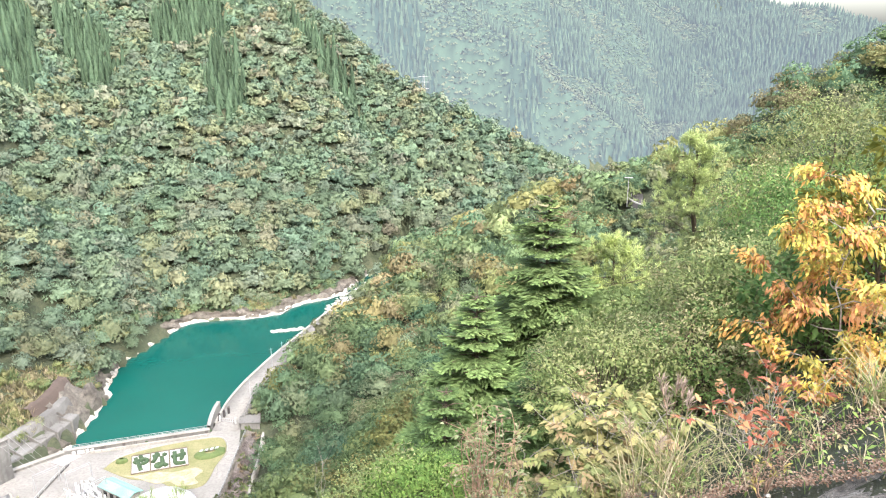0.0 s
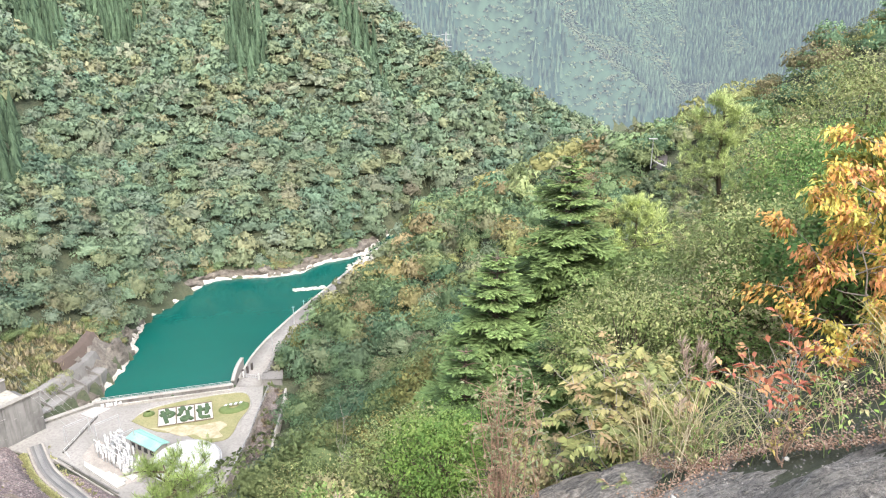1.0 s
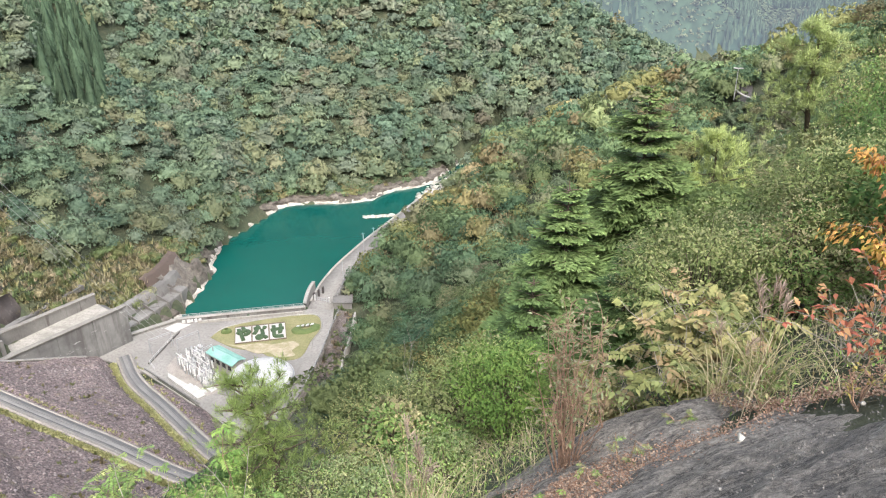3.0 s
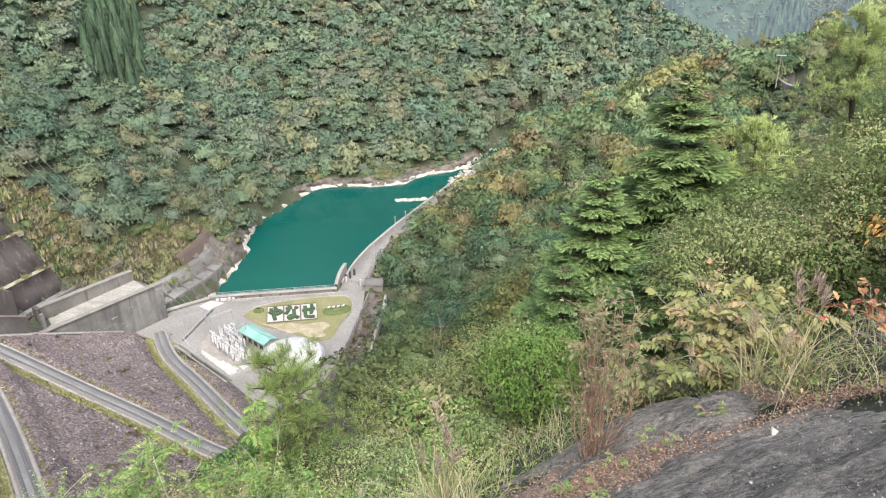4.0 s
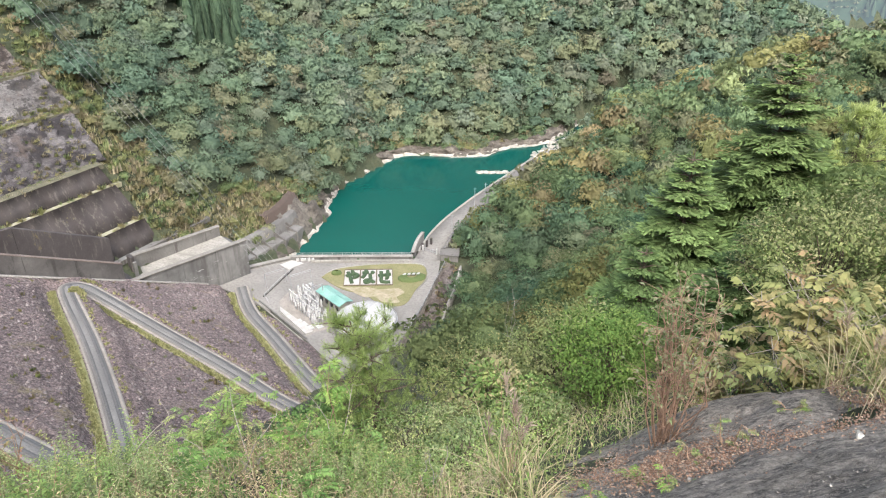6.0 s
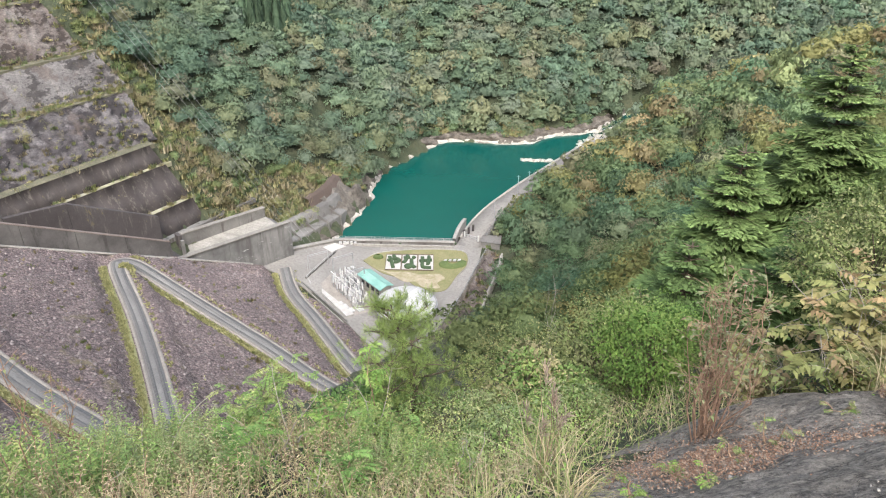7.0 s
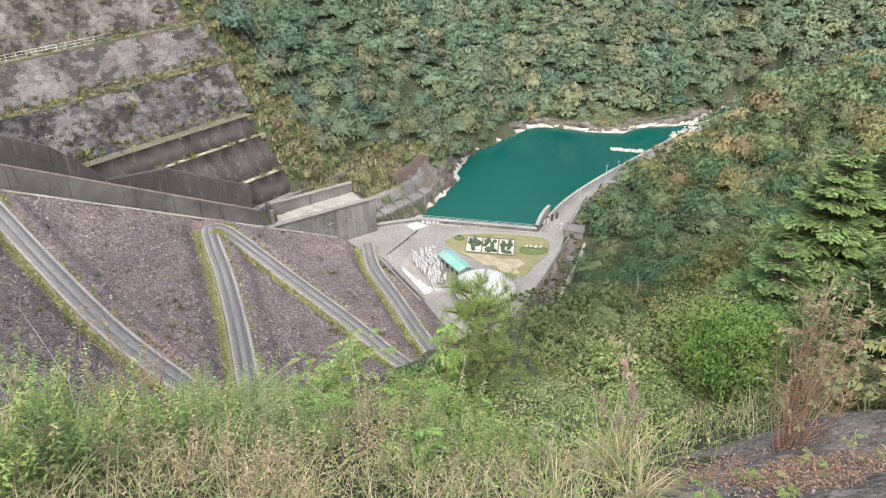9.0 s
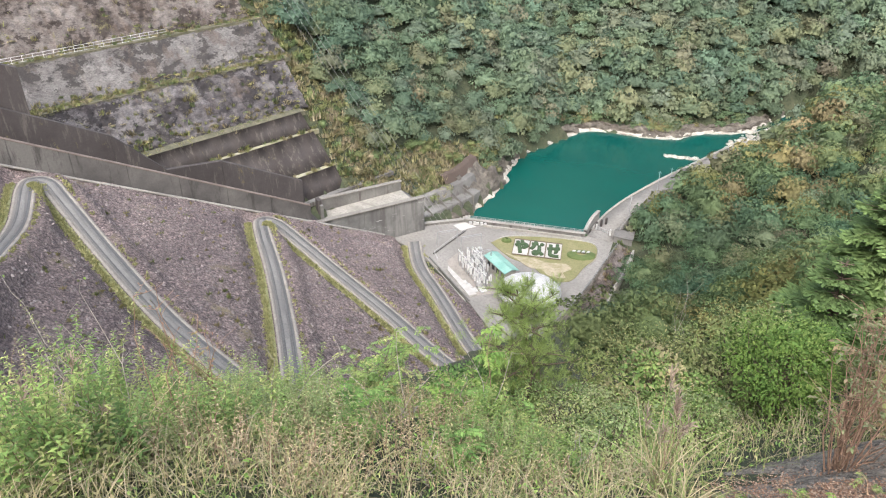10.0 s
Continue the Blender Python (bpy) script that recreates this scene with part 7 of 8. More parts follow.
GREY_GREEN = [(0.17, 0.2, 0.08), (0.2, 0.22, 0.095), (0.14, 0.18, 0.065), (0.21, 0.215, 0.105)]
FRESH = [(0.14, 0.22, 0.055), (0.11, 0.19, 0.05), (0.17, 0.24, 0.07)]
DEEP = [(0.072, 0.125, 0.038), (0.088, 0.145, 0.045), (0.06, 0.105, 0.034)]
OLIVE = [(0.15, 0.17, 0.065), (0.18, 0.18, 0.08), (0.13, 0.16, 0.06)]
MIXED = [(0.13, 0.19, 0.06), (0.17, 0.19, 0.075), (0.21, 0.19, 0.1), (0.1, 0.155, 0.05)]
AMBER = [(0.62, 0.46, 0.12), (0.63, 0.37, 0.13), (0.52, 0.46, 0.12), (0.62, 0.32, 0.15), (0.56, 0.48, 0.12), (0.4, 0.42, 0.12)]

def lit(pal, k):
    return [tuple(c * k for c in p) for p in pal]


GREY_GREEN, FRESH, DEEP, OLIVE, MIXED = (lit(p, k) for p, k in ((GREY_GREEN, 1.42), (FRESH, 1.55), (DEEP, 2.0), (OLIVE, 1.65), (MIXED, 1.7)))

# conifers
fir_tree("fir_tree", "tall dark green fir with level tiered boughs", 4.4, 29.7, 12.1, 4.9, 401, (0.175, 0.25, 0.095))
fir_tree("fir_tree", "shorter bright-tipped fir beside a taller one", 1.3, 26.5, 9.3, 3.7, 402, (0.175, 0.255, 0.095))
fir_tree("fir_tree", "young fir half hidden among shrubs", 0.1, 24.0, 5.6, 2.5, 403, (0.13, 0.2, 0.075))
fir_tree("fir_tree", "dark young fir beside the bright shrub", 2.6, 18.5, 4.6, 1.7, 404, (0.13, 0.2, 0.07))
pine_tree("pine_tree", "soft light green pine on the slope", 14.7, 42.5, 14.0, 4.6, 411, (0.4, 0.47, 0.2), 0.36, 1150, 0.026)
pine_tree("pine_tree", "pale green young pine among the firs", 7.8, 31.0, 8.7, 4.0, 412, (0.4, 0.47, 0.18), 0.3, 850, 0.022)
pine_tree("pine_tree", "small pale green pine beside a fir", 5.6, 26.4, 5.4, 1.9, 413, (0.32, 0.38, 0.14), 0.22, 300, 0.018)
pine_tree("pine_tree", "bushy green pine rising in front of the power station", -5.9, 12.9, 4.6, 1.75, 414, (0.24, 0.32, 0.1), 0.15, 1000, 0.0075, 1.1)
# broadleaved trees round the rim
for i, (x, y, h, r, leaf, n, pal, lab) in enumerate((
        (7.6, 17.4, 3.9, 2.2, 0.085, 12000, GREY_GREEN, "grey-green broadleaved tree with a dense crown"),
        (3.6, 14.6, 3.7, 1.7, 0.07, 12000, GREY_GREEN, "pale grey-green bushy tree at the rock edge"),
        (6.9, 19.8, 3.3, 1.6, 0.085, 8000, GREY_GREEN, "silvery broadleaved tree beside a pine"),
        (5.9, 14.9, 2.6, 1.6, 0.09, 5000, MIXED, "low green broadleaved tree at the rock edge"),
        (12.4, 22.9, 5.4, 3.0, 0.1, 9000, DEEP, "dark green spreading broadleaved tree"),
        (9.0, 15.2, 3.0, 1.6, 0.14, 2600, DEEP, "dark leafy tree behind the orange one"),
        (7.0, 12.2, 2.4, 1.5, 0.13, 2600, DEEP, "dark leafy bush in shade below the orange tree"),
        (22.7, 42.3, 11.0, 5.0, 0.15, 12000, GREY_GREEN, "large grey-green tree high on the slope"),
        (17.5, 38.2, 9.0, 3.4, 0.14, 8000, MIXED, "mid-green tree on the slope"),
        (27.0, 36.0, 9.0, 4.5, 0.15, 9000, MIXED, "tall green tree on the rising slope"),
        (12.0, 30.5, 4.6, 2.8, 0.12, 7000, MIXED, "green tree between the pines"),
        (-0.5, 14.0, 3.2, 1.1, 0.07, 8000, lit(FRESH, 0.72), "fresh bright green bushy tree"),
        (-1.7, 16.9, 3.5, 1.5, 0.09, 4600, GREY_GREEN, "grey-green open bushy tree"),
        (-4.3, 18.5, 3.0, 2.0, 0.1, 4600, OLIVE, "olive green spreading low tree"),
        (-7.0, 13.0, 2.4, 1.3, 0.12, 2800, DEEP, "dark green bush among the grass"),
        (-2.6, 13.2, 2.4, 1.2, 0.11, 2800, MIXED, "mixed green shrub below the rock"))):
    broad_tree("broadleaved_tree", lab, x, y, h, r, leaf * 0.85, int(n * 1.5), lit(pal, 1.2), 420 + i, stems=1 + (h < 4) * 3)
# leafless pale sapling beyond the shrubs
stem_shrub("bare_sapling", "leafless pale forked sapling", -5.4, 30.0, 8.6, 0.8, 3, 0.1, 0, FRESH, 440, PALE_BARK, 5, "tree")

# the autumn tree and its neighbours at the rock's edge
def amber_tree():
    rng = np.random.default_rng(450)
    root = thing("autumn_tree", "small tree with orange and yellow autumn leaves on pale twigs", "tree")
    x, y = 6.5, 10.5
    z = ground_at(x, y) - 0.1
    runs, pos, dirs, tin = [], [], [], []
    trunk = bent((x, y, z), (x - 0.15, y + 0.1, z + 2.75), rng, 0.06, 8)
    runs.append((trunk, [0.018 - 0.0017 * i for i in range(8)]))
    pal = np.array(lit(AMBER, 1.14))
    for b in range(17):
        p = np.array(trunk[1 + b % 7])
        a = b * 2.4 + rng.uniform(-0.5, 0.5)
        L = rng.uniform(0.7, 1.55)
        q = p + [math.cos(a) * L, math.sin(a) * L, rng.uniform(-0.25, 0.65)]
        path = bent(p, q, rng, 0.12, 6)
        runs.append((path, [0.014, 0.011, 0.009, 0.007, 0.005, 0.003]))
        for _ in range(6):
            k = int(rng.integers(2, 6))
            s = np.array(path[k])
            e = s + rng.normal(size=3) * [0.28, 0.28, 0.14]
            runs.append((bent(s, e, rng, 0.1, 4), [0.007, 0.005, 0.004, 0.003]))
            col = pal[int(np.clip(rng.normal(1.6 + 1.6 * (s[0] - x), 1.2), 0, 5))] if s[0] > x - 0.2 else pal[rng.integers(4)]
            n = int(rng.integers(64, 105))
            for t in rng.uniform(0.1, 1.1, n):
                pos.append(s + (e - s) * t + rng.normal(size=3) * 0.075)
                dirs.append((e - s) * 0.6 + rng.normal(size=3) * 0.16 + [0, 0, -0.2])
                tin.append((col if rng.random() < 0.75 else pal[rng.integers(6)]) * rng.uniform(0.75, 1.25))
    part("trunk", tubes_mesh("trunk", runs, PALE_BARK, 5), root)
    pos = np.array(pos)
    nor = 0.5 * unit(pos - [x, y + 0.8, z + 1.2]) + rng.normal(scale=0.25, size=pos.shape) + [0, -0.35, 0.5]
    part("crown", leaf_mesh("crown", [leaf_quads(rng, pos, np.array(dirs), 0.1, 0.052, 0.35)], [np.array(tin)], [nor]), root)


amber_tree()
broad_tree("broadleaved_tree", "yellow-green tree turning at the edges of its crown", 7.4, 11.4, 3.6, 1.5, 0.13, 3200, [(0.3, 0.28, 0.06), (0.24, 0.26, 0.06), (0.2, 0.24, 0.07)], 451, stems=3)
stem_shrub("red_leaved_shrub", "tangled pale bare twigs with drooping red leaves", 4.2, 8.7, 1.3, 1.3, 18, 0.15, 520, [(0.42, 0.17, 0.1), (0.46, 0.24, 0.12), (0.38, 0.13, 0.09), (0.5, 0.3, 0.15)], 452, PALE_BARK, 11, top_only=0.45, thick=0.6)
fern_shrub("yellow_shrub", "pale yellow-green shrub with paired leaflets", 2.7, 10.7, 2.2, 1.7, 240, 0.16, [(0.31, 0.31, 0.13), (0.26, 0.28, 0.11), (0.38, 0.35, 0.16), (0.21, 0.24, 0.1), (0.36, 0.27, 0.15)], 453, PALE_BARK, pairs=5, stems=12, broad=0.52)
fern_shrub("yellow_shrub", "straggling pale shrub at the rock's rim", 1.5, 11.6, 1.9, 1.2, 130, 0.14, [(0.3, 0.27, 0.14), (0.25, 0.26, 0.11), (0.33, 0.26, 0.15)], 454, PALE_BARK, pairs=5, broad=0.5)
stem_shrub("weed_stalks", "tall red-brown dry weed stalks with grey-green leaves at their tops", 0.6, 8.8, 2.9, 0.58, 26, 0.09, 1400, [(0.24, 0.28, 0.16), (0.3, 0.31, 0.18), (0.2, 0.25, 0.12), (0.3, 0.24, 0.16)], 455, RED_STEM, 10, "weed", top_only=0.45, thick=0.95)
stem_shrub("seedling", "small yellowing seedling in the rock joint", 3.3, 6.6, 0.75, 0.2, 4, 0.07, 60, [(0.34, 0.28, 0.09), (0.28, 0.25, 0.1)], 456, RED_STEM, 4, "plant", top_only=0.3)
for i, (x, y, h, n, pl) in enumerate(((3.2, 8.9, 1.4, 130, 5), (2.8, 9.2, 1.1, 90, 2), (5.2, 7.9, 1.0, 100, 0), (6.0, 8.3, 1.2, 110, 0), (-1.4, 7.5, 1.5, 70, 7), (-0.9, 6.3, 0.8, 110, 0),
                                      (-2.0, 6.4, 0.8, 70, 0), (-6.8, 3.2, 1.3, 60, 3), (-4.6, 4.6, 0.7, 70, 0), (-7.6, 2.6, 1.2, 60, 2))):
    pampas(x, y, h, n, pl, 460 + i)

# thicket on the steep bank
def weed_stand(label, x, y, h, r, stems, leaf, palette, seed, stem_mat, narrow=0.24, gap=0.045, arch=0.35, name="weed_clump"):
    """Leafy stalks standing close together, each set with long pointed leaves to its tip."""
    rng = np.random.default_rng(seed)
    root = thing(name, label, "weeds", "thicket on the bank")
    pal = np.array(palette)
    runs, pos, dirs, size, tin, nor = [], [], [], [], [], []
    for _ in range(stems):
        a, q = rng.uniform(0, 6.28), r * rng.random() ** 0.6
        bx, by = x + math.cos(a) * q, y + math.sin(a) * q
        bz = ground_at(bx, by) - 0.05
        hh = h * rng.uniform(0.55, 1.08) * (1 - 0.25 * (q / r) ** 2)
        b = rng.uniform(0, 6.28)
        lean = np.array([math.cos(b), math.sin(b), 0]) * hh * arch * rng.uniform(0.1, 1.0)
        t = np.linspace(0, 1, 7)[:, None]
        path = np.array([bx, by, bz]) + lean * t ** 2 + np.array([0, 0, 1]) * hh * (t - 0.12 * t ** 3)
        runs.append(([tuple(p) for p in path], [0.006, 0.0055, 0.005, 0.0045, 0.004, 0.003, 0.0015]))
        n = max(6, int(hh * 0.72 / gap))
        f = np.linspace(0.28, 1.0, n)
        k = np.minimum((f * 6).astype(int), 5)
        c = path[k] + (path[k + 1] - path[k]) * (f * 6 - k)[:, None]
        turn = np.arange(n) * 2.4 + rng.uniform(0, 6.28)
        d = np.stack([np.cos(turn), np.sin(turn), rng.uniform(0.1, 0.7, n)], 1)
        pos.append(c)
        dirs.append(d)
        size.append(leaf * (1.1 - 0.6 * f ** 2) * rng.uniform(0.75, 1.2, n))
        col = pal[rng.integers(len(pal))] * rng.uniform(0.85, 1.15)
        tin.append(col * rng.uniform(0.88, 1.12, (n, 1)) * np.interp(f, [0.28, 1.0], [0.85, 1.12])[:, None])
        nor.append(d * 0.45 + [0, 0, 0.75] + rng.normal(scale=0.22, size=(n, 3)))
    tagged(part("stem", tubes_mesh("stem", runs, stem_mat, 4), root), "thin crowded stalks", kind="stuff")
    pos, d, l = np.concatenate(pos), unit(np.concatenate(dirs)), np.concatenate(size)[:, None]
    side = unit(np.cross(d, [0, 0, 1.0]) + rng.normal(scale=0.2, size=d.shape))
    mid, tip = pos + d * l * 0.45, pos + d * l - np.array([0, 0, 1]) * l * rng.uniform(0.05, 0.5, (len(d), 1))
    quad = np.stack([pos, mid + side * l * narrow / 2, tip, mid - side * l * narrow / 2], 1)
    part("foliage", leaf_mesh("foliage", [quad], [np.concatenate(tin)], [np.concatenate(nor)]), root)
    return root


STALK_GREEN = mottled("green_stalk", (0.16, 0.17, 0.08), (0.24, 0.22, 0.11), (0.12, 0.1, 0.06), 3, 20, 0.9, 0.2, 0.003)
SAGE = lit([(0.24, 0.3, 0.14), (0.29, 0.34, 0.16), (0.21, 0.28, 0.11), (0.32, 0.34, 0.17)], 1.12)
LUSH = lit([(0.19, 0.29, 0.09), (0.25, 0.34, 0.11), (0.16, 0.25, 0.085), (0.32, 0.36, 0.14)], 1.12)
TAWNY = lit([(0.38, 0.31, 0.19), (0.3, 0.27, 0.14), (0.42, 0.34, 0.23), (0.28, 0.29, 0.15)], 1.35)
for i, (x, y, h, r, kind) in enumerate((
        (-10.0, 4.9, 2.5, 1.2, 0), (-8.6, 6.3, 1.7, 1.2, 1), (-7.9, 9.1, 2.2, 1.5, 2), (-6.9, 10.2, 1.3, 1.2, 3), (-6.6, 4.2, 1.2, 1.0, 3), (-5.4, 5.6, 1.0, 1.0, 3),
        (-6.9, 2.6, 1.6, 1.0, 0), (-4.2, 8.1, 1.0, 1.0, 1), (-2.7, 9.7, 1.1, 1.0, 4), (-9.2, 7.9, 1.8, 1.3, 0), (-11.5, 3.8, 2.4, 1.4, 3), (-11.0, 6.6, 2.2, 1.4, 1),
        (-5.4, 8.0, 1.1, 1.1, 3), (-9.0, 3.2, 1.8, 1.1, 3), (-4.2, 11.4, 1.2, 1.1, 4), (-8.6, 11.2, 1.6, 1.4, 1), (-10.6, 9.4, 1.8, 1.5, 3), (-3.0, 11.6, 1.3, 1.1, 4), (-1.7, 11.4, 1.2, 1.0, 4),
        (-12.6, 5.4, 1.8, 1.4, 5), (-7.8, 5.2, 1.4, 1.0, 0), (-3.2, 7.2, 0.8, 0.8, 3), (-7.4, 7.4, 1.0, 1.1, 3), (-6.4, 6.0, 1.1, 1.0, 1), (-4.4, 6.6, 0.8, 0.9, 3), (-3.6, 8.6, 0.9, 0.9, 0),
        (-2.4, 8.4, 0.8, 0.8, 3), (-7.6, 3.4, 1.2, 1.0, 1), (-9.6, 10.4, 1.5, 1.3, 5), (-5.0, 9.6, 1.1, 1.0, 0), (-5.2, 4.4, 0.9, 0.9, 3), (-8.4, 8.0, 1.5, 1.1, 1))):
    if kind == 2:
        fern_shrub("thicket_shrub", "fresh green thicket shrub with feathery leaves", x, y, h, r, 320, 0.085, lit(LUSH, 1.0), 480 + i, group="thicket on the bank", pairs=9)
    elif kind == 5:
        weed_stand("stand of reddening weeds with dry brown stalks", x, y, h * 1.3, r, int(70 * r), 0.1, [(0.4, 0.25, 0.18), (0.34, 0.27, 0.15), (0.44, 0.3, 0.22), (0.28, 0.28, 0.14)], 480 + i, RED_STEM, 0.26, 0.045)
    elif kind == 4:
        broad_tree("thicket_shrub", "bushy mid-green thicket shrub with small leaves", x, y, h, r, 0.05, 5200, lit(SAGE, 1.25) + lit(LUSH, 1.35), 480 + i, low=0.05, cat="shrub", group="thicket on the bank", stems=5)
    else:
        lab = ("stand of leafy green weeds with long narrow leaves", "stand of grey-green weeds with small feathery leaves", "", "stand of drying tawny weeds")[kind]
        weed_stand(lab, x, y, h * 1.38, r, int((105, 120, 0, 60)[kind] * r), (0.135, 0.095, 0, 0.1)[kind], (LUSH, SAGE + LUSH[:1], LUSH, TAWNY)[kind], 480 + i, (STALK_GREEN, STALK_GREEN, None, RED_STEM)[kind],
                   (0.32, 0.36, 0, 0.2)[kind], (0.036, 0.032, 0, 0.05)[kind])
stem_shrub("dead_branch", "leafless dry branches standing out of the thicket", -9.2, 4.3, 3.7, 1.1, 6, 0.1, 24, FRESH, 510, PALE_BARK, 4, "branch")
stem_shrub("dead_branch", "tall thin dry weed stalk above the thicket", -7.9, 4.8, 3.2, 0.3, 4, 0.08, 60, [(0.3, 0.2, 0.14), (0.2, 0.22, 0.1)], 511, RED_STEM, 6, "branch")
stem_shrub("dead_branch", "thin reddish twigs with a few leaves", -8.4, 5.8, 2.9, 0.6, 9, 0.09, 60, [(0.32, 0.17, 0.12), (0.26, 0.22, 0.1)], 512, RED_STEM, 6, "branch")
stem_shrub("dead_branch", "long pale dry stalks leaning over the bank", -6.4, 8.4, 2.4, 1.6, 4, 0.09, 40, FRESH, 513, PALE_BARK, 2, "branch")
for i, (x, y, h, lean) in enumerate(((-9.6, 6.6, 2.6, 1.3), (-8.9, 8.6, 2.3, 0.9), (-6.0, 7.4, 2.0, 1.2), (-5.2, 9.6, 2.2, 0.8), (-7.6, 6.2, 2.3, 1.4), (-4.4, 6.2, 1.3, 0.7), (-8.0, 3.4, 1.6, 0.9), (-3.0, 8.4, 1.5, 0.6))):
    stem_shrub("dry_stalk", "long pale dry stalks leaning out of the thicket", x, y, h, lean, 3, 0.07, 30, [(0.4, 0.33, 0.2), (0.3, 0.3, 0.14)], 515 + i, PALE_BARK, 4, "stalk", "dry stalks in the thicket", 0.5, 1.0)
for i, (x, y, h, r) in enumerate(((-4.7, 7.0, 0.9, 0.7), (-6.2, 6.6, 1.0, 0.8), (-7.2, 7.6, 1.1, 0.9), (-3.8, 9.2, 1.0, 0.8), (-8.1, 4.2, 1.0, 0.7), (-5.9, 9.0, 1.1, 0.9))):
    fern_shrub("fern", "arching green fern fronds in the thicket", x, y, h, r, 26, 0.1, lit(FRESH, 0.9) + lit(DEEP, 1.1), 535 + i, DRY_STEM, "fern", 14, "ferns in the thicket", 4)
fern_shrub("tall_weed", "tall fresh green weed with paired leaves", -5.7, 10.4, 3.0, 0.35, 46, 0.11, FRESH, 514, DRY_STEM, "weed", 6, stems=3)


def undergrowth():
    """Low leaves and dry grass between the shrubs."""
    rng = np.random.default_rng(520)
    quads, tints = [], []
    n = 24000
    az, d = np.radians(rng.uniform(-42, 78, n)), 2.4 + 13.5 * rng.random(n) ** 0.9
    x, y = -d * np.sin(az), d * np.cos(az)
    bare = (np.degrees(az) < slab_edge(d)) & (d < slab_reach(np.degrees(az)) + 0.1)
    x, y = x[~bare], y[~bare]
    z = ground_height(x, y)
    c = np.stack([x, y, z + 0.65 * rng.random(len(x)) ** 1.3], 1)
    quads.append(leaf_quads(rng, c, rng.normal(size=(len(c), 3)) + [0, 0, 0.5], 0.085, 0.03))
    dry = waves(x, y, 3.2, 41, 3) > 0.22
    green, straw = np.array(lit(MIXED, 1.2) + lit(FRESH, 1.1)), np.array([(0.4, 0.33, 0.2), (0.46, 0.4, 0.25), (0.32, 0.27, 0.15), (0.3, 0.3, 0.14)])
    pick = np.where((dry & (rng.random(len(x)) < 0.75))[:, None], straw[rng.integers(0, 4, len(x))], green[rng.integers(0, len(green), len(x))])
    tints.append(pick * rng.uniform(0.7, 1.25, (len(c), 1)))
    chance = np.where(dry, 1.0, 0.3) * np.where(x > 0.9, 0.3, 1.0)
    k = rng.choice(len(c), 13000, p=chance / chance.sum())
    q, t = blades(rng, np.stack([x, y, z], 1)[k] + rng.normal(scale=0.06, size=(13000, 3)) * [1, 1, 0], 0.7, 0.9, 0.011, STRAW + [(0.46, 0.4, 0.28), (0.2, 0.26, 0.1)], 3)
    part_ob = part("undergrowth", leaf_mesh("undergrowth", quads + q, tints + t))
    tagged(part_ob, "tangled low leaves and dry grass on the bank", "undergrowth", kind="stuff")


def slab_reach(turn):
    """How far out the bare rock runs, by the turn in degrees."""
    return np.interp(turn, [-40, -31, -25, -20, -15, -9, 0, 8], [6.0, 6.7, 7.6, 8.0, 9.3, 10.4, 10.5, 9.8])


def outcrop(x, y):
    """The rounded boss of rock at the rim."""
    return 0.42 * np.exp(-(((x - 1.55) / 1.15) ** 2 + ((y - 9.6) / 0.95) ** 2)) + 0.15 * np.exp(-(((x - 3.0) / 0.9) ** 2 + ((y - 9.2) / 0.8) ** 2))


def slab_edge(d):
    """The turn, in degrees, at which the bare rock ends on its left side."""
    return np.interp(d, [3, 5, 6.5, 8, 10.2], [14, 12, 10, 6, -4])


undergrowth()

# ---- bare rock below the viewpoint ----
def _slab(nt, p):
    broad = noise_fac(nt, 0.6, 7, 0.7)
    layer = noise_fac(nt, 2.2, 10, 0.8, (0.7, 1.3, 2.0))
    grain = noise_fac(nt, 13, 10, 0.88)
    pale = noise_fac(nt, 1.3, 9, 0.75, (0.3, 1.3, 1))
    spots = noise_fac(nt, 9, 4, 0.6)
    crack = noise_fac(nt, 1.1, 8, 0.7, (0.4, 1.7, 1))
    base = ramp(nt, broad, [(0.35, (0.25, 0.225, 0.195)), (0.65, (0.38, 0.343, 0.3))])
    a = mix(nt, ramp(nt, layer, [(0.42, (0.9, 0.9, 0.9)), (0.52, (0, 0, 0))]), base, (0.16, 0.148, 0.138))
    b = mix(nt, ramp(nt, pale, [(0.6, (0, 0, 0)), (0.67, (0.75, 0.75, 0.75))]), a, (0.44, 0.415, 0.385))
    c = mix(nt, ramp(nt, spots, [(0.7, (0, 0, 0)), (0.74, (0.8, 0.8, 0.8))]), b, (0.36, 0.35, 0.33))
    d = mix(nt, ramp(nt, crack, [(0.485, (0, 0, 0)), (0.5, (1, 1, 1)), (0.515, (0, 0, 0))]), c, (0.035, 0.032, 0.03))
    e = mix(nt, 0.8, d, ramp(nt, grain, [(0.4, (0.1, 0.1, 0.1)), (0.6, (0.9, 0.9, 0.9))]), "OVERLAY")
    nt.links.new(e, p.inputs["Base Color"])
    p.inputs["Roughness"].default_value = 0.85
    n1 = node(nt, "ShaderNodeBump", Strength=0.9, Distance=0.12)
    nt.links.new(layer, n1.inputs["Height"])
    n2 = node(nt, "ShaderNodeBump", Strength=1.0, Distance=0.05)
    nt.links.new(grain, n2.inputs["Height"])
    nt.links.new(n1.outputs[0], n2.inputs["Normal"])
    nt.links.new(n2.outputs[0], p.inputs["Normal"])


SLAB = material("weathered_rock", _slab)


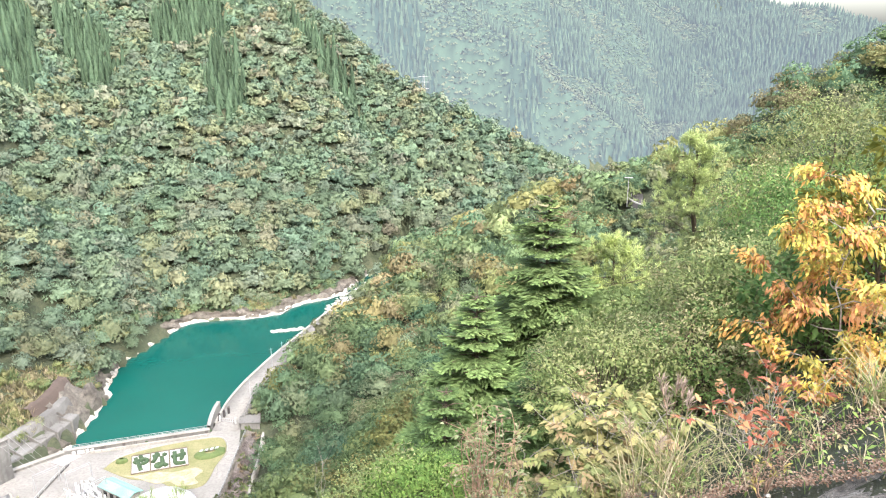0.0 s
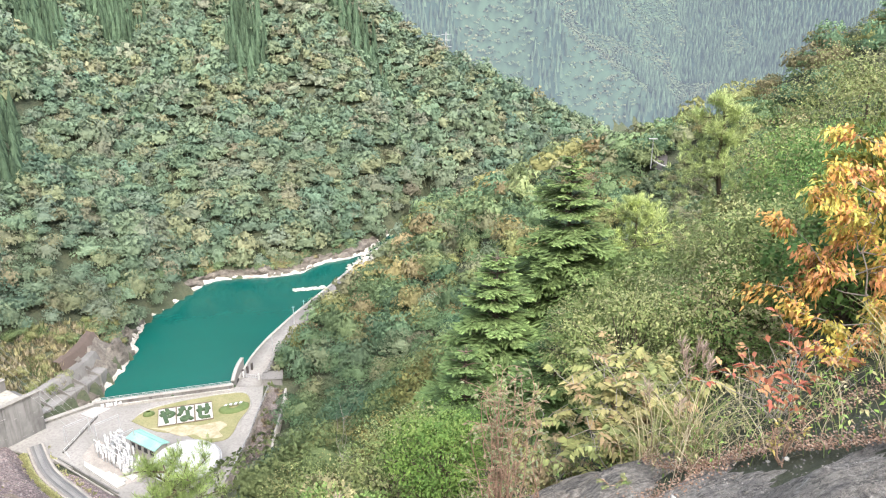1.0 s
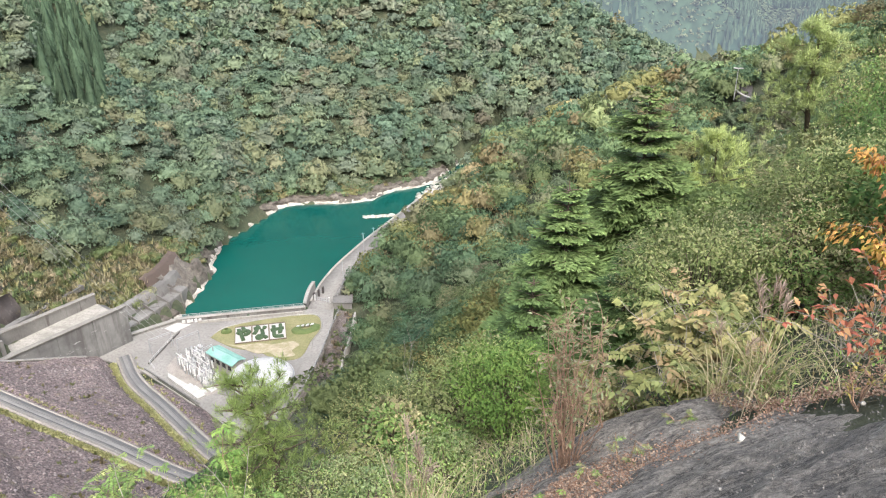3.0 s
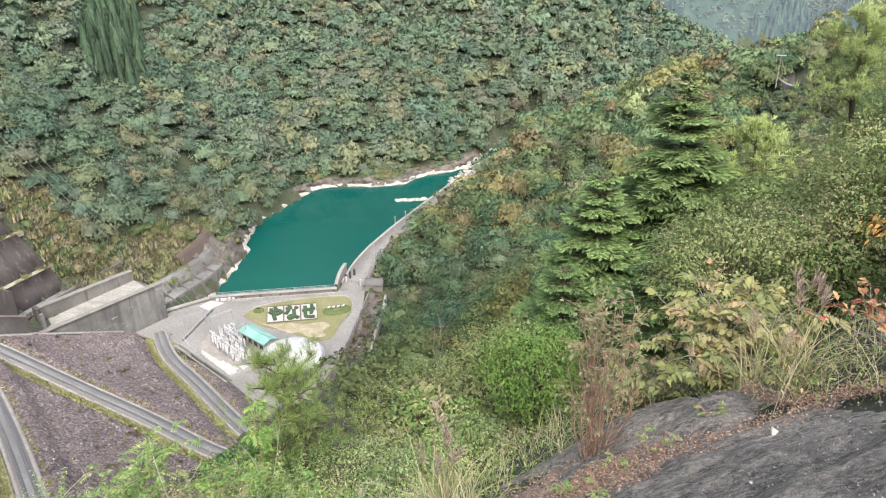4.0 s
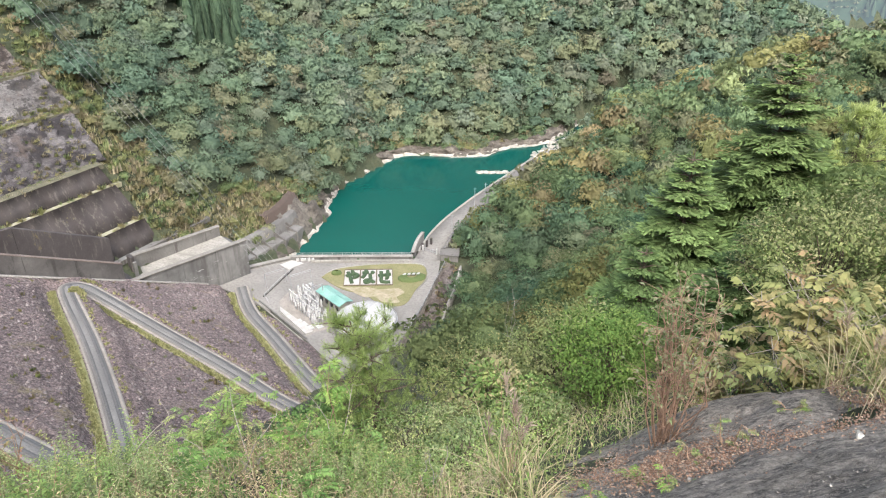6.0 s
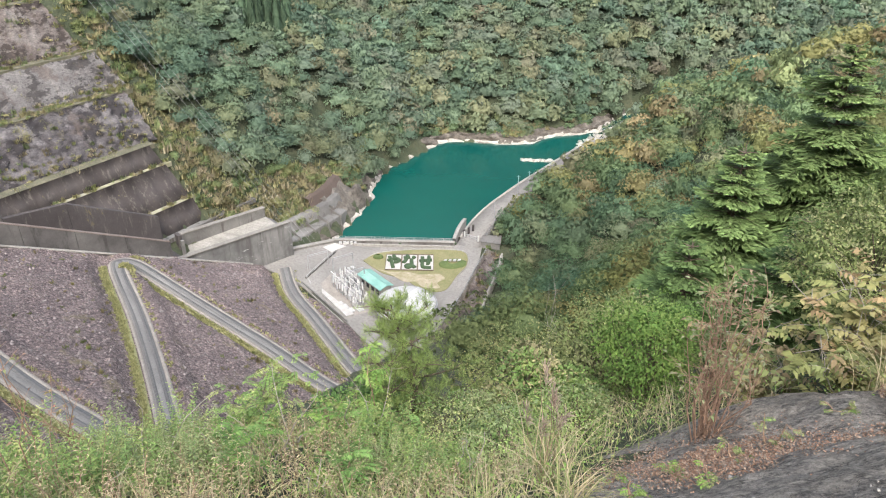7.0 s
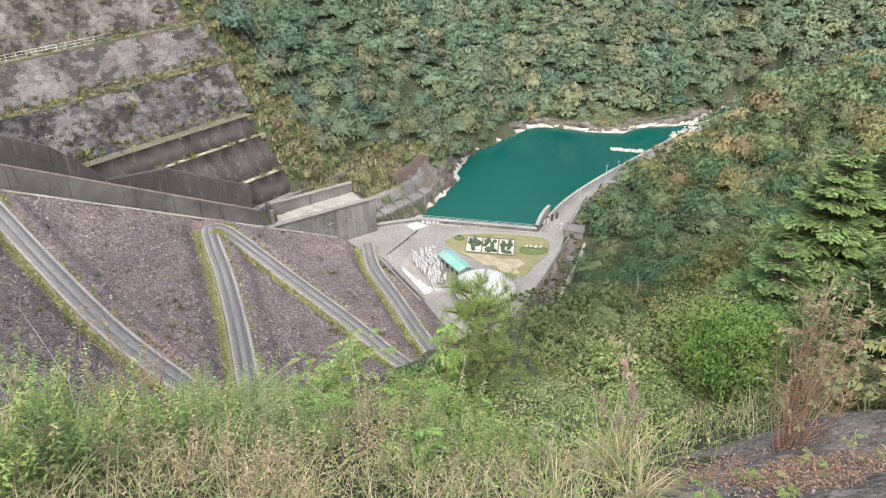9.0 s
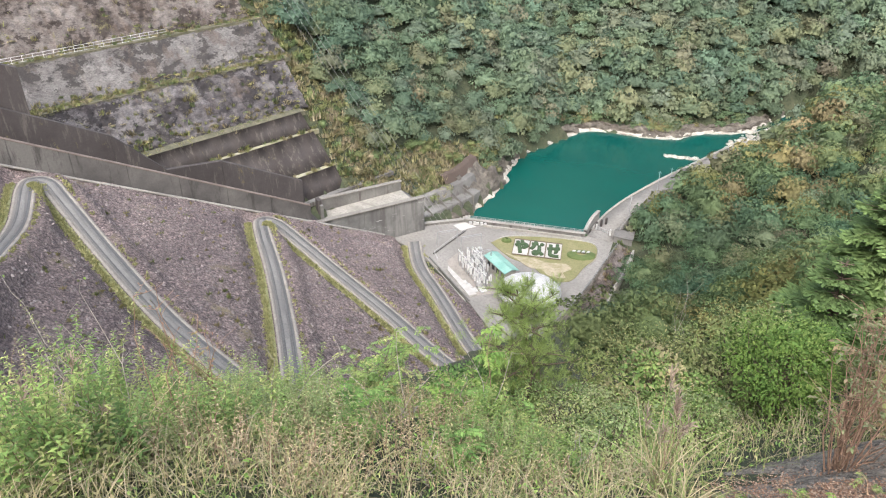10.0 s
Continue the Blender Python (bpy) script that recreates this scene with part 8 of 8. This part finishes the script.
def rock_slab():
    rng = np.random.default_rng(530)
    az, d = np.radians(np.arange(-60, 20, 0.7)), np.concatenate([np.arange(1.5, 11.2, 0.09)])
    A, D = np.meshgrid(az, d)
    X, Y = -D * np.sin(A), D * np.cos(A)
    lim = slab_edge(D) + 3 * waves(X, Y, 1.6, 33, 3)
    inside = np.minimum(lim - np.degrees(A), (slab_reach(np.degrees(A)) + 0.3 * waves(X, Y, 2.0, 35, 3) - D) * 6)
    steps = 0.16 * np.floor((Y * 0.9 - X * 0.5 + 0.5 * waves(X, Y, 3.0, 37, 2)) * 0.55)
    frac = (Y * 0.9 - X * 0.5 + 0.5 * waves(X, Y, 3.0, 37, 2)) * 0.55
    ledge = 0.22 * (frac - np.floor(frac) - 0.5) * smooth_step(0, 0.35, 1 - np.abs(2 * (frac - np.floor(frac)) - 1))
    Zz = ground_height(X, Y) + outcrop(X, Y) + 0.1 * np.clip(inside / 6, -2, 1) + ledge + 0.06 * waves(X, Y, 0.8, 34, 4) + 0.02 * waves(X, Y, 0.25, 36, 3)
    n, m = X.shape
    i, j = np.meshgrid(np.arange(n - 1), np.arange(m - 1), indexing="ij")
    q = np.stack([i * m + j, (i + 1) * m + j, (i + 1) * m + j + 1, i * m + j + 1], -1).reshape(-1, 4)
    ob = part("rock_slab", raw_mesh("rock_slab", np.stack([X.ravel(), Y.ravel(), Zz.ravel()], 1), q[:, ::-1], SLAB, smooth=True))
    tagged(ob, "dark weathered bare rock slab with shallow ledges", "rock", kind="structure")
    # grit and chips lying loose on the rock
    k = 9000
    a2, d2 = np.radians(rng.uniform(-45, 14, k)), rng.uniform(3.0, 8.0, k)
    gx, gy = -d2 * np.sin(a2), d2 * np.cos(a2)
    on = np.degrees(a2) < slab_edge(d2)
    gx, gy = gx[on], gy[on]
    n = len(gx)
    gz = ground_height(gx, gy) + 0.12
    tet = np.array([(1, 0, -0.3), (-0.5, 0.87, -0.3), (-0.5, -0.87, -0.3), (0, 0, 0.7)])
    g = tet[None] * rng.uniform(0.6, 1.4, (n, 4, 1)) * (0.004 + 0.012 * rng.random((n, 1, 1)) ** 3)
    g = g + np.stack([gx, gy, gz], 1)[:, None]
    f = (np.array([(0, 1, 3), (1, 2, 3), (2, 0, 3)])[None] + 4 * np.arange(n)[:, None, None]).reshape(-1, 3)
    chip = np.repeat(np.array([0.22, 0.205, 0.185])[None] * (0.3 + 0.85 * rng.random((n, 1)) ** 3), 4, 0)
    tagged(part("rock_grit", raw_mesh("rock_grit", g.reshape(-1, 3), f, STONE, chip)), "grey and pale grit lying on the rock slab", "grit", kind="stuff")
    # brown leaves gathered along a ledge and at the rim
    k = 12000
    t = rng.random(k)
    px = 0.2 + 5.2 * t + rng.normal(0, 0.1, k)
    py = 6.6 + 0.9 * np.sin(2.0 * t) + rng.normal(0, 0.16, k) * (1 + rng.random(k))
    rim = rng.random(k) < 0.45
    turn = np.radians(16 + 22 * t)
    out = slab_reach(-np.degrees(turn)) + 0.1 + np.abs(rng.normal(0, 0.3, k))
    px = np.where(rim, out * np.sin(turn), px)
    py = np.where(rim, out * np.cos(turn), py)
    heap = rng.random(k) < 0.42
    px = np.where(heap, 0.5 + rng.normal(0, 0.6, k), px)
    py = np.where(heap, 7.6 + rng.normal(0, 0.5, k), py)
    pz = ground_height(px, py) + outcrop(px, py) + 0.12 + 0.05 * rng.random(k)
    c = np.stack([px, py, pz], 1)
    pal = np.array([(0.31, 0.19, 0.13), (0.38, 0.26, 0.19), (0.23, 0.14, 0.1), (0.42, 0.32, 0.24)])
    ob = part("fallen_leaves", leaf_mesh("fallen_leaves", [leaf_quads(rng, c, rng.normal(size=(k, 3)) * [1, 1, 0.25], 0.034, 0.022, 0.1)], [pal[rng.integers(0, 4, k)] * rng.uniform(0.7, 1.2, (k, 1))]))
    tagged(ob, "red-brown fallen leaves along the rock ledges", "leaves", kind="stuff")


rock_slab()


def loose_stone(name, label, x, y, size, seed, mat):
    rng = np.random.default_rng(seed)
    v = ICO_V * rng.uniform(0.7, 1.25, (12, 1)) * [1.0, 0.7, 0.42] * size
    a = rng.uniform(0, 6.28)
    v = np.stack([v[:, 0] * math.cos(a) - v[:, 1] * math.sin(a) + x, v[:, 0] * math.sin(a) + v[:, 1] * math.cos(a) + y, v[:, 2] + ground_at(x, y) + 0.1 + 0.2 * size], 1)
    tagged(part(name, raw_mesh(name, v, ICO_F, mat)), label, "stone", "loose stones on the rock")


loose_stone("white_stone", "flat white stone lying on the dark rock", 2.3, 6.6, 0.11, 560, PALE_ROCK)
rng = np.random.default_rng(561)
for i in range(22):
    t = rng.random()
    x, y = 0.3 + 4.8 * t + rng.normal(0, 0.3), 6.3 + rng.normal(0, 0.9)
    if math.degrees(math.atan2(-x, y)) < slab_edge(math.hypot(x, y)) - 2:
        loose_stone("pebble", "small pale grey pebble lying on the dark rock", x, y, rng.uniform(0.015, 0.045), 562 + i, BLEACHED)
for i, (x, y, h) in enumerate(((0.9, 7.2, 0.5), (0.2, 7.0, 0.45), (1.3, 7.7, 0.6), (-0.2, 6.2, 0.4), (2.1, 8.5, 0.5), (3.0, 8.2, 0.45), (-0.7, 7.2, 0.5), (0.6, 6.4, 0.35))):
    fern_shrub("seedling", "small green seedling rooted in the rock joint", x, y, h, 0.3, 16, 0.05, lit(FRESH, 0.9) + lit(GREY_GREEN, 0.9), 620 + i, DRY_STEM, "plant", 6, "seedlings on the rock", 3)


# ---- woods between the rim and the spur ----
def slope_woods():
    rng = np.random.default_rng(540)
    x, y = grid_points(rng, -60, 60, 8, 62, 3.4)
    d = np.hypot(x, y)
    az = np.degrees(np.arctan2(-x, y))
    g = ground_height(x, y)
    top = np.interp(az, [-45, -30, -22, -15, -10, 0, 6, 10, 20, 30, 75], [-6, -9, -12, -16.5, -21, -27, -34, -37, -42, -45, -45])
    top = np.where((d < 30) & (az > -16) & (az < 3), np.minimum(top, -32), top)
    top = np.where((d < 32) & (az > 9) & (az < 32), -47, top)
    cap = 105 + d * np.tan(np.radians(top)) - g
    ok = (d > 17) & (d < 60) & (az > -48) & (az < 75) & (cap > 1.0) & (dam_face(x, y) < g + 0.5)
    x, y, g, cap = x[ok], y[ok], g[ok], cap[ok]
    h = np.minimum(cap * rng.uniform(0.75, 1.0, len(x)), rng.uniform(4.5, 8.0, len(x)))
    vs, ns, ts = [], [], []
    tints = pick_tints(rng, x, y, 0.5)
    protos = [broadleaf(700 + k, 34, 1, 2400, 0.06, 0.8, heart=0.62) for k in range(4)]
    close = [broadleaf(720 + k, 34, 1, 5600, 0.04, 0.8, heart=0.62) for k in range(4)]
    dist = np.hypot(x, y)
    for i in range(len(x)):
        p = (close if dist[i] < 34 else protos)[rng.integers(4)]
        r, hz = np.clip(h[i] * 0.55, 1.1, 2.9), h[i] / 2 * 0.95
        w, n = place(p, rng.uniform(0, 6.28), (x[i], y[i], g[i] + hz), r, hz)
        vs.append(w)
        ns.append(n)
        ts.append(np.repeat(tints[i][None] * [1.9, 1.9, 1.4] * rng.uniform(0.85, 1.2), len(w), 0))
    v = np.concatenate(vs)
    me = raw_mesh("slope_woods", v, np.arange(len(v)).reshape(-1, 3), CANOPY, np.concatenate(ts), normals=np.concatenate(ns))
    tagged(part("slope_woods", me), "leafy young woodland on the steep slope below", "woodland", kind="stuff")



slope_woods()
